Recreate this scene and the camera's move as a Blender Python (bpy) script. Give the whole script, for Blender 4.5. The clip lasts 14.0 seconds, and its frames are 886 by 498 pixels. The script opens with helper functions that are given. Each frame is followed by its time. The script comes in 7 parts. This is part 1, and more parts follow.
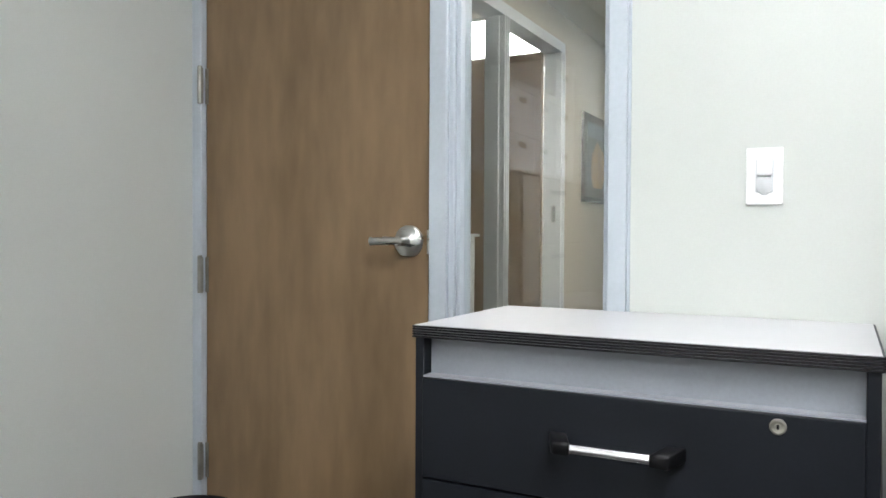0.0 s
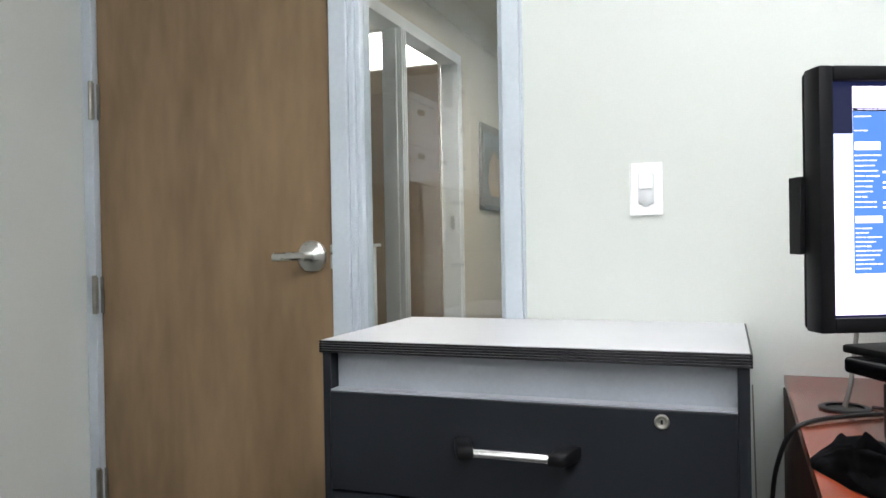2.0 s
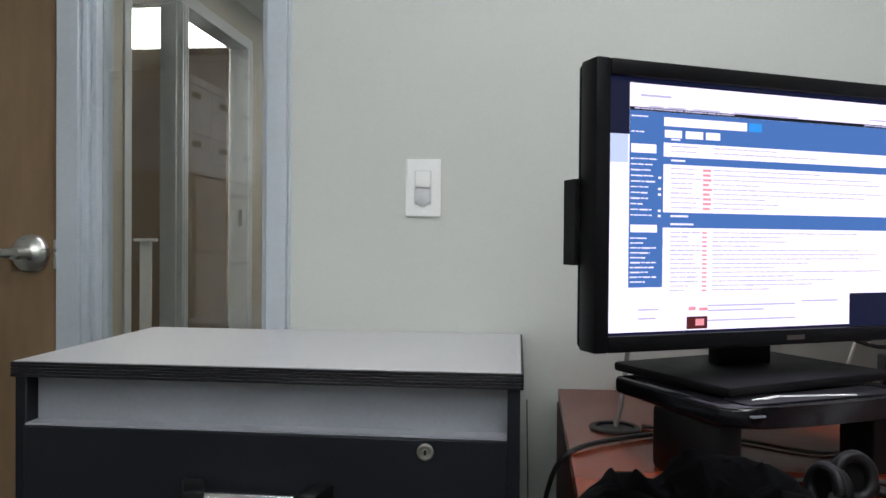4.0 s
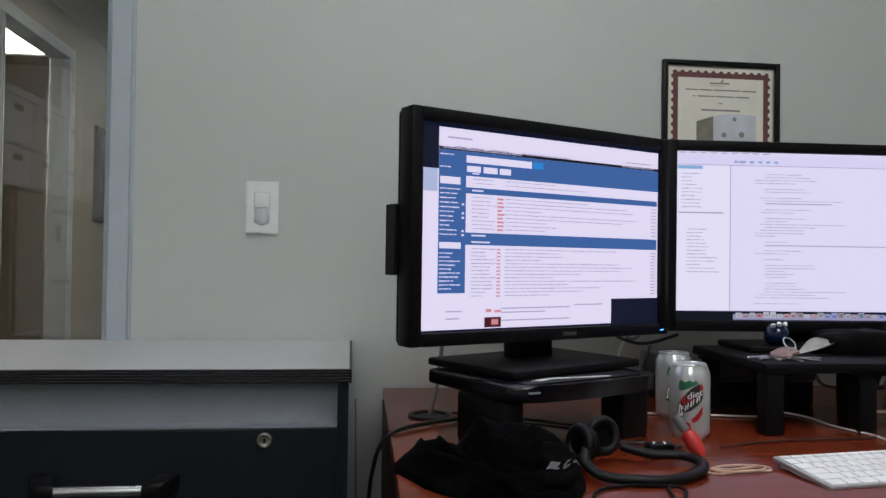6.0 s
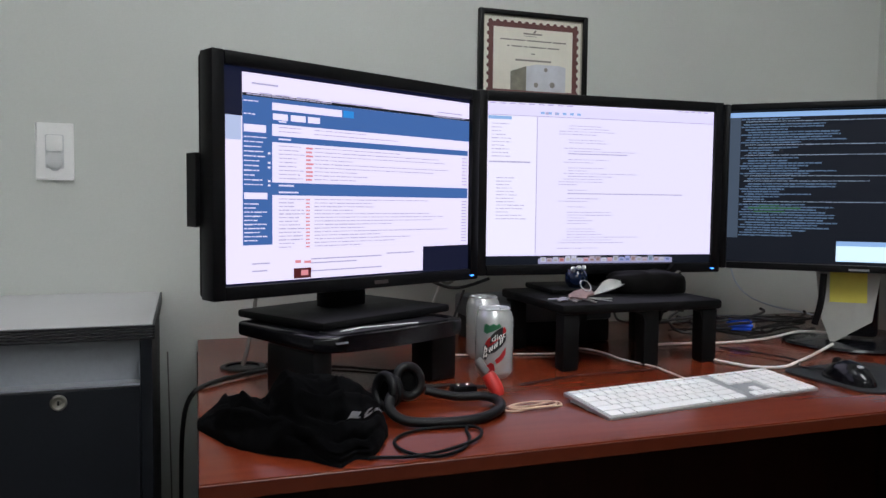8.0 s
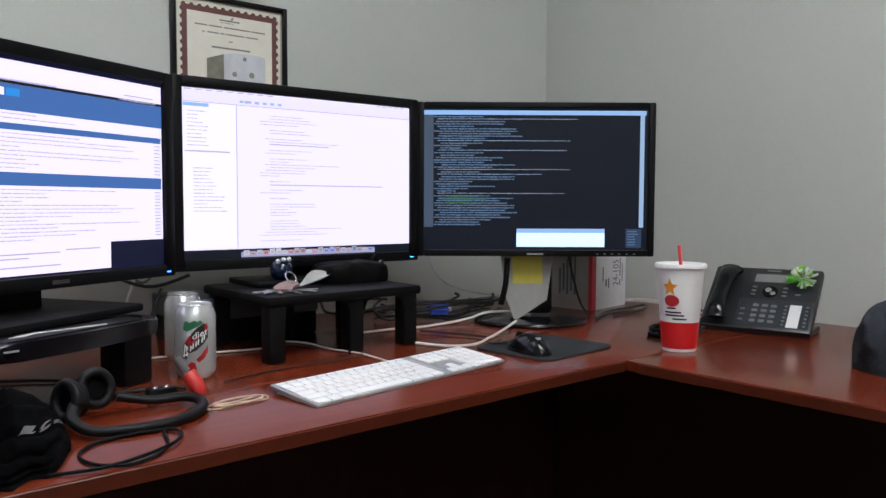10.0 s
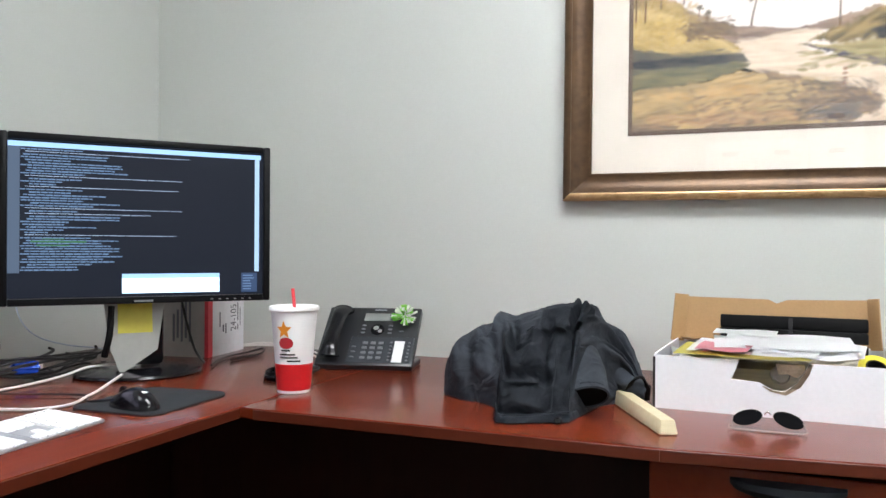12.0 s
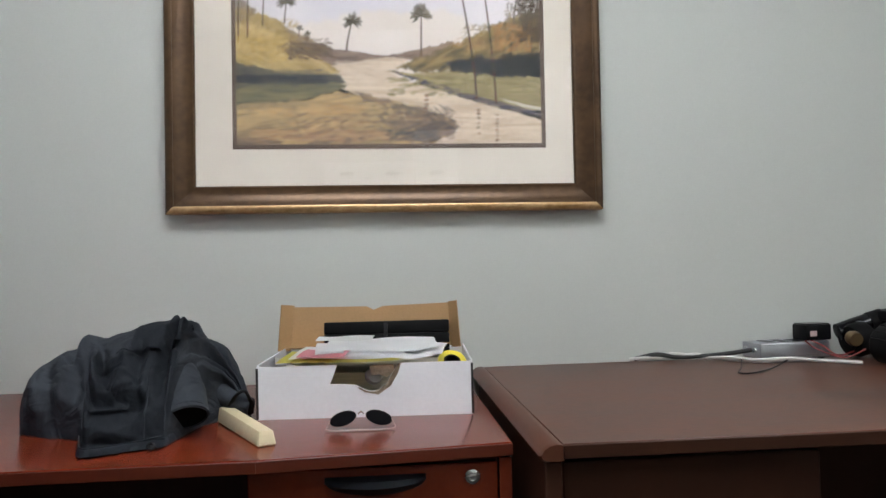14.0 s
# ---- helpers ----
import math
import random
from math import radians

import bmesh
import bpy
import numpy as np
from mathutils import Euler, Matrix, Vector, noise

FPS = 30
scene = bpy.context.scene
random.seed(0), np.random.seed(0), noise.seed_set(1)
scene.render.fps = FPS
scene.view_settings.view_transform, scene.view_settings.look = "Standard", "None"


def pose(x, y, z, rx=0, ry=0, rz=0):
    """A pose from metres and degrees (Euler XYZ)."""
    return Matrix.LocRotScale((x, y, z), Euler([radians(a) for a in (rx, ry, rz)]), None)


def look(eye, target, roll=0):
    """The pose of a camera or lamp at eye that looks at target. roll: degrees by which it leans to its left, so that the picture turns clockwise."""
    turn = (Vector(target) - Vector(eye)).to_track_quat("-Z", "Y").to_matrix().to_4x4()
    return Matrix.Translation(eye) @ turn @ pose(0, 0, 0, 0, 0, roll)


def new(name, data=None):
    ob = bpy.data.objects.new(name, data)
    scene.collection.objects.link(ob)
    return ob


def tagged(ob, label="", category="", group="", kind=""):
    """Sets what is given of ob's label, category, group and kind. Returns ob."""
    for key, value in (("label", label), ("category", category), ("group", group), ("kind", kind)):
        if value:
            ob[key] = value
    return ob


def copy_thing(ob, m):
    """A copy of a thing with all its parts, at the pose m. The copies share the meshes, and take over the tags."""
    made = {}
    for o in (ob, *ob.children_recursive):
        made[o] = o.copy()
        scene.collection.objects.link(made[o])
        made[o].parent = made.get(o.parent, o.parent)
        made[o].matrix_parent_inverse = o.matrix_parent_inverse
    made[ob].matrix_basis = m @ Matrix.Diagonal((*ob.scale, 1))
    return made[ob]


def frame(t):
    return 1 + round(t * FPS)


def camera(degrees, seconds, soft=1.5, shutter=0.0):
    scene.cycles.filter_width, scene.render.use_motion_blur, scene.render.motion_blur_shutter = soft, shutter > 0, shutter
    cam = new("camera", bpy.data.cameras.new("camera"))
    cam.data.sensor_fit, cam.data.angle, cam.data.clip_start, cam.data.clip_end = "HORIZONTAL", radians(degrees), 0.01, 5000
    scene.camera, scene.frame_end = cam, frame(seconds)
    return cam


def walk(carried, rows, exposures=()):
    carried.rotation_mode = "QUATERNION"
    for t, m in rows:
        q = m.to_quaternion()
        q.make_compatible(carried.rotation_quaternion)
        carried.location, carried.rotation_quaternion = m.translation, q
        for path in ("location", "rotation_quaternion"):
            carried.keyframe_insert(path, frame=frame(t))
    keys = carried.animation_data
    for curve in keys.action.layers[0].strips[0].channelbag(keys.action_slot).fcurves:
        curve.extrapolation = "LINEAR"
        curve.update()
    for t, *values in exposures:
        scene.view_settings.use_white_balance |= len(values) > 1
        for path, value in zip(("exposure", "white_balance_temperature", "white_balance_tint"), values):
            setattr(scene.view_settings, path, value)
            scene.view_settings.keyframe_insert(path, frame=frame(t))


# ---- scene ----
cam = camera(60.1, 14.0)
PATH = [
    (0, (0.181, 0.025, 1.013), (-0.748, 1.795, 0.976), 0.3),
    (0.5, (0.188, 0.015, 1.021), (-0.62, 1.844, 0.988), 0.4),
    (1, (0.192, -0.022, 1.029), (-0.58, 1.823, 1.012), -0.6),
    (1.5, (0.199, -0.027, 1.026), (-0.516, 1.841, 1.025), -1.2),
    (2, (0.198, -0.021, 1.028), (-0.496, 1.854, 1.009), -1.0),
    (2.5, (0.198, -0.018, 1.025), (-0.441, 1.877, 1.004), -0.5),
    (3, (0.208, -0.012, 1.023), (-0.221, 1.941, 1.029), -0.3),
    (3.5, (0.201, 0.08, 1.024), (-0.006, 2.069, 1.017), 1.0),
    (3.7, (0.219, 0.194, 1.033), (0.002, 2.182, 1.006), 0.5),
    (5.8, (0.233, -0.012, 1.027), (0.458, 1.975, 1.054), 0.8),
    (6, (0.231, -0.007, 1.023), (0.468, 1.978, 1.056), 0.8),
    (6.5, (0.228, -0.005, 1.025), (0.467, 1.98, 0.96), 1.4),
    (7, (0.241, -0.008, 1.028), (0.614, 1.955, 0.955), 1.6),
    (7.2, (0.256, -0.014, 1.038), (0.718, 1.931, 0.960), 1.2),
    (9.3, (0.284, -0.018, 1.042), (1.205, 1.749, 0.876), 0.7),
    (9.5, (0.279, -0.006, 1.027), (1.308, 1.703, 0.887), 0.3),
    (10, (0.291, -0.015, 1.024), (1.582, 1.509, 0.909), 0.2),
    (10.5, (0.301, -0.019, 1.019), (1.77, 1.333, 0.91), 0.5),
    (11, (0.301, -0.013, 1.019), (1.936, 1.134, 0.913), 0.3),
    (11.5, (0.308, -0.015, 1.021), (2.053, 0.959, 0.935), 0.9),
    (12, (0.311, -0.029, 1.025), (2.162, 0.73, 1.027), 0.3),
    (12.5, (0.325, -0.052, 1.019), (2.25, 0.485, 1.094), -0.2),
    (13, (0.329, -0.063, 1.02), (2.299, 0.262, 1.135), -0.3),
    (13.5, (0.33, -0.076, 1.02), (2.324, 0.018, 1.138), -0.8),
    (14, (0.334, -0.088, 1.012), (2.327, -0.247, 1.054), -1.5),
]
EXPO = [(0.0, 0.94), (2.4, 0.86), (3.0, 0.60), (3.7, 0.10), (5.8, -0.75), (7.2, -0.46), (9.3, -0.58), (10.0, -0.3), (10.5, 0.0), (11.0, 0.35), (11.5, 0.56), (12.0, 0.50), (12.5, 0.19), (13.0, -0.06), (14.0, -0.22)]
walk(cam, [(t, look(eye, target, roll)) for t, eye, target, roll in PATH], EXPO)

# ---- the room's measures ----
WALL_A, WALL_B, WALL_L, WALL_R = 1.713, 2.197, -1.546, -2.75   # door wall (y), picture wall (x), hinge-side wall (x), rear wall (y)
CEIL, DESK, THICK = 2.74, 0.74, 0.12

# ---- world: a dim sky that never shows indoors ----
world = bpy.data.worlds.new("world")
scene.world = world
world.use_nodes = True
sky = world.node_tree.nodes.new("ShaderNodeTexSky")
sky.sky_type, sky.sun_disc, sky.sun_elevation = "NISHITA", False, radians(40)
world.node_tree.links.new(sky.outputs[0], world.node_tree.nodes["Background"].inputs[0])
world.node_tree.nodes["Background"].inputs[1].default_value = 0.05


# ---- materials ----
def shader(name, base, rough=0.5, metal=0.0, vary=0.06, scale=6.0, fine=60.0, bump=0.05, stretch=(1, 1, 1), second=None, spec=0.5, coat=0.0, glow=None, power=0.0, depth=0.002):
    """A surface with two scales of variation in tone and gloss, and a fine relief."""
    m = bpy.data.materials.new(name)
    m.use_nodes = True
    nt = m.node_tree
    b = nt.nodes["Principled BSDF"]
    co = nt.nodes.new("ShaderNodeTexCoord")
    mp = nt.nodes.new("ShaderNodeMapping")
    mp.inputs["Scale"].default_value = stretch
    nt.links.new(co.outputs["Object"], mp.inputs["Vector"])
    n1, n2 = nt.nodes.new("ShaderNodeTexNoise"), nt.nodes.new("ShaderNodeTexNoise")
    for n, s, d in ((n1, scale, 4.0), (n2, fine, 3.0)):
        nt.links.new(mp.outputs[0], n.inputs["Vector"])
        n.inputs["Scale"].default_value, n.inputs["Detail"].default_value = s, d
    mixn = nt.nodes.new("ShaderNodeMath")
    mixn.operation = "MULTIPLY_ADD"
    nt.links.new(n2.outputs["Fac"], mixn.inputs[0])
    mixn.inputs[1].default_value = 0.5
    nt.links.new(n1.outputs["Fac"], mixn.inputs[2])
    ramp = nt.nodes.new("ShaderNodeValToRGB")
    other = second or tuple(c * (1 - 2.2 * vary) for c in base)
    light = base if second else tuple(min(1, c * (1 + vary)) for c in base)
    ramp.color_ramp.elements[0].position, ramp.color_ramp.elements[1].position = 0.5, 1.0
    ramp.color_ramp.elements[0].color = (*other, 1)
    ramp.color_ramp.elements[1].color = (*light, 1)
    nt.links.new(mixn.outputs[0], ramp.inputs[0])
    nt.links.new(ramp.outputs[0], b.inputs["Base Color"])
    rr = nt.nodes.new("ShaderNodeMapRange")
    rr.inputs["To Min"].default_value, rr.inputs["To Max"].default_value = max(0.02, rough * 0.85), min(1, rough * 1.15)
    nt.links.new(n1.outputs["Fac"], rr.inputs["Value"])
    nt.links.new(rr.outputs[0], b.inputs["Roughness"])
    b.inputs["Metallic"].default_value = metal
    b.inputs["Specular IOR Level"].default_value = spec
    b.inputs["Coat Weight"].default_value = coat
    if bump:
        bp = nt.nodes.new("ShaderNodeBump")
        bp.inputs["Strength"].default_value, bp.inputs["Distance"].default_value = bump, depth
        nt.links.new(n2.outputs["Fac"], bp.inputs["Height"])
        nt.links.new(bp.outputs[0], b.inputs["Normal"])
    if glow:
        b.inputs["Emission Color"].default_value = (*glow, 1)
        b.inputs["Emission Strength"].default_value = power
    return m


def wrinkled(m, scale, strength, distance, stretch=(1, 1, 1)):
    """Adds the relief of soft wrinkles to a cloth."""
    nt = m.node_tree
    b = nt.nodes["Principled BSDF"]
    co, mp = nt.nodes.new("ShaderNodeTexCoord"), nt.nodes.new("ShaderNodeMapping")
    mp.inputs["Scale"].default_value = stretch
    mp.inputs["Rotation"].default_value = (0.3, 0.5, 0.4)
    nt.links.new(co.outputs["Object"], mp.inputs["Vector"])
    n = nt.nodes.new("ShaderNodeTexNoise")
    n.inputs["Scale"].default_value, n.inputs["Detail"].default_value, n.inputs["Distortion"].default_value = scale, 1.5, 0.8
    nt.links.new(mp.outputs[0], n.inputs["Vector"])
    fold = nt.nodes.new("ShaderNodeMath")
    fold.operation = "PINGPONG"
    fold.inputs[1].default_value = 0.22
    nt.links.new(n.outputs["Fac"], fold.inputs[0])
    bp = nt.nodes.new("ShaderNodeBump")
    bp.inputs["Strength"].default_value, bp.inputs["Distance"].default_value = strength, distance
    nt.links.new(fold.outputs[0], bp.inputs["Height"])
    old = b.inputs["Normal"].links
    if old:
        nt.links.new(old[0].from_socket, bp.inputs["Normal"])
    nt.links.new(bp.outputs[0], b.inputs["Normal"])
    return m


def lit(name, colour, power=1.0, gloss=0.35):
    """A part of a glowing screen or lamp."""
    m = bpy.data.materials.new(name)
    m.use_nodes = True
    b = m.node_tree.nodes["Principled BSDF"]
    b.inputs["Base Color"].default_value = (0.01, 0.01, 0.012, 1)
    b.inputs["Roughness"].default_value = gloss
    b.inputs["Specular IOR Level"].default_value = 0.12
    b.inputs["Emission Color"].default_value = (*colour, 1)
    b.inputs["Emission Strength"].default_value = power
    return m


def glassy(name, tint=(0.93, 0.96, 0.95), ior=1.5):
    m = bpy.data.materials.new(name)
    m.use_nodes = True
    b = m.node_tree.nodes["Principled BSDF"]
    b.inputs["Base Color"].default_value = (*tint, 1)
    b.inputs["Roughness"].default_value, b.inputs["IOR"].default_value = 0.01, ior
    b.inputs["Transmission Weight"].default_value = 1.0
    return m


M_WALL = shader("wall_paint", (0.540, 0.557, 0.526), 0.55, vary=0.025, scale=1.6, fine=220, bump=0.12, depth=0.0006)
M_HALL = shader("hall_paint", (0.50, 0.45, 0.36), 0.6, vary=0.04, scale=1.2, fine=200, bump=0.1, depth=0.0006)
M_CEIL = shader("ceiling_tile", (0.78, 0.77, 0.73), 0.9, vary=0.05, scale=30, fine=240, bump=0.3)
M_CARPET = shader("carpet", (0.045, 0.043, 0.041), 0.95, vary=0.25, scale=25, fine=420, bump=0.6, depth=0.004)
M_DOOR = shader("door_veneer", (0.232, 0.153, 0.085), 0.42, vary=0.08, scale=2.6, fine=11, bump=0.06, stretch=(2.6, 2.6, 0.6), second=(0.142, 0.091, 0.047), depth=0.0005)
M_ALU = shader("grey_frame_paint", (0.46, 0.505, 0.55), 0.35, metal=0.0, vary=0.04, scale=4, fine=90, bump=0.03)
M_ALU2 = shader("pale_frame_paint", (0.72, 0.745, 0.76), 0.35, vary=0.04, scale=4, fine=90, bump=0.03)
M_STEEL = shader("brushed_steel", (0.62, 0.62, 0.60), 0.28, metal=1.0, vary=0.08, scale=12, fine=300, bump=0.05, stretch=(1, 1, 6))
M_BRONZE = shader("dull_hinge_metal", (0.30, 0.29, 0.26), 0.4, metal=0.9, vary=0.1, scale=30, fine=200)
M_MAHOG = shader("mahogany_laminate", (0.160, 0.0262, 0.0098), 0.21, vary=0.1, scale=2.0, fine=14, bump=0.02, stretch=(0.6, 6, 6), second=(0.118, 0.0188, 0.0072), depth=0.0004, spec=0.3)
M_MAHOG_Y = shader("mahogany_laminate_across", (0.160, 0.0262, 0.0098), 0.21, vary=0.1, scale=2.0, fine=14, bump=0.02, stretch=(6, 0.6, 6), second=(0.118, 0.0188, 0.0072), depth=0.0004, spec=0.3)
# darker mahogany copy for below the top: under-desk shade is in its colour
M_MAHOG_SHADE = shader("mahogany_shaded_panel", (0.045, 0.012, 0.008), 0.5, vary=0.1, scale=2.0, fine=14, bump=0.02, stretch=(6, 6, 0.6), second=(0.028, 0.008, 0.005), spec=0.25)
M_WALNUT = shader("walnut_laminate", (0.128, 0.050, 0.031), 0.36, spec=0.22, vary=0.1, scale=4.5, fine=70, bump=0.03, stretch=(2.6, 0.7, 3), second=(0.052, 0.021, 0.014), depth=0.0004)
# darker walnut copy: shade of the fronts and kneehole is in its colour
M_WALNUT_SHADE = shader("walnut_shaded", (0.052, 0.021, 0.012), 0.42, spec=0.08, vary=0.1, scale=3.0, fine=16, bump=0.03, second=(0.034, 0.015, 0.010))
M_WALNUT_E = shader("walnut_moulding", (0.105, 0.036, 0.020), 0.36, spec=0.2, vary=0.12, scale=4.0, fine=30, bump=0.03, second=(0.060, 0.022, 0.013))
M_CABTOP = shader("light_grey_laminate", (0.41, 0.405, 0.415), 0.3, vary=0.04, scale=90, fine=400, bump=0.02)
M_CHAR = shader("charcoal_laminate", (0.0078, 0.0095, 0.0135), 0.5, vary=0.12, scale=8, fine=200, bump=0.04, spec=0.25)
M_EDGE = shader("black_rubber_edge", (0.010, 0.010, 0.012), 0.5, vary=0.1, scale=20, fine=200, spec=0.25)
M_PANELG = shader("silver_grey_panel", (0.275, 0.29, 0.32), 0.4, vary=0.05, scale=9, fine=160, bump=0.03)
M_BLACK = shader("black_plastic", (0.006, 0.006, 0.007), 0.38, vary=0.15, scale=30, fine=500, bump=0.08, spec=0.18)
M_BLACKM = shader("matt_black_plastic", (0.0055, 0.0055, 0.006), 0.6, vary=0.15, scale=30, fine=500, bump=0.1, spec=0.12)
M_GLOSSB = shader("gloss_black_plastic", (0.006, 0.006, 0.008), 0.18, vary=0.1, scale=20, fine=200, bump=0.01, spec=0.35)
M_CHROME = shader("chrome", (0.86, 0.86, 0.87), 0.24, metal=1.0, vary=0.05, scale=20, fine=300, bump=0.0)
M_WHITEP = shader("white_plastic", (0.80, 0.80, 0.79), 0.35, vary=0.02, scale=20, fine=200, bump=0.02)
M_GLASS = glassy("clear_glass", (0.985, 0.985, 0.985))
M_PANE = glassy("plate_glass", (0.90, 0.94, 0.93), 1.85)


# ---- mesh tools ----
def bm_box(x0, y0, z0, x1, y1, z1, bevel=0.0, seg=2, bm=None):
    bm = bm or bmesh.new()
    got = bmesh.ops.create_cube(bm, size=1.0)["verts"]
    for v in got:
        v.co = Vector(((x0 + x1) / 2 + v.co.x * (x1 - x0), (y0 + y1) / 2 + v.co.y * (y1 - y0), (z0 + z1) / 2 + v.co.z * (z1 - z0)))
    if bevel:
        edges = list({e for v in got for e in v.link_edges})
        bmesh.ops.bevel(bm, geom=edges, offset=bevel, segments=seg, profile=0.5, affect="EDGES")
    return bm


def bm_lathe(profile, seg=32, bm=None, at=(0, 0, 0), squash=1.0):
    """Turned about z: profile of (radius, height)."""
    bm = bm or bmesh.new()
    rings = []
    for r, z in profile:
        if r < 1e-5:
            rings.append([bm.verts.new((at[0], at[1], at[2] + z))])
        else:
            rings.append([bm.verts.new((at[0] + r * math.cos(2 * math.pi * k / seg), at[1] + squash * r * math.sin(2 * math.pi * k / seg), at[2] + z)) for k in range(seg)])
    for a, b in zip(rings, rings[1:]):
        for k in range(seg):
            q = [a[k % len(a)], a[(k + 1) % len(a)], b[(k + 1) % len(b)], b[k % len(b)]]
            q = list(dict.fromkeys(q))
            if len(q) > 2:
                bm.faces.new(q)
    return bm


def bm_tube(points, r, seg=8, bm=None, flat=1.0, taper=None):
    """A round cord along points (smoothed by Catmull-Rom)."""
    bm = bm or bmesh.new()
    p = [Vector(q) for q in points]
    path = []
    for k in range(len(p) - 1):
        a, b, c, d = p[max(k - 1, 0)], p[k], p[k + 1], p[min(k + 2, len(p) - 1)]
        n = 6 if len(p) > 2 else 1
        for s in range(n):
            u = s / n
            path.append(0.5 * ((2 * b) + (c - a) * u + (2 * a - 5 * b + 4 * c - d) * u * u + (3 * b - a - 3 * c + d) * u**3))
    path.append(p[-1])
    rings, up = [], Vector((0, 0, 1))
    for k, q in enumerate(path):
        way = (path[min(k + 1, len(path) - 1)] - path[max(k - 1, 0)]).normalized()
        side = way.cross(up)
        side = side.normalized() if side.length > 1e-3 else Vector((1, 0, 0))
        top = side.cross(way)
        w = r * (taper(k / (len(path) - 1)) if taper else 1)
        rings.append([bm.verts.new(q + w * (side * math.cos(2 * math.pi * j / seg) + flat * top * math.sin(2 * math.pi * j / seg))) for j in range(seg)])
    for a, b in zip(rings, rings[1:]):
        for j in range(seg):
            bm.faces.new([a[j], a[(j + 1) % seg], b[(j + 1) % seg], b[j]])
    bm.faces.new(rings[0][::-1])
    bm.faces.new(rings[-1])
    return bm


def bm_slab(outline, z0, z1, bevel=0.0, bm=None, seg=2):
    """A plate from an outline in x and y, between two heights."""
    bm = bm or bmesh.new()
    low = [bm.verts.new((x, y, z0)) for x, y in outline]
    high = [bm.verts.new((x, y, z1)) for x, y in outline]
    n = len(outline)
    faces = [bm.faces.new(low[::-1]), bm.faces.new(high)]
    for k in range(n):
        faces.append(bm.faces.new([low[k], low[(k + 1) % n], high[(k + 1) % n], high[k]]))
    if bevel:
        rim = list({e for f in faces[:2] for e in f.edges})
        bmesh.ops.bevel(bm, geom=rim, offset=bevel, segments=seg, profile=0.5, affect="EDGES")
    return bm


def rounded(w, d, r, seg=6, cx=0.0, cy=0.0):
    """A rectangle's outline with round corners."""
    out = []
    for sx, sy, a in ((1, 1, 0), (-1, 1, 90), (-1, -1, 180), (1, -1, 270)):
        for k in range(seg + 1):
            t = radians(a + 90 * k / seg)
            out.append((cx + sx * (w / 2 - r) + r * math.cos(t), cy + sy * (d / 2 - r) + r * math.sin(t)))
    return out


def moved(bm, m):
    bmesh.ops.transform(bm, matrix=m, verts=bm.verts)
    return bm


def mesh_of(name, bm, material, smooth=None):
    bmesh.ops.recalc_face_normals(bm, faces=bm.faces)
    me = bpy.data.meshes.new(name)
    bm.to_mesh(me)
    bm.free()
    me.materials.append(material)
    if smooth is not None:
        me.polygons.foreach_set("use_smooth", [True] * len(me.polygons))
        me.set_sharp_from_angle(angle=radians(smooth))
    return me


def part(name, bm, material, parent, label="", smooth=40):
    ob = new(name, mesh_of(name, bm, material, smooth))
    ob.parent = parent
    if label:
        ob["label"] = label
    return ob


def solid(name, bm, material, label, category, kind="", group="", at=None, smooth=40):
    """A thing that is one mesh."""
    ob = new(name, mesh_of(name, bm, material, smooth))
    if at is not None:
        ob.matrix_world = at
    return tagged(ob, label, category, group, kind)


def thing(name, label, category, at, group="", kind=""):
    """A thing of several parts: an empty at its base."""
    ob = new(name)
    ob.empty_display_size = 0.05
    ob.matrix_world = at
    return tagged(ob, label, category, group, kind)


# ---- lamps: a ceiling troffer, two unseen ones added as fill, and the hall's own ----
M_TROFFER = lit("troffer_diffuser", (0.96, 0.985, 1.02), 25.0)
M_WALL_FILL = lit("wall_fill_diffuser", (0.96, 0.985, 1.02), 9.5)
M_REAR_FILL = lit("rear_fill_diffuser", (0.95, 0.98, 1.0), 20.0)
M_HALLAMP = lit("hall_diffuser", (1.0, 0.96, 0.88), 21.0)
M_FARLAMP = lit("far_office_diffuser", (1.0, 0.98, 0.94), 14.0)
M_LAMPFRAME = shader("white_enamel", (0.8, 0.8, 0.78), 0.4)


def troffer(x, y, z, w, d, m, label):
    lamp = thing("ceiling_light", label, "ceiling light", pose(x, y, z), group="recessed ceiling lights")
    part("diffuser", bm_box(-w / 2, -d / 2, -0.004, w / 2, d / 2, 0.004), m, lamp, "glowing prismatic diffuser")
    fr = bmesh.new()
    for a in (-1, 1):
        bm_box(a * w / 2 - 0.02, -d / 2 - 0.02, -0.008, a * w / 2 + 0.02, d / 2 + 0.02, 0.012, bm=fr)
        bm_box(-w / 2 + 0.02, a * d / 2 - 0.02, -0.008, w / 2 - 0.02, a * d / 2 + 0.02, 0.012, bm=fr)
    part("frame", fr, M_LAMPFRAME, lamp)
    return lamp


troffer(0.90, -0.10, CEIL - 0.012, 0.6, 1.2, M_TROFFER, "unseen recessed fluorescent ceiling light with a white diffuser")
# unseen lamp, added to brighten the door wall
wall_fill = troffer(0.05, 1.33, CEIL - 0.012, 1.2, 0.6, M_WALL_FILL, "unseen added ceiling light with blades that brightens the door wall")
# added blades hold its light back from the picture wall
for k in range(12):
    part("light_baffle", bm_box(-0.551 + 0.1 * k, -0.298, -0.112, -0.549 + 0.1 * k, 0.298, -0.006), M_PANELG, wall_fill)
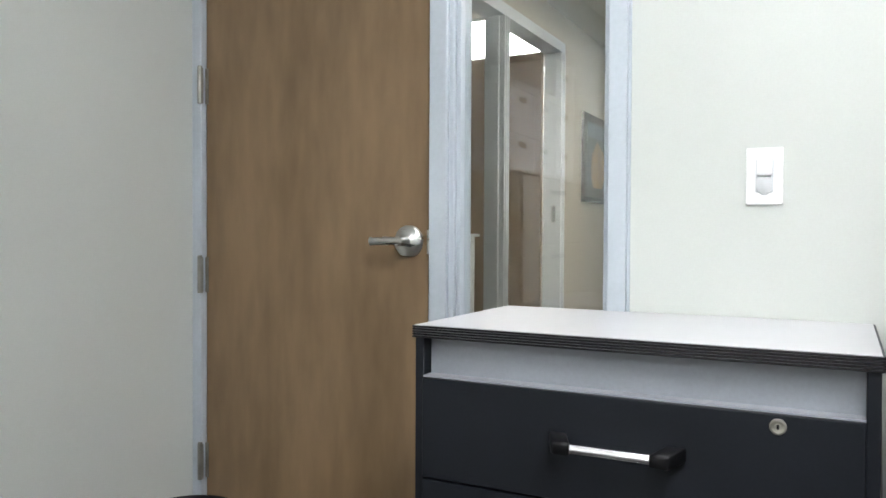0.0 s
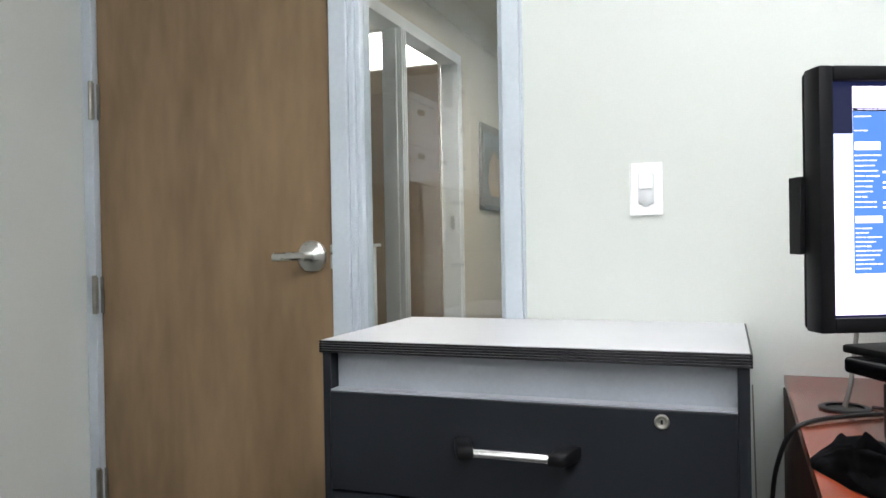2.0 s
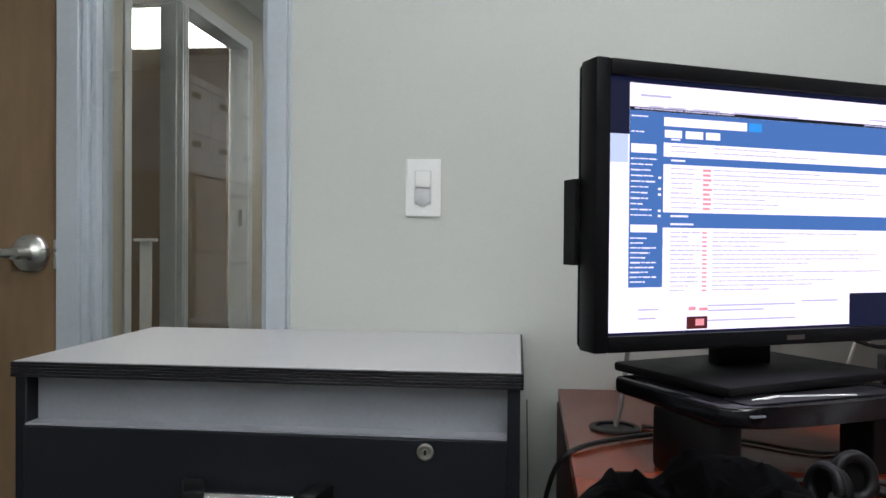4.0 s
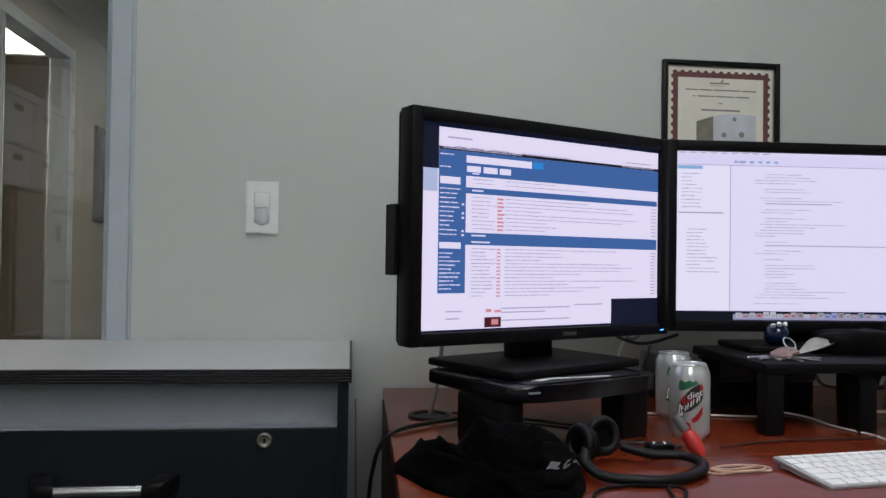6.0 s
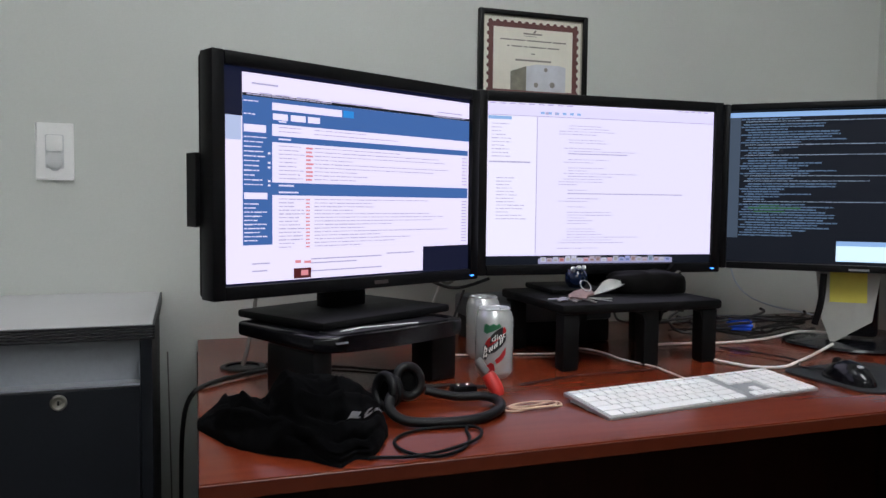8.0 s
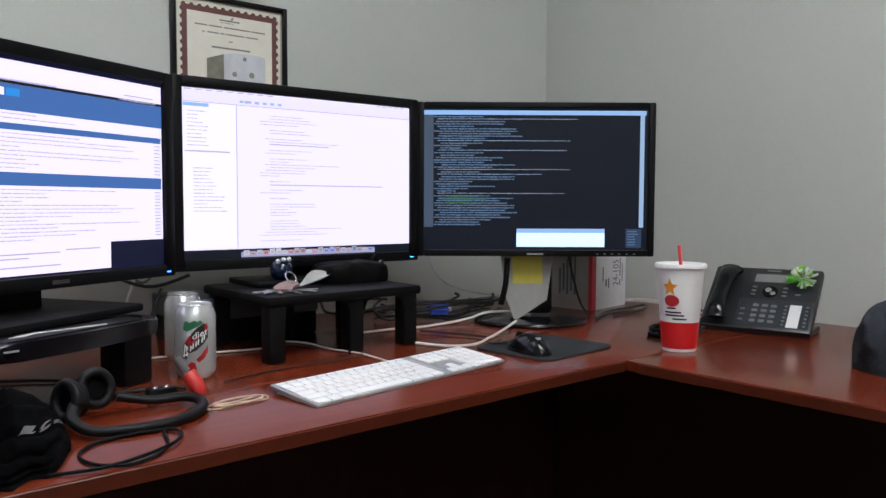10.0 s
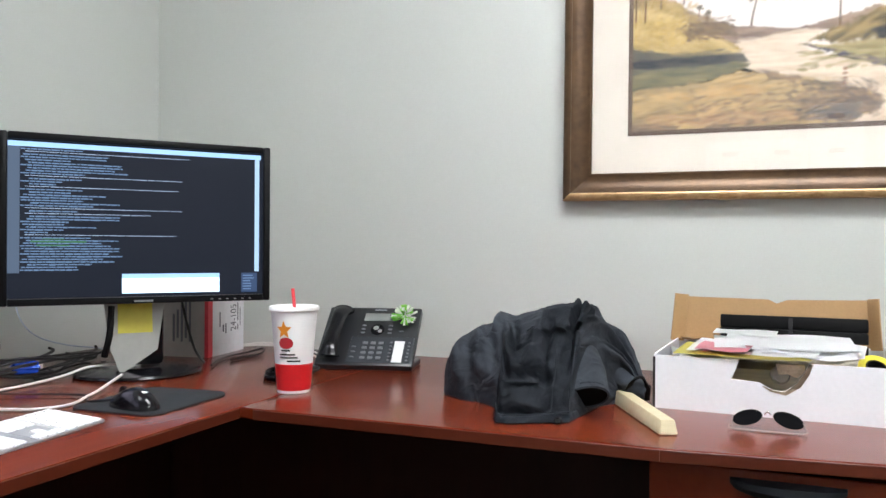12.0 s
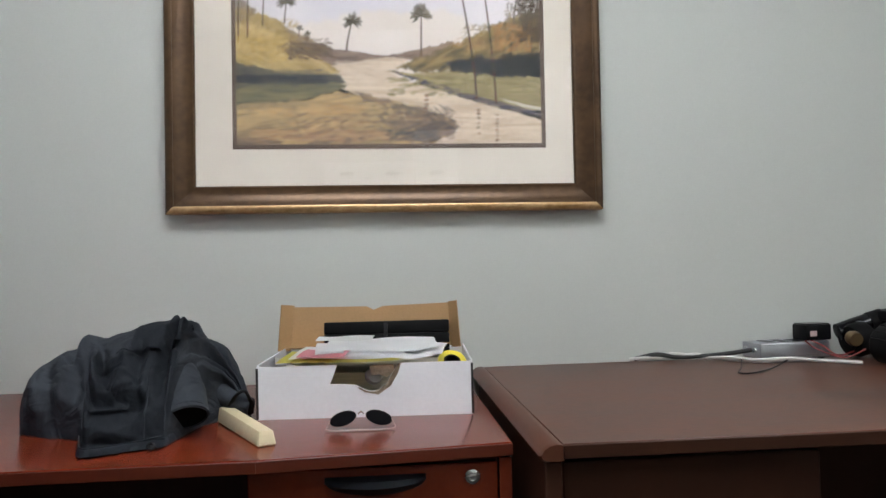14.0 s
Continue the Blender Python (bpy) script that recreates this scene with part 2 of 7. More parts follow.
# unseen rear lamp, added to lift the hinge-side wall and stacked boxes
troffer(-0.45, -2.0, CEIL - 0.012, 1.2, 0.6, M_REAR_FILL, "unseen recessed fluorescent ceiling light with a white diffuser")

# ---- floor, ceiling, walls ----
HX0, HX1, HY1 = -4.6, 2.6, 9.0
solid("floor", bm_box(HX0 - 0.2, WALL_R - 0.2, -0.1, HX1 + 0.2, HY1 + 0.2, 0.0), M_CARPET, "dark grey looped office carpet", "floor", "structure")
solid("ceiling", bm_box(HX0 - 0.2, WALL_R - 0.2, CEIL, HX1 + 0.2, HY1 + 0.2, CEIL + 0.1), M_CEIL, "off-white mineral fibre tile ceiling", "ceiling", "structure")
FX0, FX1, FTOP = -1.546, -0.244, 2.50          # the framed opening: door and sidelight
wa = bm_box(FX1, WALL_A, 0, WALL_B + THICK, WALL_A + THICK, CEIL)
bm_box(FX0, WALL_A, FTOP, FX1, WALL_A + THICK, CEIL, bm=wa)
bm_box(WALL_L - THICK, WALL_A, 0, FX0, WALL_A + THICK, CEIL, bm=wa)
solid("wall_north", wa, M_WALL, "warm off-white painted plasterboard wall with a door opening", "wall", "structure")
solid("wall_east", bm_box(WALL_B, WALL_R, 0, WALL_B + THICK, WALL_A, CEIL), M_WALL, "warm off-white painted plasterboard wall", "wall", "structure")
solid("wall_west", bm_box(WALL_L - THICK, WALL_R, 0, WALL_L, WALL_A, CEIL), M_WALL, "warm off-white painted plasterboard wall", "wall", "structure")
solid("wall_south", bm_box(WALL_L - THICK, WALL_R - THICK, 0, WALL_B + THICK, WALL_R, CEIL), M_WALL, "warm off-white painted plasterboard wall", "wall", "structure")


# ---- door frame, sidelight and door ----
def frame_post(name, x0, x1, y0, y1, z0, z1, parent):
    bm = bm_box(x0, y0, z0, x1, y1, z1, 0.002, 1)
    return part(name, bm, M_ALU, parent)


fr = thing("door_frame_1", "grey painted metal door and sidelight frame in the wall", "door frame", pose(0, 0, 0), kind="structure")
YF = WALL_A - 0.012
frame_post("jamb", FX0 + 0.001, -1.508, YF, WALL_A + THICK + 0.012, 0, FTOP, fr)
frame_post("mullion", -0.740, -0.690, YF, WALL_A + THICK + 0.012, 0, FTOP - 0.05, fr)
frame_post("mullion_rib", -0.690, -0.676, YF + 0.012, WALL_A + 0.075, 0, FTOP - 0.05, fr)
frame_post("glazing_stop", -0.676, -0.664, YF + 0.026, WALL_A + 0.065, 0.1, FTOP - 0.05, fr)
frame_post("glazing_stop", -0.300, -0.288, YF + 0.014, WALL_A + THICK - 0.02, 0.1, FTOP - 0.05, fr)
frame_post("jamb", -0.288, FX1 - 0.001, YF, WALL_A + THICK + 0.012, 0, FTOP, fr)
frame_post("head", -1.508, -0.288, YF, WALL_A + THICK + 0.012, FTOP - 0.05, FTOP, fr)
frame_post("sill", -0.676, -0.288, YF + 0.004, WALL_A + THICK, 0, 0.1, fr)
frame_post("casing_bead", FX1 - 0.001, FX1 + 0.006, YF + 0.006, WALL_A - 0.0005, 0, FTOP, fr)
sl = thing("window_1", "clear glass sidelight beside the office door", "window", pose(0, 0, 0), kind="structure")
pane = part("pane", bm_box(-0.664, WALL_A + 0.036, 0.1, -0.300, WALL_A + 0.042, FTOP - 0.05), M_PANE, sl, "clear glass pane")
pane.visible_shadow = False

DX0, DX1, DY = -1.505, -0.750, WALL_A + 0.006
door = thing("door_1", "closed medium-brown wood veneer office door", "door", pose(0, 0, 0), kind="structure")
part("door_leaf", bm_box(DX0, DY, 0.008, DX1 + 0.004, DY + 0.044, FTOP - 0.053, 0.002, 1), M_DOOR, door)
part("door_stop", bm_box(DX1 + 0.002, DY + 0.02, 0.008, DX1 + 0.012, DY + 0.05, FTOP - 0.053), M_BLACKM, door)
for hz in (0.336, 0.891, 1.449, 2.05):
    hg = bm_lathe([(0, 0), (0.0075, 0), (0.0075, 0.107), (0, 0.107)], 12, at=(-1.507, YF - 0.006, hz - 0.0535))
    for k in (1, 2, 3, 4):
        bm_lathe([(0.0082, 0), (0.0082, 0.0012)], 12, bm=hg, at=(-1.507, YF - 0.006, hz - 0.0535 + k * 0.0214))
    bm_lathe([(0.0075, 0.107), (0.006, 0.111), (0, 0.112)], 12, bm=hg, at=(-1.507, YF - 0.006, hz - 0.0535))
    bm_box(-1.516, YF - 0.003, hz - 0.052, -1.500, YF + 0.001, hz + 0.052, bm=hg)
    bm_box(-1.5065, DY - 0.003, hz - 0.052, -1.496, DY + 0.001, hz + 0.052, bm=hg)
    part("hinge", hg, M_BRONZE, door, "dull metal butt hinge")
lv = part("lever_handle", moved(bm_lathe([(0, 0), (0.041, 0), (0.041, 0.006), (0.036, 0.012), (0.02, 0.016), (0.013, 0.02), (0.012, 0.045), (0.0125, 0.062), (0, 0.064)], 40), pose(-0.805, DY, 0.996, 90)), M_STEEL, door, "satin chrome lever handle")
arm = bm_tube([(-0.805, DY - 0.055, 0.996), (-0.828, DY - 0.057, 0.997), (-0.858, DY - 0.056, 0.997), (-0.889, DY - 0.052, 0.996)], 0.0095, 14, flat=1.15)
part("lever_arm", arm, M_STEEL, lv)
strike = bm_box(DX1 + 0.006, YF - 0.0006, 0.965, DX1 + 0.012, YF + 0.02, 1.025)
part("strike_lip", strike, M_STEEL, door)

# ---- light switch ----
sw = thing("light_switch", "white decorator rocker light switch with a slim wall plate", "light switch", pose(0.0345, WALL_A, 1.136, 90))
part("plate", bm_slab(rounded(0.070, 0.115, 0.0018), 0, 0.0065, 0.003, seg=1), M_WHITEP, sw)
part("rocker", bm_slab(rounded(0.034, 0.068, 0.003), 0.0055, 0.0072, 0.0006), shader("switch_gap", (0.60, 0.61, 0.62), 0.4), sw, "grey gap round the rocker")
part("button", bm_slab(rounded(0.029, 0.032, 0.003, cy=0.0165), 0.0070, 0.0120, 0.0016), M_WHITEP, sw)
part("indicator", bm_lathe([(0, 0.0124), (0.0016, 0.0124), (0.0018, 0.0118)], 12, at=(0, 0.016, 0)), M_WHITEP, sw)
part("sensor_lens", bm_slab(rounded(0.028, 0.033, 0.009, cy=-0.0185), 0.0070, 0.0105, 0.0016), shader("lens_grey", (0.60, 0.61, 0.62), 0.25), sw, "pale grey sensor lens")
# grey sliver drawn as the shadow below the sensor
part("sensor_shadow", bm_slab([(-0.010, -0.033), (0.010, -0.033), (0.005, -0.039), (-0.005, -0.039)], 0.0068, 0.0085, 0.0008), shader("sensor_shadow_grey", (0.58, 0.59, 0.60), 0.4), sw)
part("screw", bm_lathe([(0, 0.0072), (0.0025, 0.0072), (0.003, 0.006)], 10, at=(0, 0.049, 0)), M_WHITEP, sw)
part("screw", bm_lathe([(0, 0.0072), (0.0025, 0.0072), (0.003, 0.006)], 10, at=(0, -0.049, 0)), M_WHITEP, sw)

# ---- the hall beyond the glass ----
HW = -1.8                                       # the hall's side wall (x), with a glazed office front
hw = bm_box(HW - THICK, WALL_A + THICK, 0, HW, 3.95, CEIL)
bm_box(HW - THICK, 3.95, 2.50, HW, 5.84, CEIL, bm=hw)
bm_box(HW - THICK, 5.84, 0, HW, HY1, CEIL, bm=hw)
solid("wall_hall_west", hw, M_HALL, "tan painted hall wall with an office front", "wall", "structure")
solid("wall_hall_north", bm_box(HX0, HY1, 0, HX1, HY1 + THICK, CEIL), M_HALL, "tan painted hall end wall", "wall", "structure")
solid("wall_hall_east", bm_box(HX1, WALL_A + THICK, 0, HX1 + THICK, HY1, CEIL), M_HALL, "tan painted hall wall", "wall", "structure")
ro = bm_box(HX0 - THICK, 2.0, 0, HX0, HY1, CEIL)
bm_box(HX0, 2.0 - THICK, 0, HW - THICK, 2.0, CEIL, bm=ro)
bm_box(HX0, 7.4, 0, HW - THICK, 7.4 + THICK, CEIL, bm=ro)
solid("wall_far_office", ro, M_WALL, "tan painted walls of the office across the hall", "wall", "structure")
hf = thing("door_frame_2", "grey painted metal office front across the hall", "door frame", pose(0, 0, 0), kind="structure")
for y0, y1 in ((3.95, 4.02), (4.63, 4.70), (5.75, 5.84)):
    part("jamb", bm_box(HW - THICK - 0.012, y0, 0, HW + 0.012, y1, 2.50, 0.002, 1), M_ALU2, hf)
part("head", bm_box(HW - THICK - 0.012, 3.95, 2.44, HW + 0.0115, 5.84, 2.52, 0.002, 1), M_ALU2, hf)
for y0, y1 in ((4.02, 4.034), (4.616, 4.63), (4.70, 4.716)):
    part("glazing_bead", bm_box(HW - 0.075, y0, 0.1, HW - 0.025, y1, 2.44, 0.002, 1), M_ALU2, hf)
for y0, y1 in ((4.642, 4.654), (4.676, 4.688), (5.772, 5.784), (5.806, 5.818)):
    part("post_rib", bm_box(HW + 0.0121, y0, 0, HW + 0.022, y1, 2.44, 0.002, 1), M_ALU2, hf)
part("strike_plate", bm_box(HW - 0.06, 5.744, 1.12, HW - 0.03, 5.7495, 1.24), M_CHROME, hf)
troffer(-2.75, 6.2, CEIL - 0.012, 1.2, 1.2, M_FARLAMP, "recessed ceiling light in the far office")
troffer(-0.3, 4.9, CEIL - 0.012, 0.6, 1.2, M_HALLAMP, "recessed ceiling light in the hall")
pn = thing("partition", "white office partition end with a pale cap rail", "partition", pose(-2.30, 5.18, 0, 0, 0, 25))
part("panel", bm_box(-0.036, 0.0, 0.0, 0.036, 0.34, 1.0, 0.003, 1), M_WHITEP, pn)
part("cap_rail", bm_box(-0.075, -0.03, 1.0005, 0.075, 0.37, 1.022, 0.004, 1), M_WHITEP, pn, "pale cap rail")
d2 = thing("door_2", "brown wood veneer door standing open across the hall", "door", pose(0, 0, 0), kind="structure")
part("door_leaf", bm_box(-2.72, 5.698, 0.01, HW - THICK - 0.014, 5.742, 2.438, 0.002, 1), M_DOOR, d2)
for hz in (0.35, 1.0, 1.65, 2.25):
    part("hinge", bm_lathe([(0, 0), (0.008, 0), (0.008, 0.11), (0, 0.11)], 10, at=(HW - THICK - 0.008, 5.735, hz)), M_STEEL, d2)
hp = thing("hall_picture", "framed picture with a tan ground on the hall wall", "picture", pose(HW, 6.72, 1.70, 0, 90, 0))
part("frame", bm_box(-0.36, -0.42, 0, 0.36, 0.42, 0.03, 0.006), shader("dark_wood_frame", (0.03, 0.016, 0.010), 0.4), hp)
part("print", bm_box(-0.29, -0.35, 0.0305, 0.29, 0.35, 0.032), shader("dark_print", (0.03, 0.022, 0.014), 0.4, second=(0.012, 0.022, 0.02), scale=4, fine=14), hp)
part("print_sky", bm_box(-0.285, -0.345, 0.0322, -0.16, 0.345, 0.0328), shader("blue_grey_print", (0.07, 0.10, 0.12), 0.4, vary=0.15, scale=5), hp, "blue grey printed band")
part("print_form", bm_slab([(-0.14, -0.06), (-0.02, -0.20), (0.16, -0.24), (0.27, -0.16), (0.27, 0.10), (0.12, 0.22), (-0.05, 0.14)], 0.0322, 0.0329), shader("tan_print", (0.34, 0.20, 0.06), 0.4, second=(0.14, 0.07, 0.02), scale=6, fine=20), hp, "tan printed shape")
part("ledge", bm_box(0.36, -0.42, 0, 0.40, 0.42, 0.05, 0.004), M_CHAR, hp)

# ---- lateral file with a laminate top ----
CX0, CX1, CY0, CY1, CZ = -0.528, 0.233, 1.258, 1.708, 0.846
lf = thing("lateral_file", "charcoal lateral file cabinet with a light grey laminate top", "file cabinet", pose(0, 0, 0))
part("top", bm_box(CX0 + 0.002, CY0 + 0.002, CZ - 0.023, CX1 - 0.002, CY1, CZ, 0.0008, 1), M_CABTOP, lf, "light grey laminate top")
for k in range(5):
    z = CZ - 0.0235 + k * 0.0047
    eb = bm_box(CX0 - 0.0015, CY0 - 0.0015, z, CX1 + 0.0015, CY0 + 0.002, z + 0.0036, 0.0008, 1)
    bm_box(CX0 - 0.0015, CY0 + 0.002, z, CX0 + 0.002, CY1, z + 0.0036, bm=eb)
    bm_box(CX1 - 0.002, CY0 + 0.002, z, CX1 + 0.0015, CY1, z + 0.0036, bm=eb)
    part("edge_rib", eb, M_EDGE, lf, "black rubber edge rib")
part("carcass", bm_box(CX0 + 0.004, CY0 + 0.045, 0.03, CX1 - 0.004, CY1 - 0.002, CZ - 0.0236), M_CHAR, lf)
part("side_panel", bm_box(CX0 + 0.003, CY0 + 0.004, 0.0, CX0 + 0.021, CY0 + 0.0452, CZ - 0.0238, 0.001, 1), M_CHAR, lf)
part("side_panel", bm_box(CX1 - 0.021, CY0 + 0.004, 0.0, CX1 - 0.003, CY0 + 0.0452, CZ - 0.0238, 0.001, 1), M_CHAR, lf)
part("fascia", bm_box(CX0 + 0.0215, CY0 + 0.032, 0.750, CX1 - 0.0215, CY0 + 0.0449, CZ - 0.0238), M_PANELG, lf, "silver grey recessed panel")
part("fascia_ledge", bm_box(CX0 + 0.0215, CY0 + 0.0005, 0.7505, CX1 - 0.0215, CY0 + 0.032, 0.7535), M_PANELG, lf)
for z0, z1 in ((0.566, 0.7495), (0.30, 0.562), (0.035, 0.296)):
    dr = part("drawer", bm_box(CX0 + 0.0215, CY0 - 0.004, z0, CX1 - 0.0215, CY0 + 0.0445, z1, 0.0015, 1), M_CHAR, lf)
    hz = z1 - 0.084
    for x, s in ((-0.236, 1), (-0.056, -1)):
        hb = bm_box(x - 0.016, CY0 - 0.048, hz - 0.0125, x + 0.016, CY0 - 0.004, hz + 0.0125, 0.005)
        for v in hb.verts:
            near = (v.co.y - (CY0 - 0.048)) / 0.044
            v.co.x += s * (0.012 - 0.020 * near)
            v.co.z = hz + (v.co.z - hz) * (0.86 + 0.2 * near) + 0.005 * near
        part("handle_end", hb, M_BLACK, dr, "black plastic handle end")
    part("handle_bar", bm_tube([(-0.215, CY0 - 0.037, hz), (-0.077, CY0 - 0.037, hz)], 0.0085, 16), M_CHROME, dr, "polished metal bar")
    if z1 > 0.7:
        lk = moved(bm_lathe([(0, 0.004), (0.004, 0.004), (0.0045, 0.002), (0.0095, 0.004), (0.012, 0.003), (0.012, 0)], 24), pose(0.097, CY0 - 0.004, 0.732, 90))
        part("lock", lk, M_BRONZE, dr, "round chrome lock")
        part("keyhole", bm_box(0.0955, CY0 - 0.009, 0.7285, 0.0985, CY0 - 0.0075, 0.7355), M_BLACK, dr)

# ---- L-shaped mahogany desk ----
E0, INX, INY, RY0 = 0.298, 1.452, 0.842, -0.279
desk = thing("corner_desk", "mahogany laminate L-shaped office desk", "desk", pose(0, 0, 0))
part("worktop", bm_slab([(E0 - 0.007, INY - 0.024), (INX, INY - 0.010), (2.19, INY - 0.010), (2.19, WALL_A - 0.006), (E0 + 0.008, WALL_A - 0.006)], DESK - 0.0195, DESK, 0.0025), M_MAHOG, desk)
part("return_top", bm_slab([(INX - 0.002, INY - 0.0112), (INX - 0.004, INY - 0.04), (1.455, 0.10), (1.496, RY0), (2.19, RY0), (2.19, INY - 0.0112)], DESK - 0.0195, DESK, 0.0025), M_MAHOG_Y, desk)
# front edge strips darker than the top: shade put into their colour
M_EDGE_SHADE = shader("mahogany_shaded_edge", (0.095, 0.018, 0.008), 0.32, vary=0.12, scale=3.0, fine=40, bump=0.03, second=(0.070, 0.013, 0.006), spec=0.3)
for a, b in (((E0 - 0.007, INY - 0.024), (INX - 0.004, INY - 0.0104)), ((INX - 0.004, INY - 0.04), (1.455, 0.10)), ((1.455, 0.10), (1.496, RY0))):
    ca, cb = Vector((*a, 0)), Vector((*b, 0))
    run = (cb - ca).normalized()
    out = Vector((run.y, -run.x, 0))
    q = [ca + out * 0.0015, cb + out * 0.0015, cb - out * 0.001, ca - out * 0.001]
    part("shaded_edge", bm_slab([(p.x, p.y) for p in q], DESK - 0.0200, DESK - 0.0022, 0.0006, seg=1), M_EDGE_SHADE, desk, "mahogany edge darkened for shade")
part("end_panel", bm_box(E0 + 0.006, INY + 0.03, 0, E0 + 0.03, WALL_A - 0.02, DESK - 0.0235), M_MAHOG_SHADE, desk)
part("modesty_panel", bm_box(E0 + 0.0305, WALL_A - 0.20, 0.12, 2.10, WALL_A - 0.18, DESK - 0.0235), M_MAHOG_SHADE, desk)
part("return_back_panel", bm_box(2.03, 0.16, 0.12, 2.05, WALL_A - 0.21, DESK - 0.0235), M_MAHOG_SHADE, desk)
M_PULL = shader("dark_slate_plastic", (0.022, 0.026, 0.032), 0.32, vary=0.1, scale=20, fine=300)
ped = thing("drawer_pedestal", "mahogany drawer pedestal under the desk return", "drawer unit", pose(0, 0, 0))
part("body", bm_box(1.52, -0.258, 0.0, 2.10, 0.122, DESK - 0.0236), M_MAHOG_SHADE, ped)
part("end_panel", bm_box(1.497, -0.2775, 0.0, 2.15, -0.2585, DESK - 0.0236, 0.001, 1), M_MAHOG, ped)
for z0, z1 in ((0.555, 0.710), (0.40, 0.55), (0.06, 0.395)):
    d = part("drawer", bm_box(1.500, -0.2555, z0, 1.5195, 0.120, z1, 0.0015, 1), M_MAHOG, ped)
    pl = bmesh.new()
    cols = []
    for k in range(21):
        u = k / 20
        y, h = 0.006 - 0.152 * u, math.sin(math.pi * u) ** 0.55
        cols.append([pl.verts.new((1.4998 - 0.001, y, z1 - 0.012)), pl.verts.new((1.4998 - 0.022 * h - 0.0012, y, z1 - 0.016)), pl.verts.new((1.4998 - 0.024 * h - 0.0012, y, z1 - 0.020 - 0.006 * h)), pl.verts.new((1.4998 - 0.010 * h - 0.0012, y, z1 - 0.021 - 0.018 * h))])
    for a, b in zip(cols, cols[1:]):
        for j in range(3):
            pl.faces.new([a[j], b[j], b[j + 1], a[j + 1]])
    bmesh.ops.solidify(pl, geom=pl.faces, thickness=0.002)
    part("pull", pl, M_PULL, d, "dark slate curved plastic pull")
    if z1 > 0.7:
        part("lock", moved(bm_lathe([(0, 0.003), (0.005, 0.003), (0.0065, 0.005), (0.011, 0.003), (0.011, 0)], 20), pose(1.4998, -0.217, 0.690, 0, -90)), M_STEEL, d, "round steel lock")

# ---- second, darker desk ----
BX0, BZ = 1.372, 0.762
bd = thing("walnut_desk", "dark walnut laminate desk with rounded edges", "desk", pose(0, 0, 0))
part("desktop", bm_box(BX0 + 0.004, -1.95, BZ - 0.020, 2.19, -0.329, BZ, 0.0012, 1), M_WALNUT, bd)
nose = bmesh.new()
prof = [(0.032, -0.001), (0.030, 0.0005), (0.022, 0.001), (0.012, -0.0015), (0.004, -0.008), (0.0, -0.016), (0.002, -0.022), (0.010, -0.026), (0.032, -0.026)]
ends = [(Vector((BX0 + 0.003, -0.299, 0)), Vector((0, -1, 0)), 0.85), (Vector((BX0 + 0.012, -0.296, 0)), Vector((0, -1, 0)), 1.0), (Vector((2.19, -0.296, 0)), Vector((0, -1, 0)), 1.0)]
rows = [[nose.verts.new(c + w * a + Vector((0, 0, BZ - 0.010 + (h + 0.010) * q))) for a, h in prof] for c, w, q in ends]
for a, b in zip(rows, rows[1:]):
    for j in range(len(prof) - 1):
        nose.faces.new([a[j], b[j], b[j + 1], a[j + 1]])
for r in (rows[0], rows[-1]):
    nose.faces.new(r)
part("edge_moulding", nose, M_WALNUT_E, bd, "rounded dark red wood edge")
part("front_edge", bm_box(BX0, -1.95, BZ - 0.020, BX0 + 0.0035, -0.3295, BZ - 0.0012, 0.001, 1), M_WALNUT_SHADE, bd)
part("end_panel", bm_box(BX0 + 0.012, -0.3295, 0.0, 2.12, -0.305, BZ - 0.0265, 0.002, 1), M_WALNUT_SHADE, bd)
part("pedestal", bm_box(BX0 + 0.05, -0.72, 0.0, 2.10, -0.331, BZ - 0.0205, 0.002, 1), M_WALNUT_SHADE, bd)
part("drawer_front", bm_box(BX0 + 0.034, -0.715, 0.42, BX0 + 0.0495, -0.335, BZ - 0.032, 0.002, 1), M_WALNUT_SHADE, bd)
part("drawer_front", bm_box(BX0 + 0.034, -0.715, 0.06, BX0 + 0.0495, -0.335, 0.412, 0.002, 1), M_WALNUT_SHADE, bd)
part("end_panel", bm_box(BX0 + 0.05, -1.94, 0.0, 2.10, -1.90, BZ - 0.0205), M_WALNUT_SHADE, bd)
part("back_panel", bm_box(2.06, -1.895, 0.2, 2.08, -0.725, BZ - 0.0205), M_WALNUT_SHADE, bd)

# ---- monitors ----
M_BEZEL = shader("monitor_bezel", (0.0055, 0.0055, 0.0065), 0.4, vary=0.12, scale=40, fine=700, bump=0.06, spec=0.14)
S_WHITE = lit("screen_white", (0.83, 0.77, 1.0), 1.5)
S_PALE = lit("screen_pale", (0.755, 0.715, 1.0), 1.46)
S_EDITOR = lit("screen_editor_white", (0.80, 0.76, 1.0), 1.48)
S_EDIT = lit("screen_lavender", (0.83, 0.80, 1.0), 1.5)
S_DARK = lit("screen_dark", (0.0055, 0.009, 0.0185), 0.84)
S_NAVY = lit("screen_navy", (0.006, 0.009, 0.04), 0.84)
S_BLUE = lit("screen_blue", (0.07, 0.19, 0.55), 1.01)
S_SKY = lit("screen_light_blue", (0.33, 0.55, 0.95), 1.18)
S_TEXT = lit("screen_grey_text", (0.52, 0.49, 0.72), 1.2)
S_RED = lit("screen_red_text", (0.85, 0.32, 0.38), 1.18)
S_BTEXT = lit("screen_blue_text", (0.20, 0.33, 0.56), 0.66)
S_GREEN = lit("screen_green_text", (0.06, 0.22, 0.08), 0.67)
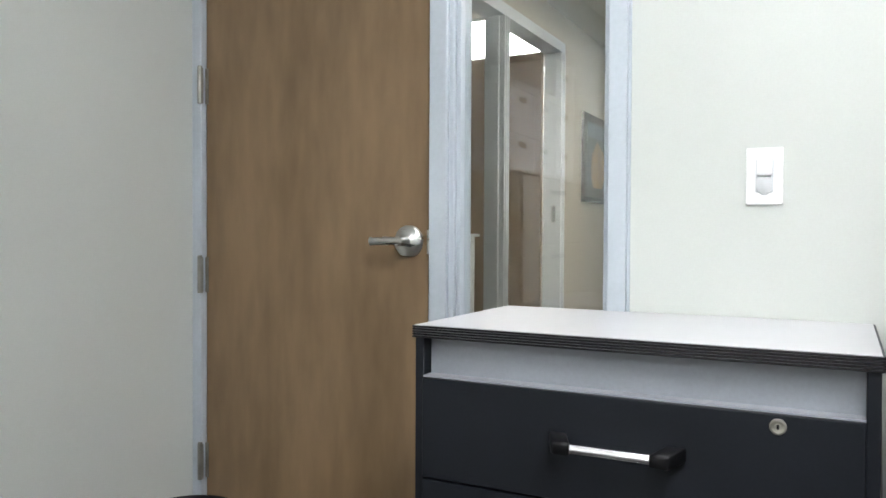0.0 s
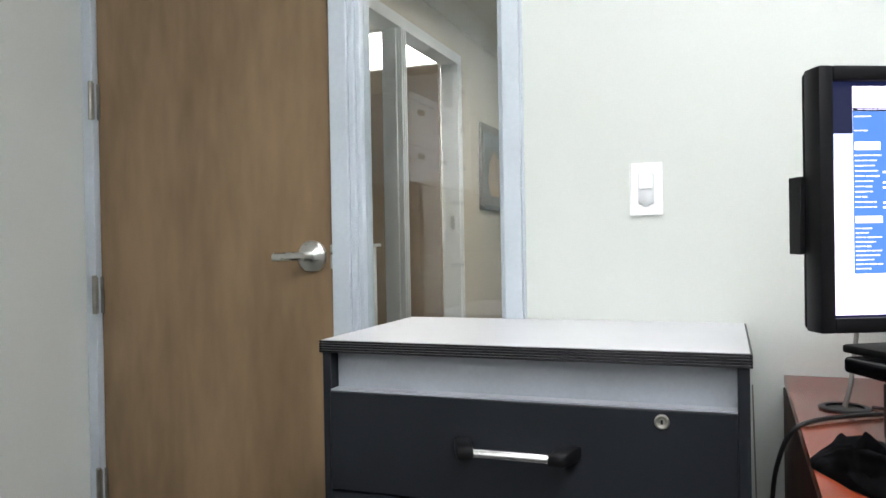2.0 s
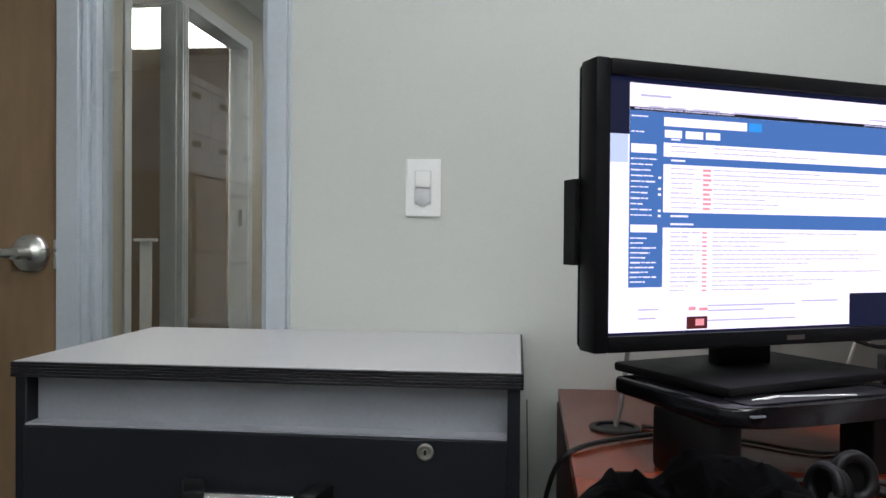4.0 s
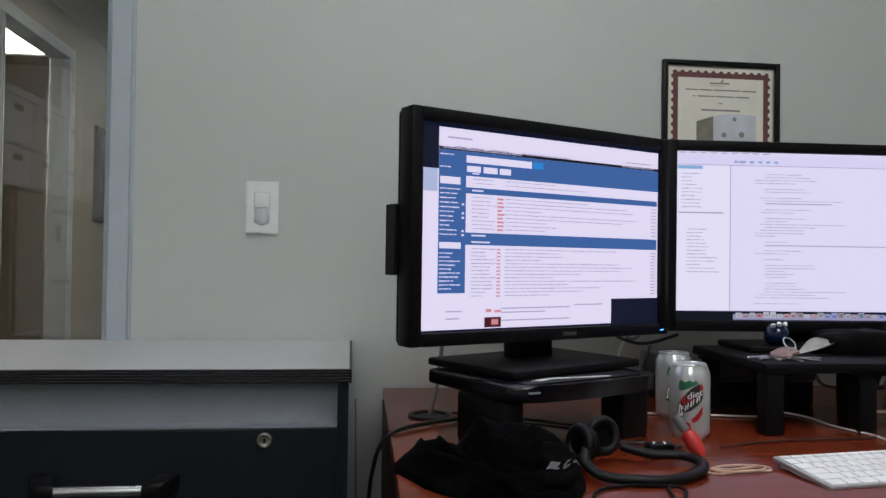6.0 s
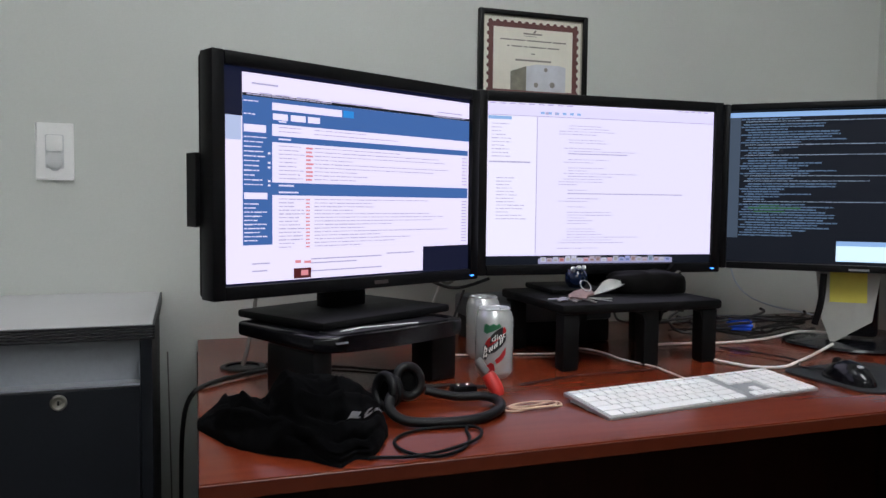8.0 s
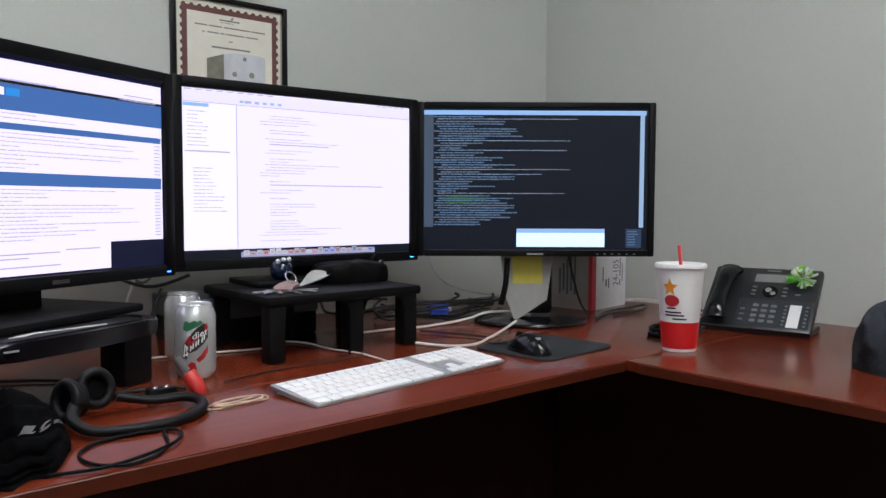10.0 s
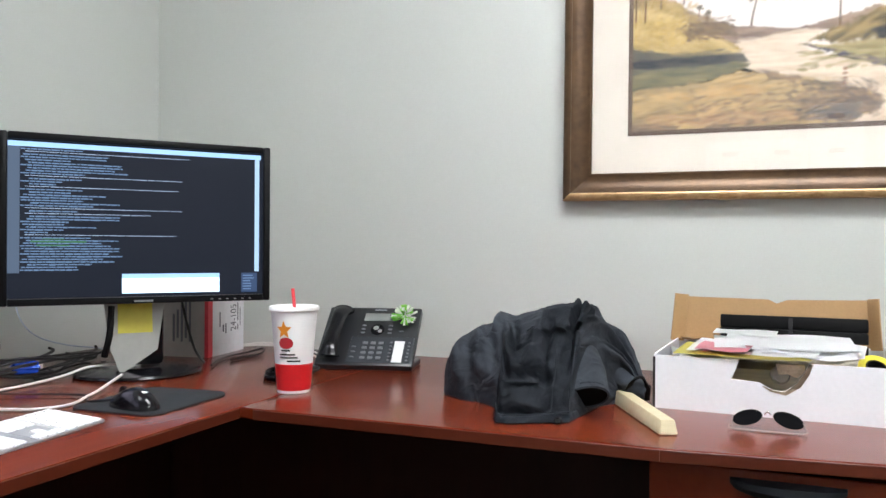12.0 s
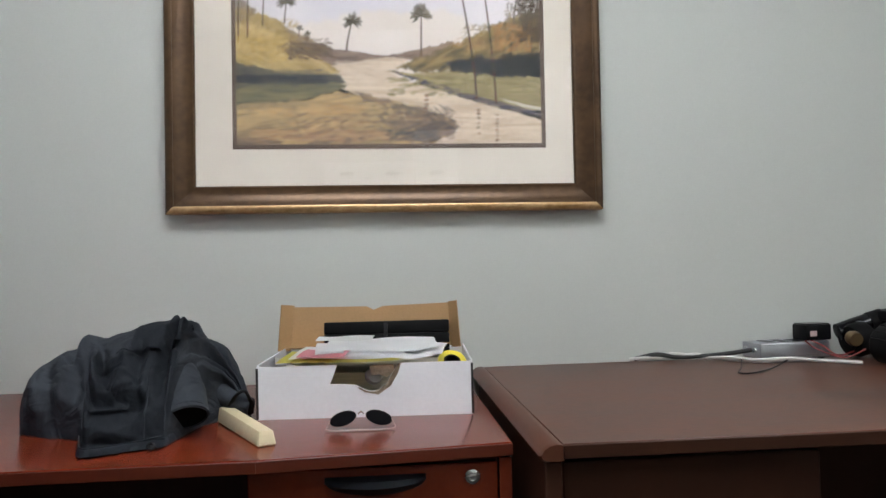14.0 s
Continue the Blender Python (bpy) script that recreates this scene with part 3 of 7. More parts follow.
S_LED = lit("power_led", (0.05, 0.25, 1.0), 6.0)
SW, SH = 0.5184, 0.324


def monitor(x, y, z, yaw, bezel, label, depth=0.042):
    """Its origin is the middle of the glowing face, which looks along -y; x to the right, z up."""
    m = thing("monitor", label, "monitor", pose(x, y, z, 0, 0, yaw))
    w, h = SW / 2 + bezel, SH / 2 + bezel
    fr = bmesh.new()
    for a in (-1, 1):
        bm_box(min(a * w, a * SW / 2), -0.008, -h, max(a * w, a * SW / 2), 0.03, h, 0.003, 2, bm=fr)
        bm_box(-SW / 2, -0.008, min(a * h, a * SH / 2), SW / 2, 0.03, max(a * h, a * SH / 2), 0.003, 2, bm=fr)
    part("bezel", fr, M_BEZEL, m, "black plastic bezel")
    back = bm_box(-w + 0.002, 0.03, -h + 0.002, w - 0.002, depth, h - 0.002, 0.006)
    bm_box(-w * 0.55, depth - 0.002, -h * 0.75, w * 0.55, depth + 0.02, h * 0.6, 0.008, bm=back)
    part("back_shell", back, M_BEZEL, m)
    return m


SINGLE = {"mail_bars": "mail_bar", "mail_fields": "mail_field", "thumbnail_mark": "thumbnail_spot"}


def bm_items(items):
    return [q for item in items for q in (item if isinstance(item, list) else [item])]


def on_screen(name, items, mtl, parent, lift, label=""):
    """Flat pieces of the picture on a screen: (u0, v0, u1, v1) in hundredths of its width and height from its top left,
    or a list of such pieces for a line of words."""
    if name in SINGLE:
        return [on_screen(SINGLE[name], [q], mtl, parent, lift, label) for q in items]
    bm = bmesh.new()
    for u0, v0, u1, v1 in bm_items(items):
        q = [(u0, v0), (u1, v0), (u1, v1), (u0, v1)]
        if parent.name == "monitor":       # the mail screen's columns sit closer to its edge
            q = [(float(np.interp(u, (0, 8.5, 20, 31, 99.5, 100), (0, 6, 15.8, 27.5, 99.5, 100))), v) for u, v in q]
        bm.faces.new([bm.verts.new((SW * (u / 100 - 0.5), -lift, SH * (0.5 - v / 100))) for u, v in q])
    ob = part(name, bm, mtl, parent, label, smooth=None)
    if len(bm_items(items)) > 1:
        ob["kind"] = "stuff"
    return ob


def words(u0, v, u1, h):
    """A line of unreadable words."""
    line, u = [], u0
    while u < u1:
        w = min(rng.uniform(0.9, 3.4), u1 - u)
        line.append((u, v, u + w, v + 0.8 * h * rng.uniform(0.75, 1.1)))
        u += w + rng.uniform(0.18, 0.36)
    return line


rng = random.Random(7)
# the one with the mail window
MA = monitor(0.568, 1.261, 1.076, 25.5, 0.021, "black widescreen monitor showing a blue and white mail window")
on_screen("screen", [(0, 0, 100, 100)], S_NAVY, MA, 0.000, "lit screen")
on_screen("rear_window", [(1.0, 22, 78, 99)], S_WHITE, MA, 0.0004)
on_screen("rear_window_head", [(1.0, 22, 8, 33)], lit("screen_pale_blue", (0.58, 0.68, 1.0), 1.13), MA, 0.0006)
on_screen("mail_window", [(8.5, 2, 99.5, 85.5)], S_WHITE, MA, 0.0008)
on_screen("mail_bars", [(8.5, 12.6, 20, 81.5), (20, 12.6, 99.5, 24.5), (20, 30, 99, 33), (20, 52, 99, 58)], S_BLUE, MA, 0.0011)
on_screen("mail_fields", [(20, 14.5, 44, 18), (20.2, 19.5, 25, 22.5), (26, 19.5, 31, 22.5), (31.8, 19.5, 36, 22.5), (20, 24.5, 99, 29.8), (9, 25.5, 17.5, 29), (9, 57, 18.0, 60), (95.5, 25, 98.5, 28)], S_WHITE, MA, 0.0014)
on_screen("toolbar_line", [(8.5, 11.2, 99.5, 12.6)], S_DARK, MA, 0.0014)
ROWS_V = [34.4 + 1.92 * k for k in range(9)] + [59.6 + 1.78 * k for k in range(14)]
on_screen("folder_text", [words(9, v, 9 + rng.uniform(4, 9), 0.75) for v in [14.5, 20.5] + [31 + 2.2 * k for k in range(11)] + [62 + 1.9 * k for k in range(10)]], S_PALE, MA, 0.0014)
on_screen("folder_count", [(18.2, v, 19.2, v + 0.9) for v in (38, 42.4, 44.6, 51, 53)], S_WHITE, MA, 0.0014)
on_screen("search_button", [(44.5, 14.5, 48.5, 18)], lit("screen_button_blue", (0.03, 0.30, 0.85), 1.2), MA, 0.0015)
on_screen("subject_text", [words(34, v, 34 + rng.uniform(14, 56), 0.55) for v in ROWS_V + [25.6, 27.6]], S_TEXT, MA, 0.0017)
on_screen("sender_text", [words(22, v, 22 + rng.uniform(4, 9), 0.6) for v in ROWS_V + [25.6, 27.6]], S_TEXT, MA, 0.0017)
on_screen("flag_text", [(31, v, 31 + rng.uniform(1.6, 3.0), v + 0.95) for v in ROWS_V[:9]] + [(31, v, 32.4, v + 0.7) for v in ROWS_V[9:]], S_RED, MA, 0.0018)
on_screen("row_line", [(20.4, v + 1.25, 95, v + 1.40) for v in ROWS_V], S_PALE, MA, 0.0016)
on_screen("date_text", [(96, v, 98.5, v + 0.6) for v in ROWS_V], S_TEXT, MA, 0.0017)
on_screen("section_text", [(22, 31.0, 26, 31.8), (22, 22.8, 24.5, 23.5), (22, 53.0, 27, 53.8), (22, 56.2, 28.5, 57.0)], S_PALE, MA, 0.0016)
on_screen("toolbar_text", [words(10, 11.5, 40, 0.7), words(82, 11.5, 97, 0.7)], S_TEXT, MA, 0.0018)
on_screen("tab_text", [(12, 6.2, 22, 7.0), (15, 10.5, 20, 11.1), (21, 10.5, 26, 11.1), (28, 10.5, 36, 11.1), (40, 10.5, 60, 11.1), (84, 9.0, 96, 9.6)], S_TEXT, MA, 0.0012)
on_screen("rear_text", [(12, 90, 19, 90.6), (12, 93.5, 18, 94.1), (33, 89, 60, 89.6), (33, 91, 50, 91.6), (33, 95, 60, 95.6), (62, 88, 74, 88.6)], S_TEXT, MA, 0.0006)
on_screen("thumbnail", [(27, 93.5, 33, 98.5)], lit("thumb_dark", (0.10, 0.015, 0.02), 1.0), MA, 0.0007)
on_screen("thumbnail_mark", [(29.5, 94.5, 32, 97.2), (27.5, 89.5, 29.5, 91), (30.5, 90, 33, 91.2)], S_RED, MA, 0.0009)
part("power_light", bm_box(0.2585, -0.009, -0.1755, 0.2665, -0.0075, -0.1735), S_LED, MA, "blue power light")
part("maker_badge", bm_box(0.02, -0.009, -0.176, 0.05, -0.0078, -0.170), shader("dim_badge", (0.09, 0.07, 0.07), 0.4), MA)
part("side_card_slot", bm_box(-0.287, 0.03, -0.075, -0.2795, 0.06, 0.035, 0.001, 1), M_BLACK, MA)
part("neck", bm_box(-0.045, 0.045, -0.222, 0.045, 0.075, -0.05, 0.006), M_BLACK, MA)
baseA = bm_box(-0.155, -0.075, -0.2295, 0.145, 0.14, -0.2165, 0.004)
part("base_plate", moved(baseA, pose(-0.0, 0, 0, 0, 0, 6)), M_BLACKM, MA, "flat black base")

# the one with the text editor
MB = monitor(1.106, 1.385, 1.080, -2.4, 0.021, "black widescreen monitor showing a white text editor")
on_screen("screen", [(0, 0, 100, 100)], S_DARK, MB, 0.000, "lit screen")
on_screen("editor_window", [(0, 1.5, 100, 94.5)], S_PALE, MB, 0.0004)
on_screen("menu_bar", [(0, 0, 100, 1.6), (21, 8, 100, 94.0)], S_EDITOR, MB, 0.0007)
on_screen("side_list", [(0, 8.0, 20.5, 94.0)], S_EDIT, MB, 0.0009)
on_screen("toolbar_icon", [(22 + 3.1 * k, 5.0, 23.6 + 3.1 * k, 6.4) for k in range(6)], S_SKY, MB, 0.0011)
on_screen("toolbar_edge", [(0, 7.7, 100, 8.1), (20.5, 8.0, 20.8, 94)], S_TEXT, MB, 0.0012)
on_screen("list_text", [words(2, 13 + 2.2 * k, 2 + rng.uniform(3, 8), 0.6) for k in range(10)] + [words(4, 46 + 2.1 * k, 4 + rng.uniform(5, 13), 0.6) for k in range(13)] + [(1, 36, 18, 36.8)], S_TEXT, MB, 0.0011)
on_screen("list_head", [(0.5, 8.5, 10, 10.5)], S_SKY, MB, 0.0011)
code = []
for k in range(46):
    v = 11 + 1.75 * k
    if rng.random() < 0.78:
        u = 30 + rng.choice((0, 2, 4, 4, 4))
        code.append(words(u, v, u + rng.choice((8, 12, 15, 16, 18, 24, 30)) * rng.uniform(0.8, 1.2), 0.5))
code += [(34, 30, 60, 30.6), (34, 55, 86, 55.6)]
on_screen("code_text", code, S_TEXT, MB, 0.0011)
on_screen("menu_text", [(1 + 4 * k, 0.4, 3.6 + 4 * k, 1.1) for k in range(9)] + [(83 + 3 * k, 0.4, 85 + 3 * k, 1.1) for k in range(5)] + [(24, 5, 25.5, 6.6), (28, 5, 29.5, 6.6)], S_TEXT, MB, 0.0011)
on_screen("dock", [(22, 96.4, 82, 99.6)], lit("screen_dock", (0.44, 0.44, 0.72), 1.0), MB, 0.0005)
for k in range(22):
    b0 = 95.6 + rng.uniform(-0.9, 0.5)
    c = [(0.7, 0.1, 0.1), (0.1, 0.2, 0.7), (0.5, 0.5, 0.55), (0.42, 0.2, 0.22), (0.15, 0.3, 0.5), (0.8, 0.8, 0.85)][rng.randrange(6)]
    on_screen("dock_icon", [(23.0 + 2.65 * k, b0, 25.3 + 2.65 * k, 98.5)], lit("icon_%d" % k, tuple(w * (0.5 + 0.5 * q) for q, w in zip(c, (0.8, 0.8, 1.0))), 1.0), MB, 0.0009)
    on_screen("icon_mark", [(23.4 + 2.65 * k, b0 + 0.5 + 0.6 * (k % 3), 24.9 + 2.65 * k, 97.9)], lit("icon_mark_%d" % k, tuple(0.15 + 0.7 * q for q in c), 0.8), MB, 0.0011)
part("power_light", bm_box(0.2575, -0.009, -0.1755, 0.2655, -0.0075, -0.1735), S_LED, MB, "blue power light")
part("neck", bm_box(-0.045, 0.045, -0.21, 0.045, 0.075, -0.05, 0.006), M_BLACK, MB)
part("base_plate", bm_box(-0.14, -0.06, -0.2175, 0.14, 0.08, -0.206, 0.004), M_BLACKM, MB)

# the one with the dark terminal
MC = monitor(1.605, 1.204, 1.083, -39.8, 0.0155, "black widescreen monitor showing a dark terminal")
on_screen("screen", [(0, 0, 100, 100)], S_DARK, MC, 0.000, "lit screen")
on_screen("title_bar", [(0, 1.0, 99, 4.2)], S_SKY, MC, 0.0005)
on_screen("scroll_bar", [(96.3, 4.2, 98.3, 84)], lit("screen_scroll", (0.30, 0.44, 0.66), 1.34), MC, 0.0005)
on_screen("margin", [(0, 4.2, 4.2, 84)], lit("screen_margin", (0.09, 0.13, 0.20), 0.84), MC, 0.0005)
term, bright = [], []
for k in range(46):
    v = 5.2 + 1.70 * k
    n = 10 + 15 * abs(math.sin(k * 0.21)) + rng.uniform(-6, 14)
    if k in (1, 10, 14, 22, 24, 32):
        bright.append(words(6, v, rng.uniform(50, 76), 0.55))
    else:
        term.append(words(4.4 + rng.uniform(0, 3.5) * (k % 3 > 0), v, 6 + n, 1.1))
on_screen("terminal_text", term, S_BTEXT, MC, 0.0007)
on_screen("terminal_line", bright, lit("screen_pale_text", (0.40, 0.52, 0.72), 0.9), MC, 0.0008)
on_screen("search_text", [(8, 63.5, 28, 64.6), (10, 66, 22, 66.8), (12, 62, 20, 62.6)], S_GREEN, MC, 0.0009)
on_screen("pale_panel", [(41.5, 85, 81, 98)], lit("screen_panel", (0.60, 0.80, 1.0), 1.76), MC, 0.0006)
on_screen("panel_head", [(41.5, 85, 81, 88)], S_SKY, MC, 0.0009)
on_screen("small_panel", [(90.5, 85, 97.5, 98.5)], lit("screen_small", (0.04, 0.075, 0.16), 0.84), MC, 0.0006)
on_screen("panel_text", [(91.2, 86.5 + 1.9 * k, 91.2 + rng.uniform(2.5, 5.5), 87.2 + 1.9 * k) for k in range(6)], S_BTEXT, MC, 0.0008)
part("lower_trim", bm_box(-SW / 2, -0.0095, -0.1635, SW / 2, -0.008, -0.1625), shader("dark_trim", (0.10, 0.10, 0.11), 0.3, metal=0.6), MC)
part("maker_badge", bm_box(-0.02, -0.0095, -0.174, 0.018, -0.008, -0.170), shader("pale_badge", (0.42, 0.42, 0.44), 0.3, metal=0.7), MC)
for k in range(6):
    part("button_mark", bm_box(0.140 + 0.017 * k, -0.0092, -0.1725, 0.146 + 0.017 * k, -0.008, -0.1705), shader("pale_mark", (0.3, 0.3, 0.3), 0.4), MC)
part("neck", bm_box(-0.05, 0.055, -0.32, 0.05, 0.095, -0.05, 0.01), M_GLOSSB, MC)
part("base", bm_lathe([(0, -0.343), (0.135, -0.343), (0.138, -0.339), (0.135, -0.334), (0.10, -0.328), (0, -0.326)], 48, at=(0.0, 0.085, 0), squash=0.86), M_GLOSSB, MC, "round gloss black base")
# ---- left end of the desk ----
M_SLATE = shader("slate_plastic", (0.035, 0.04, 0.05), 0.4, vary=0.1, scale=20, fine=300)
riser = thing("monitor_riser", "gloss black plastic monitor riser with a bowed front", "monitor stand", pose(0.548, 1.232, DESK, 0, 0, 26))
out = [(-0.150, 0.115), (-0.150, -0.095)] + [(-0.150 + 0.308 * k / 14, -0.112 - 0.014 * math.sin(math.pi * k / 14)) for k in range(1, 14)] + [(0.158, -0.095), (0.158, 0.115)]
part("top", bm_slab(out[::-1], 0.080, 0.105, 0.006, seg=3), M_GLOSSB, riser)
part("groove_panel", bm_slab(rounded(0.24, 0.045, 0.008, cy=-0.085), 0.1045, 0.1065, 0.001), M_BLACK, riser)
for s in (-1, 1):
    lg = bm_box(-0.148, -0.092, 0.0, -0.112, 0.035, 0.0805, 0.006) if s < 0 else bm_box(0.090, -0.095, 0.0, 0.148, -0.040, 0.0805, 0.006)
    part("leg", lg, M_BLACK, riser)
for k in range(3):
    part("maker_mark", bm_box(-0.125 + 0.0065 * k, -0.1215, 0.0945, -0.120 + 0.0065 * k, -0.1135, 0.0965), M_PANELG, riser)
solid("folded_paper", bm_slab([(-0.07, -0.012), (-0.052, -0.012), (-0.026, 0.004), (0.075, 0.006), (0.075, 0.010), (-0.03, 0.009)], 0, 0.0012), shader("white_paper", (0.78, 0.78, 0.76), 0.6), "thin folded slip of white paper on the riser", "paper", at=pose(0.565, 1.135, DESK + 0.1068, 0, 0, 12))


def crumple(p, seed, k=1.0):
    """Ridged folds of cloth at a place."""
    q = p * k
    w = q + 0.03 * Vector((noise.noise(q * 9 + Vector((seed, 0, 0))), noise.noise(q * 9 + Vector((0, seed, 3))), noise.noise(q * 9 + Vector((5, 0, seed)))))
    a = noise.noise(w * 11 + Vector((seed, 1, 2)))
    b = 0.30 - abs(noise.noise(w * 15 + Vector((2, seed, 9))))
    c = 0.30 - abs(noise.noise(Vector((w.x * 34, w.y * 26, w.z * 30 + seed))))
    return 0.8 * a + 1.6 * b + 0.55 * c


def lobe(name, centre, radii, material, parent, seed, rough=0.012, power=2.4, turn=0.0, creases=(), label=""):
    """A rounded, crumpled lump of cloth that lies flat underneath."""
    bm = bmesh.new()
    bmesh.ops.create_icosphere(bm, subdivisions=6, radius=1.0)
    c, rot = Vector(centre), Matrix.Rotation(radians(turn), 3, "Z")
    for v in bm.verts:
        d = v.co.normalized()
        s = (abs(d.x) ** power + abs(d.y) ** power + abs(d.z) ** power) ** (-1 / power)
        p = c + rot @ Vector((d.x * s * radii[0], d.y * s * radii[1], d.z * s * radii[2]))
        nrm = (rot @ Vector((d.x / radii[0], d.y / radii[1], d.z / radii[2]))).normalized()
        lift = rough * crumple(p, seed)
        for x0, y0, x1, y1, w, rise in creases:
            e = Vector((x1 - x0, y1 - y0))
            t = max(0.0, min(1.0, ((p.x - x0) * e.x + (p.y - y0) * e.y) / e.length_squared))
            gap = math.hypot(p.x - x0 - t * e.x, p.y - y0 - t * e.y) + 0.006 * noise.noise(p * 25)
            lift += rise * math.exp(-((gap / w) ** 2)) * math.sin(math.pi * min(1, 0.12 + 0.76 * t))
        p += nrm * lift
        p.z = max(0.0004, p.z)
        v.co = p
    return part(name, bm, material, parent, label, smooth=180)


def drape(name, f, n, material, parent, seed, rough=0.004, thick=0.003, label=""):
    """A sheet of cloth: f(a, b) gives its places for a and b from 0 to 1."""
    bm = bmesh.new()
    g = []
    for i in range(n[0] + 1):
        col = []
        for j in range(n[1] + 1):
            p = Vector(f(i / n[0], j / n[1]))
            p.z = max(0.003, p.z + rough * crumple(p, seed, 1.2))
            p.y -= 0.5 * rough * crumple(p, seed + 3, 1.2)
            col.append(bm.verts.new(p))
        g.append(col)
    for x, y in zip(g, g[1:]):
        for j in range(n[1]):
            bm.faces.new([x[j], y[j], y[j + 1], x[j + 1]])
    bmesh.ops.solidify(bm, geom=bm.faces, thickness=thick)
    return part(name, bm, material, parent, label, smooth=60)


def eased(table, u):
    """Smooth reading of rows (u, ...) between their places."""
    for k in range(len(table) - 1):
        if u <= table[k + 1][0] or k == len(table) - 2:
            t = max(0.0, min(1.0, (u - table[k][0]) / (table[k + 1][0] - table[k][0])))
            return [a + (b - a) * t for a, b in zip(table[k][1:], table[k + 1][1:])]


class Heap:
    """A soft heap of cloth: sections (u, height, front foot, back foot, front slope) along its length, with folds.
    A place on it is (u, s): s from 0 at the front foot over the top to 1 at the back."""
    def __init__(self, sections, seed, rough, folds):
        self.rows, self.seed, self.rough, self.folds = sections, seed, rough, folds

    def at(self, u, s, lift=0.0):
        z, front, back, slope = eased(self.rows, u)
        a = math.pi * max(0.0, min(1.0, s))
        out = Vector((0, -math.cos(a), math.sin(a)))
        reach = abs(out.y) ** 0.75
        crest = 0.012 if front < -0.03 < 0.03 < back else (front + back) / 2
        p = Vector((u, crest + (back - crest if out.y > 0 else front - crest) * reach, z * math.sin(a) ** (slope if out.y < 0 else 0.62)))
        push = lift + self.rough * crumple(p, self.seed) * min(1, z / 0.04)
        for k, (fx, fy, fz, slant) in enumerate(((15, 9, 19, 9), (24, 16, 13, -14))):
            ridge = 1 - 2.2 * abs(noise.noise(Vector((p.x * fx + p.z * slant + self.seed, p.y * fy + 0.4 * k, p.z * fz - 0.6 * slant * p.x))))
            push += (0.55 - 0.2 * k) * self.rough * max(0.0, ridge) ** 2.5 * min(1, z / 0.04)
        for u0, s0, u1, s1, w, rise in self.folds:
            eu, es, pu, ps = u1 - u0, 0.32 * (s1 - s0), u - u0, 0.32 * (s - s0)
            t = max(0.0, min(1.0, (pu * eu + ps * es) / (eu * eu + es * es)))
            gap = math.hypot(pu - t * eu, ps - t * es) + 0.005 * noise.noise(p * 25)
            push += rise * math.exp(-((gap / w) ** 2)) * math.sin(math.pi * (0.12 + 0.76 * t))
        p += out * push
        p.z = max(0.0006, p.z)
        return p

    def build(self, name, material, parent, n=90, m=60, label=""):
        bm = bmesh.new()
        u0, u1 = self.rows[0][0], self.rows[-1][0]
        g = [[bm.verts.new(self.at(u0 + (u1 - u0) * (0.5 - 0.5 * math.cos(math.pi * i / n)), j / m)) for j in range(m + 1)] for i in range(n + 1)]
        for x, y in zip(g, g[1:]):
            for j in range(m):
                bm.faces.new([x[j], y[j], y[j + 1], x[j + 1]])
        bm.faces.new(g[0])
        bm.faces.new(g[-1][::-1])
        return part(name, bm, material, parent, label, smooth=180)


M_TEE = shader("black_jersey", (0.0042, 0.0043, 0.0048), 0.9, vary=0.2, scale=18, fine=900, bump=0.25, spec=0.03)
wrinkled(M_TEE, 26, 0.55, 0.010, (1, 0.5, 1))
tee = thing("t_shirt", "crumpled black cotton shirt with a white print", "clothing", pose(0.415, 0.965, DESK))
lump = Heap(
    [(-0.122, 0.008, 0.058, 0.074, 0.8), (-0.108, 0.018, 0.022, 0.092, 0.8), (-0.090, 0.028, -0.022, 0.102, 0.8), (-0.060, 0.034, -0.052, 0.10, 0.9), (-0.040, 0.036, -0.078, 0.095, 1.0), (-0.026, 0.050, -0.086, 0.10, 1.2), (0.0, 0.060, -0.100, 0.10, 1.5), (0.018, 0.058, -0.126, 0.095, 1.8), (0.030, 0.056, -0.134, 0.092, 1.8), (0.052, 0.060, -0.118, 0.09, 1.5), (0.068, 0.058, -0.122, 0.085, 1.4), (0.082, 0.054, -0.096, 0.08, 1.2), (0.100, 0.044, -0.060, 0.07, 1.0), (0.110, 0.024, -0.042, 0.06, 0.8), (0.116, 0.008, -0.02, 0.04, 0.8)],
    3, 0.008,
    [(-0.11, 0.62, -0.01, 0.24, 0.006, -0.010), (-0.10, 0.42, 0.02, 0.12, 0.008, 0.009), (-0.035, 0.85, -0.030, 0.34, 0.009, -0.014), (-0.015, 0.80, -0.012, 0.30, 0.008, 0.012),
     (-0.005, 0.30, 0.105, 0.26, 0.006, -0.013), (0.0, 0.37, 0.11, 0.35, 0.007, 0.012), (0.01, 0.43, 0.11, 0.42, 0.005, -0.012), (0.015, 0.49, 0.10, 0.48, 0.006, 0.009), (0.02, 0.56, 0.11, 0.54, 0.005, -0.010), (0.0, 0.64, 0.10, 0.62, 0.008, 0.008),
     (-0.09, 0.72, -0.05, 0.40, 0.006, 0.009), (-0.07, 0.36, -0.02, 0.20, 0.005, -0.008), (0.02, 0.20, 0.09, 0.15, 0.006, -0.010), (0.03, 0.10, 0.08, 0.08, 0.006, 0.007), (-0.02, 0.16, 0.04, 0.05, 0.005, -0.008)])
lump.build("shirt_body", M_TEE, tee, 130, 90)
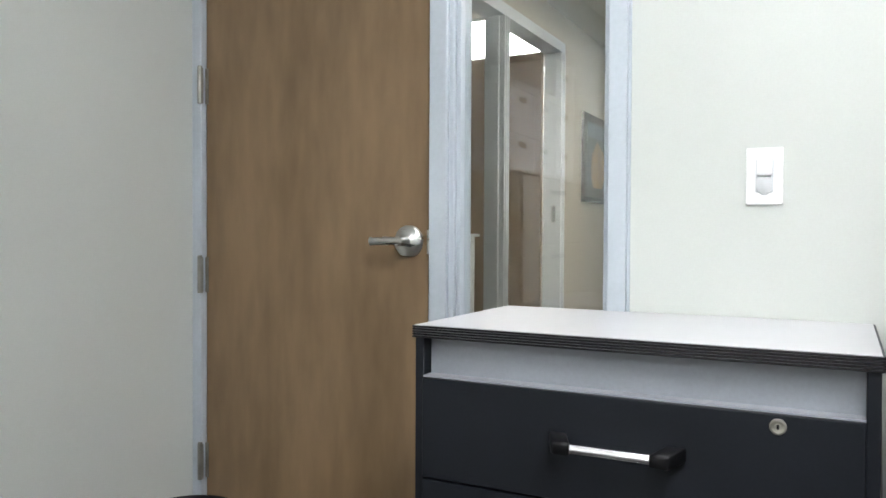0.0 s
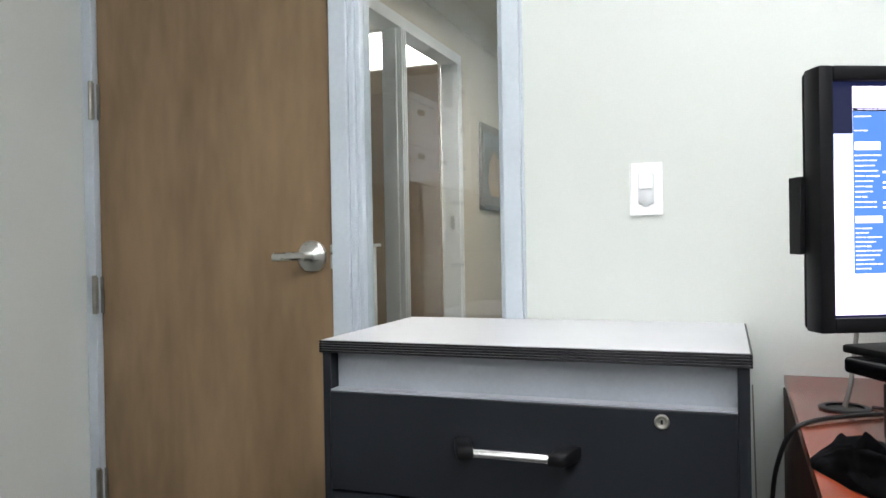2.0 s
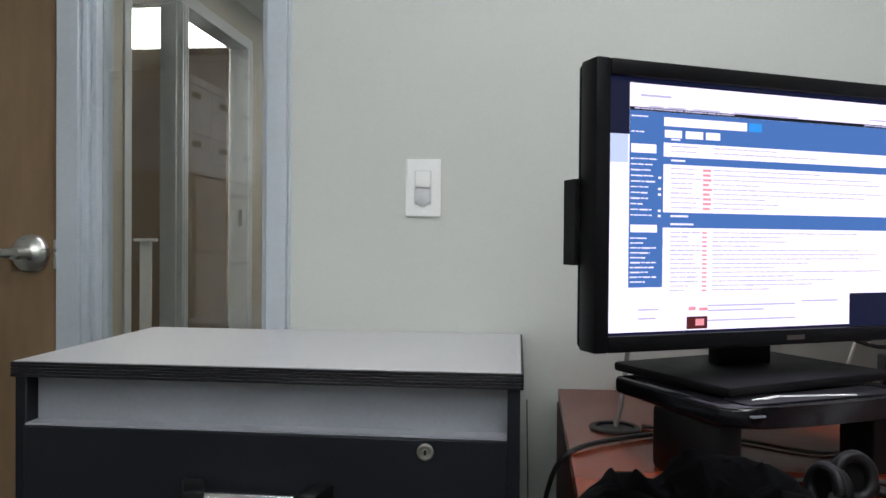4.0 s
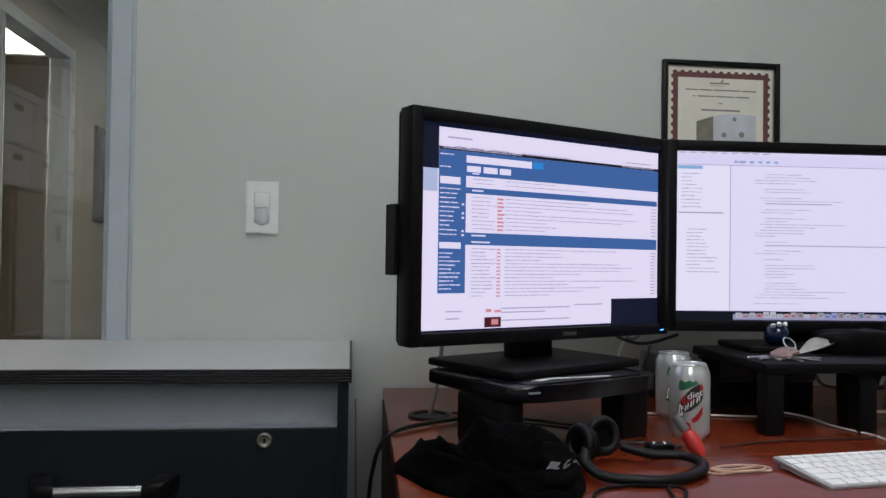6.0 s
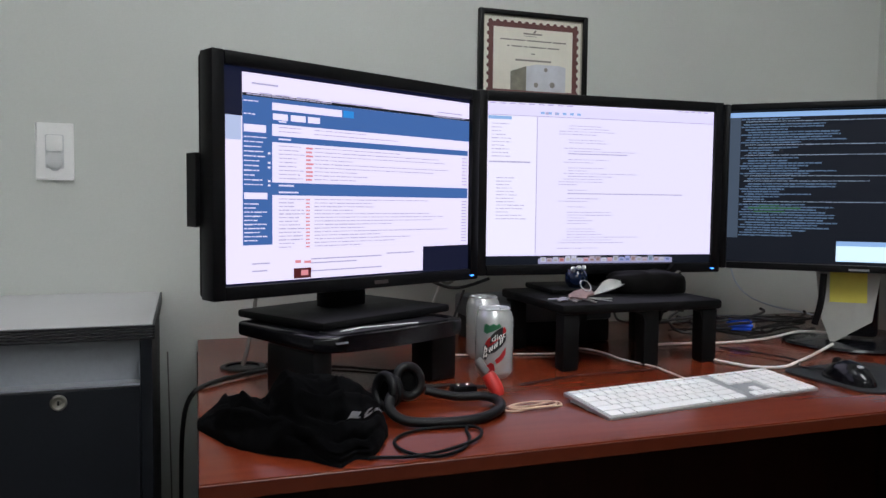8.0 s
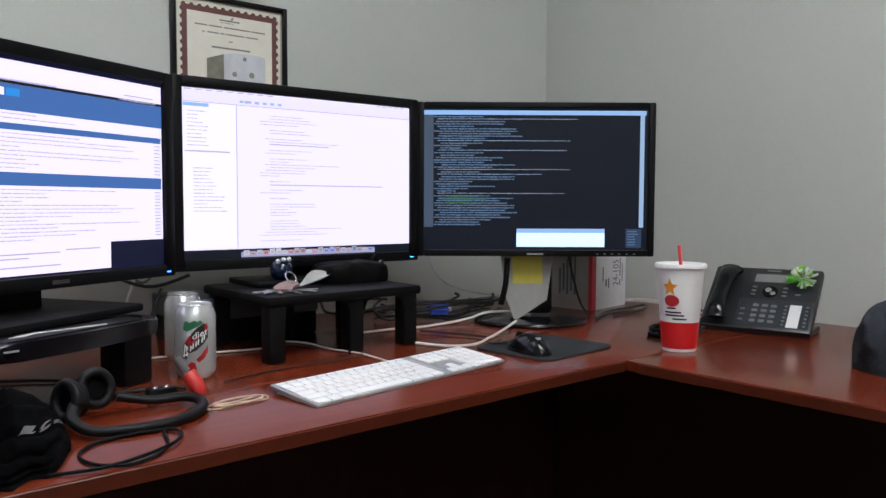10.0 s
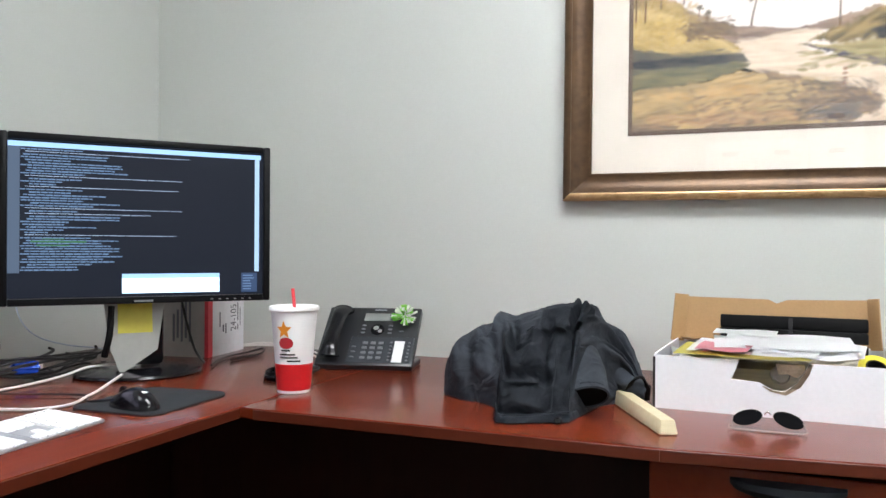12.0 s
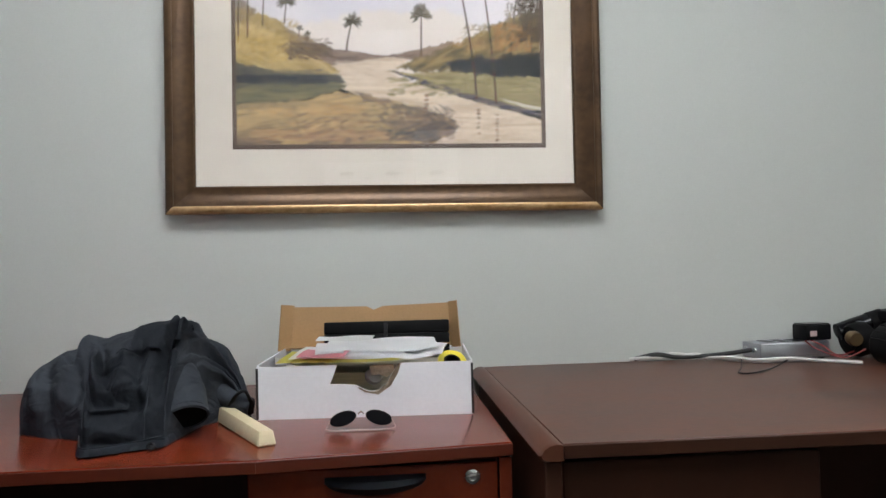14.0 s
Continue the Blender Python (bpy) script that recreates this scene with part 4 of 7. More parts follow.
drape("front_fold", lambda a, b: lump.at(-0.030 + 0.085 * a - 0.012 * b, 0.62 - 0.36 * b - 0.05 * a, 0.002 + 0.010 * math.sin(math.pi * b) * (1 - 0.7 * a)), (40, 40), M_TEE, tee, 8, 0.0015, 0.003)
drape("side_fold", lambda a, b: lump.at(-0.100 + 0.072 * a, 0.50 - 0.30 * b + 0.06 * a, 0.002 + 0.003 * math.sin(math.pi * a)), (30, 30), M_TEE, tee, 18, 0.0015, 0.003)
drape("hem_fold", lambda a, b: lump.at(-0.040 + 0.125 * a, 0.20 - 0.10 * b + 0.03 * math.sin(3 * a), 0.002 + 0.007 * b), (40, 14), M_TEE, tee, 28, 0.0015, 0.003)
M_PRINT = shader("white_print", (0.48, 0.48, 0.50), 0.6)
for k, (u, w, h) in enumerate(((0.046, 0.016, 0.017), (0.069, 0.013, 0.016), (0.088, 0.013, 0.015))):
    for n, (a0, a1, b0, b1) in enumerate(((0.0, 1.0, 0.0, 0.35), (0.0, 0.45, 0.35, 0.75), (0.35, 1.0, 0.75, 1.0)) if k else ((0.3, 1.0, 0.3, 1.0), (0.0, 1.0, 0.0, 0.3))):
        drape("printed_mark", lambda a, b: lump.at(u + w * (a0 + (a1 - a0) * a) + 0.004 * b, 0.275 + h * (b0 + (b1 - b0) * b), 0.0062), (6, 4), M_PRINT, tee, 3, 0.0, 0.0006, "white printed letter shape")

M_PAD = shader("black_leatherette", (0.006, 0.006, 0.007), 0.5, vary=0.15, scale=40, fine=300, bump=0.15, spec=0.22)
hpn = thing("headphones", "black over-ear headphones lying on the desk", "headphones", pose(0.61, 1.02, DESK))
part("headband", bm_tube([(-0.062, -0.030, 0.036), (-0.070, -0.048, 0.022), (-0.052, -0.070, 0.010), (0.0, -0.084, 0.008), (0.050, -0.078, 0.008), (0.090, -0.050, 0.010), (0.104, -0.012, 0.012), (0.088, 0.012, 0.014), (0.050, 0.020, 0.014), (0.005, 0.030, 0.024)], 0.0078, 12, flat=0.85), M_PAD, hpn)
for x, y, z, yaw, tilt in ((-0.064, -0.014, 0.038, -66, 82), (-0.024, 0.026, 0.040, 8, 76)):
    m = pose(x, y, z, tilt, 0, yaw)
    cup = part("ear_cup", moved(bm_lathe([(0, -0.016), (0.017, -0.014), (0.022, -0.011), (0.024, -0.004), (0.021, 0.0), (0, 0.001)], 32), m), M_BLACKM, hpn)
    ring = bm_tube([(0.0195 * math.cos(2 * math.pi * k / 20), 0.0215 * math.sin(2 * math.pi * k / 20), 0.005) for k in range(21)], 0.0068, 10)
    part("ear_pad", moved(ring, m), M_PAD, cup, "padded black ear cushion")
    part("speaker_cloth", moved(bm_lathe([(0, 0.003), (0.016, 0.002), (0.016, 0.0)], 24), m), shader("black_mesh_cloth", (0.004, 0.004, 0.004), 0.9, spec=0.05), cup)
part("inline_remote", bm_box(0.058, 0.052, 0.002, 0.098, 0.076, 0.020, 0.004), M_BLACK, hpn)
for k in range(2):
    part("remote_button", bm_lathe([(0, 0.0225), (0.003, 0.0225), (0.004, 0.0198)], 12, at=(0.068 + 0.016 * k, 0.060, 0)), M_CHROME, hpn)
part("cord", bm_tube([(0.085, -0.05, 0.008), (0.045, -0.075, 0.004), (0.021, -0.103, 0.003), (0.008, -0.150, 0.003), (-0.020, -0.186, 0.003), (-0.055, -0.196, 0.003), (-0.082, -0.170, 0.003), (-0.085, -0.130, 0.003), (-0.060, -0.098, 0.003), (-0.010, -0.090, 0.004), (0.035, -0.105, 0.004), (0.020, -0.150, 0.005), (-0.030, -0.182, 0.005), (-0.080, -0.192, 0.004), (-0.128, -0.178, 0.003)], 0.0021, 7), M_BLACKM, hpn)
plier = thing("cable_clip", "red and grey plastic grip clip leaning on the headphones", "clip", pose(0.714, 1.040, DESK))
part("grip", bm_tube([(0.000, 0.008, 0.042), (0.005, 0.002, 0.032), (0.010, -0.004, 0.020), (0.011, -0.006, 0.012)], 0.0100, 14, taper=lambda t: 0.8 + 0.35 * math.sin(math.pi * min(1, 0.2 + 0.75 * t))), shader("red_rubber", (0.55, 0.03, 0.025), 0.4), plier, "red rubber grip")
part("shank", bm_tube([(-0.015, 0.016, 0.064), (-0.010, 0.012, 0.056), (-0.003, 0.008, 0.045)], 0.0070, 12), shader("grey_rubber", (0.13, 0.12, 0.12), 0.5), plier, "grey plastic shank")

M_CAN = shader("bare_aluminium", (0.72, 0.73, 0.74), 0.28, metal=0.9, vary=0.05, scale=30, fine=200, bump=0.02)
M_CANW = shader("silver_white_print", (0.74, 0.755, 0.765), 0.24, metal=0.65, vary=0.04, scale=30, fine=200, bump=0.0)
M_CRED = shader("can_red", (0.45, 0.02, 0.025), 0.3, metal=0.3)
M_CGREEN = shader("can_green", (0.03, 0.16, 0.08), 0.3, metal=0.3)
M_CBLACK = shader("can_black", (0.012, 0.012, 0.014), 0.35)


def on_round(name, marks, r, material, parent, lift=0.0004, label="", taper=0.0):
    """Flat print on a cylinder: polygons of (degrees, height)."""
    bm = bmesh.new()
    for poly in marks:
        fine = []
        for (a0, z0), (a1, z1) in zip(poly, poly[1:] + poly[:1]):
            n = max(1, int(abs(a1 - a0) / 6))
            fine += [(a0 + (a1 - a0) * k / n, z0 + (z1 - z0) * k / n) for k in range(n)]
        mid = (sum(p[0] for p in fine) / len(fine), sum(p[1] for p in fine) / len(fine))
        rings = []
        for q in (1.0, 0.75, 0.5, 0.25):
            rings.append([bm.verts.new(((r + taper * (z * q + mid[1] * (1 - q)) + lift) * math.cos(radians(b * q + mid[0] * (1 - q))), (r + taper * (z * q + mid[1] * (1 - q)) + lift) * math.sin(radians(b * q + mid[0] * (1 - q))), z * q + mid[1] * (1 - q))) for b, z in fine])
        c = bm.verts.new(((r + taper * mid[1] + lift) * math.cos(radians(mid[0])), (r + taper * mid[1] + lift) * math.sin(radians(mid[0])), mid[1]))
        n = len(fine)
        for o, i in zip(rings, rings[1:]):
            for k in range(n):
                bm.faces.new([o[k], o[(k + 1) % n], i[(k + 1) % n], i[k]])
        for k in range(n):
            bm.faces.new([c, rings[-1][k], rings[-1][(k + 1) % n]])
    return part(name, bm, material, parent, label, smooth=None)


def lettering(text):
    """The built-in font's outlines, filled, one unit high."""
    cu = bpy.data.curves.new("lettering", "FONT")
    cu.body = text
    ob = new("lettering", cu)
    bpy.context.view_layer.update()
    me = bpy.data.meshes.new_from_object(ob.evaluated_get(bpy.context.evaluated_depsgraph_get()))
    bpy.data.objects.remove(ob)
    bm = bmesh.new()
    bm.from_mesh(me)
    bpy.data.meshes.remove(me)
    return bm


def soda_can(x, y, turn, label):
    c = thing("soda_can", label, "can", pose(x, y, DESK, 0, 0, turn), group="soda cans on the desk")
    part("shell", bm_lathe([(0, 0.004), (0.024, 0.002), (0.026, 0.0), (0.033, 0.010), (0.0331, 0.012), (0.0331, 0.102), (0.031, 0.110), (0.0275, 0.1175), (0.0272, 0.1195), (0.0262, 0.1205), (0.0255, 0.1195), (0.0250, 0.1165), (0, 0.1165)], 40), M_CANW, c)
    part("rim", bm_lathe([(0.0275, 0.1180), (0.0276, 0.1200), (0.0265, 0.1212), (0.0252, 0.1200), (0.0248, 0.1160)], 40), M_CAN, c)
    part("pull_tab", bm_slab(rounded(0.014, 0.024, 0.006, cy=0.004), 0.1167, 0.1185, 0.0006), M_CAN, c)
    crown = [(-118 + 9 * k + 3 * math.sin(5 * k), 0.094 + (0.0025 if k % 2 else 0.0) + 0.0015 * math.sin(3 * k)) for k in range(7)]
    on_round("green_crown", [crown + [(-70, 0.090), (-84, 0.086), (-96, 0.083), (-110, 0.079), (-121, 0.082)]], 0.0331, M_CGREEN, c, 0.0003, "dark green printed leaves")
    on_round("red_sweep", [[(-116, 0.062), (-104, 0.072), (-90, 0.078), (-74, 0.084), (-56, 0.092), (-50, 0.084), (-60, 0.076), (-78, 0.068), (-96, 0.060), (-110, 0.054)], [(-86, 0.034), (-74, 0.040), (-60, 0.050), (-52, 0.056), (-52, 0.044), (-64, 0.034), (-80, 0.028)], [(-110, 0.024), (-98, 0.030), (-88, 0.028), (-84, 0.018), (-92, 0.011), (-106, 0.013)]], 0.0331, M_CRED, c, 0.0004, "dark red printed swash")
    on_round("black_shade", [[(-124, 0.036), (-112, 0.034), (-104, 0.044), (-108, 0.060), (-119, 0.060)], [(-104, 0.044), (-86, 0.048), (-66, 0.058), (-52, 0.068), (-52, 0.080), (-68, 0.074), (-90, 0.062), (-104, 0.058)], [(-100, 0.062), (-84, 0.070), (-62, 0.078), (-62, 0.092), (-84, 0.084), (-98, 0.076)]], 0.0331, M_CBLACK, c, 0.0006)
    on_round("white_script", [[(-121, 0.038), (-118, 0.037), (-113, 0.058), (-116, 0.059)], [(-115, 0.056), (-108, 0.055), (-107, 0.050), (-113, 0.047), (-113, 0.049), (-109, 0.051), (-110, 0.053), (-115, 0.053)], [(-117, 0.040), (-109, 0.039), (-106, 0.044), (-112, 0.048), (-112, 0.046), (-108.5, 0.044), (-110, 0.041), (-116, 0.042)]] + [[(-102 + q, 0.048 + 0.0033 * n), (-99 + q, 0.0475 + 0.0033 * n), (-97 + q, 0.056 + 0.0033 * n), (-100 + q, 0.0575 + 0.0033 * n)] for n, q in enumerate((0, 6, 14, 20, 30, 36))], 0.0331, M_WHITEP, c, 0.0010, "curly white printed shapes")
    word = lettering("diet")
    for v in word.verts:
        a, z = radians(-96) + v.co.x * 0.0155 / 0.0331, 0.066 + 0.0145 * v.co.y + 0.0052 * v.co.x
        v.co = Vector(((0.0343) * math.cos(a), 0.0343 * math.sin(a), z))
    part("word", word, M_WHITEP, c, "white printed word", smooth=None)
    return c


soda_can(0.790, 1.206, -25, "silver soda can with red, green and black print")
soda_can(0.832, 1.364, -15, "silver soda can half hidden behind another")

grom = thing("cable_grommet", "round dark cable grommet in the desk top", "grommet", pose(0.378, 1.392, DESK))
part("ring", bm_lathe([(0.040, 0.0), (0.040, 0.003), (0.036, 0.005), (0.030, 0.004), (0.029, 0.0006), (0, 0.0006)], 32), M_BLACK, grom)
M_CORDB = shader("black_cord", (0.012, 0.012, 0.013), 0.5)
M_CORDW = shader("white_cord", (0.72, 0.71, 0.68), 0.45)
M_CORDG = shader("grey_cord", (0.16, 0.15, 0.14), 0.5)


def cord(points, r, material, label, name="cable"):
    return solid(name, bm_tube(points, r, 8), material, label, "cable", group="cables on the desk")


cord([(0.378, 1.392, 0.744), (0.388, 1.405, 0.775), (0.402, 1.46, 0.82), (0.42, 1.52, 0.90)], 0.004, M_CORDG, "grey cable rising from the desk grommet")
cord([(0.52, 1.36, 0.744), (0.43, 1.345, 0.745), (0.341, 1.285, 0.746), (0.300, 1.245, 0.742), (0.283, 1.27, 0.715), (0.276, 1.36, 0.66), (0.272, 1.47, 0.58), (0.270, 1.55, 0.45), (0.268, 1.58, 0.20), (0.265, 1.6, 0.006)], 0.004, M_CORDB, "black cable hanging over the desk end")
cord([(0.245, 1.69, 0.72), (0.248, 1.68, 0.55), (0.252, 1.66, 0.3), (0.25, 1.65, 0.005)], 0.0016, M_CORDG, "thin grey wire beside the file cabinet")
cord([(0.42, 1.40, 0.744), (0.55, 1.33, 0.744), (0.66, 1.28, 0.744), (0.78, 1.46, 0.75), (0.86, 1.55, 0.85)], 0.0028, M_CORDB, "black cable under the riser")
cord([(0.50, 1.10, 0.744), (0.56, 1.14, 0.746), (0.68, 1.15, 0.744), (0.74, 1.12, 0.744)], 0.0028, M_CORDB, "black cable under the riser")
cord([(0.72, 1.62, 0.98), (0.75, 1.58, 0.90), (0.82, 1.52, 0.86), (0.90, 1.50, 0.88)], 0.0035, M_CORDB, "black cable behind the monitors")
cord([(0.83, 1.60, 0.98), (0.80, 1.60, 0.90), (0.84, 1.60, 0.86), (0.87, 1.60, 0.90), (0.85, 1.60, 0.97)], 0.003, M_CORDG, "grey cable behind the monitors")
cord([(0.81, 1.60, 0.98), (0.825, 1.59, 0.90), (0.80, 1.58, 0.82), (0.79, 1.60, 0.75)], 0.003, M_CORDW, "white cable behind the monitors")
band = bm_tube([(0.045 * math.cos(2 * math.pi * k / 18) * (1 + 0.1 * math.cos(4 * math.pi * k / 18)), 0.011 * math.sin(2 * math.pi * k / 18) + 0.003 * math.sin(6 * math.pi * k / 18), 0.002 + 0.001 * math.sin(k)) for k in range(19)], 0.0016, 7)
bm_tube([(0.04 * math.cos(2 * math.pi * k / 18), 0.016 * math.sin(2 * math.pi * k / 18), 0.0045) for k in range(19)], 0.0015, 7, bm=band)
solid("rubber_band", band, shader("tan_rubber", (0.62, 0.42, 0.30), 0.5), "tan rubber band lying doubled on the desk", "rubber band", at=pose(0.765, 0.995, DESK, 0, 0, 6))

# ---- middle of the desk ----
rb = thing("monitor_riser", "matt black plastic modular riser on square legs", "monitor stand", pose(0, 0, 0))
part("top", bm_box(0.915, 1.192, 0.844, 1.257, 1.47, 0.862, 0.005), M_BLACKM, rb)
for x, y in ((0.917, 1.195), (1.088, 1.20), (1.214, 1.195), (0.917, 1.42), (1.06, 1.42), (1.214, 1.42)):
    part("leg", bm_box(x + 0.003, y + 0.002, DESK, x + 0.036, y + 0.036, 0.8445, 0.004), M_BLACKM, rb)
for x0, x1 in ((0.953, 1.091), (1.124, 1.217)):
    for xx, dd in ((x0, 1), (x1, -1)):
        part("gusset", moved(bm_slab([(xx, 0), (xx + dd * 0.022, 0), (xx + dd * 0.006, -0.006), (xx, -0.022)], 0, 0.012), pose(0, 1.212, 0.8445, 90)), M_BLACKM, rb)
dk = thing("dock_box", "slate plastic dock on a black box behind the riser", "computer dock", pose(0, 0, 0))
part("lower_box", bm_box(0.87, 1.455, DESK, 1.17, 1.62, 0.792, 0.005), M_BLACKM, dk, "black lower box")
dockb = bm_box(0.86, 1.43, 0.7925, 1.16, 1.61, 0.838, 0.006)
part("body", dockb, M_SLATE, dk)

keys = thing("key_bunch", "bunch of keys with a pinkish leather fob", "keys", pose(0.978, 1.245, 0.862))
M_PINK = shader("rose_leather", (0.34, 0.22, 0.21), 0.45, metal=0.2, vary=0.15, scale=60, fine=300)
fob = [(-0.030, -0.004), (-0.014, -0.010), (-0.004, -0.022), (0.006, -0.010), (0.022, -0.012), (0.026, 0.002), (0.012, 0.012), (-0.010, 0.010), (-0.026, 0.006)]
part("fob", moved(bm_slab(fob, 0.0, 0.005, 0.0015), pose(0.004, 0.004, 0.010, 24, -10, 10)), M_PINK, keys, "pinkish leather key fob")
part("ring", moved(bm_tube([(0.012 * math.cos(2 * math.pi * k / 14), 0.012 * math.sin(2 * math.pi * k / 14), 0) for k in range(15)], 0.0014, 6), pose(0.016, 0.008, 0.026, 50, 20)), M_CHROME, keys)
for a, x, y in ((-150, -0.022, 0.0), (-60, 0.026, -0.006), (-95, 0.008, -0.010), (-125, -0.010, -0.006), (-20, 0.030, 0.004), (-175, -0.026, 0.008)):
    kb = bm_slab(rounded(0.018, 0.018, 0.006), 0, 0.002)
    bm_slab([(-0.004, -0.036), (0.004, -0.036), (0.0035, -0.024), (0.005, -0.02), (0.0045, -0.008), (-0.0045, -0.008)], 0, 0.002, bm=kb)
    part("key", moved(kb, pose(x, y, 0.002, 0, 8, a + 90)), M_STEEL, keys)
scroll = bmesh.new()
sr = []
for k in range(17):
    t = k / 16
    half = 0.003 + 0.013 * math.sin(math.pi * t ** 1.25)
    sr.append([scroll.verts.new((-0.042 + 0.084 * t, half * b + 0.010 * t, 0.007 + 0.55 * half * b * b + 0.008 * t * t + (0.008 * half / 0.016 if b > 0.9 else 0.0))) for b in (-1, -0.6, -0.2, 0.2, 0.6, 1)])
for a, b in zip(sr, sr[1:]):
    for q in range(5):
        scroll.faces.new([a[q], b[q], b[q + 1], a[q + 1]])
bmesh.ops.solidify(scroll, geom=scroll.faces, thickness=0.0012)
solid("paper_tag", scroll, shader("white_tag", (0.74, 0.74, 0.71), 0.55, vary=0.05, scale=30), "curled white paper tag beside the keys", "tag", at=pose(1.078, 1.300, 0.8625, 6, -6, 8), smooth=60)
pouch = thing("pouch", "crumpled black leather pouch on the riser", "pouch", pose(1.184, 1.345, 0.8622, 0, 0, -10))
M_LEATHER = shader("black_leather", (0.005, 0.0045, 0.0045), 0.6, vary=0.2, scale=40, fine=260, bump=0.3, spec=0.06)
lobe("pouch_body", (0.0, 0.0, 0.017), (0.078, 0.046, 0.026), M_LEATHER, pouch, 6, 0.006, 4.0)
part("strap", bm_tube([(0.05, 0.02, 0.028), (0.075, 0.035, 0.052), (0.085, 0.06, 0.050), (0.098, 0.06, 0.020), (0.10, 0.05, 0.004)], 0.005, 8, flat=0.45), M_LEATHER, pouch)
part("strap", bm_tube([(0.055, 0.00, 0.024), (0.084, 0.02, 0.040), (0.094, 0.04, 0.024), (0.092, 0.03, 0.004)], 0.004, 8, flat=0.45), shader("olive_strap", (0.06, 0.055, 0.035), 0.6), pouch, "olive webbing strap")
ball = thing("glass_globe", "small dark blue glass globe on the riser", "ornament", pose(1.028, 1.352, 0.862))
part("globe", bm_lathe([(0.023 * math.sin(math.pi * k / 16), 0.031 - 0.023 * math.cos(math.pi * k / 16)) for k in range(17)], 32), shader("blue_glass", (0.004, 0.010, 0.035), 0.05, spec=0.5), ball)
# three white spots stand in for lamp reflections on the glass
for x, y, z in ((-0.013, -0.010, 0.050), (-0.002, -0.013, 0.053), (0.010, -0.012, 0.053)):
    part("globe_glint", bm_lathe([(0.0048 * math.sin(math.pi * k / 8), -0.0048 * math.cos(math.pi * k / 8)) for k in range(9)], 14, at=(x, y, z)), M_WHITEP, ball, "white spot for a lamp glint on the globe")
part("foot", bm_lathe([(0, 0), (0.018, 0), (0.016, 0.006), (0.010, 0.009), (0, 0.009)], 24), M_BLACK, ball)

# keyboard
KB = thing("keyboard", "white full-size keyboard with a thin aluminium body", "keyboard", pose(1.045, 0.988, DESK, 5.5, 0, 7.5) @ pose(0, 0, 0.0075))
KW, KD = 0.430, 0.114
M_KALU = shader("keyboard_aluminium", (0.45, 0.46, 0.48), 0.35, metal=0.55, vary=0.04, scale=30, fine=400, bump=0.03)
M_KEY = shader("white_key", (0.87, 0.87, 0.88), 0.45, vary=0.015, scale=30, fine=300, bump=0.02)
M_KWELL = shader("grey_gap", (0.30, 0.31, 0.33), 0.5)
part("body", bm_slab(rounded(KW, KD, 0.004), -0.0035, 0.0015, 0.001), M_KALU, KB, "brushed aluminium body")
part("underside", bm_box(-KW / 2 + 0.004, -KD / 2 + 0.004, -0.0075, KW / 2 - 0.004, KD / 2 - 0.03, -0.0034), M_WHITEP, KB)
part("rear_foot", bm_tube([(-KW / 2 + 0.01, KD / 2 - 0.014, -0.009), (KW / 2 - 0.01, KD / 2 - 0.014, -0.009)], 0.0075, 10), M_WHITEP, KB)
part("key_gap", bm_box(0.074, -KD / 2 + 0.004, 0.0014, 0.128, KD / 2 - 0.004, 0.0017), M_KWELL, KB, "grey strip between the key blocks")
keymesh = {}


def key(x, y, w, d):
    k = (round(w, 4), round(d, 4))
    if k not in keymesh:
        keymesh[k] = mesh_of("key", bm_slab(rounded(w - 0.0026, d - 0.0026, 0.0018, 2), 0.0012, 0.0042, 0.0004, seg=1), M_KEY, 40)
    ob = new("key", keymesh[k])
    ob.parent = KB
    ob.location = (x, y, 0.0)


ROW = 0.0190
x_main, x_nav, x_num = -KW / 2 + 0.0035, 0.0735, 0.1325
rows_def = [[1] * 13 + [1.5], [1.5] + [1] * 13, [1.75] + [1] * 11 + [1.75], [2.25] + [1] * 10 + [2.25]]
y_top = KD / 2 - 0.0055
for k in range(14):
    key(x_main + 0.019 * k + 0.0095, y_top - 0.0045, 0.0190, 0.0105)
for i, row in enumerate(rows_def):
    x, tot = x_main, sum(row)
    for w in row:
        ww = w * 0.266 / tot
        key(x + ww / 2, y_top - 0.0115 - ROW * (i + 0.5), ww, ROW)
        x += ww
x = x_main
for w in (1.4, 1.2, 1.5, 6.4, 1.5, 1.2, 1.4):
    ww = w * 0.266 / 14.6
    key(x + ww / 2, y_top - 0.0115 - ROW * 4.5, ww, ROW)
    x += ww
for c in range(3):
    for i in range(2):
        key(x_nav + 0.0093 + 0.0185 * c, y_top - 0.0115 - ROW * (i + 0.5), 0.0185, ROW)
    key(x_nav + 0.0093 + 0.0185 * c, y_top - 0.0045, 0.0185, 0.0105)
    key(x_nav + 0.0093 + 0.0185 * c, y_top - 0.0115 - ROW * 4.5, 0.0185, ROW)
key(x_nav + 0.0278, y_top - 0.0115 - ROW * 3.5, 0.0185, ROW)
for c in range(4):
    for i in range(5):
        key(x_num + 0.0098 + 0.0195 * c, y_top - 0.0115 - ROW * (i + 0.5), 0.0195, ROW)
    key(x_num + 0.0098 + 0.0195 * c, y_top - 0.0045, 0.0195, 0.0105)

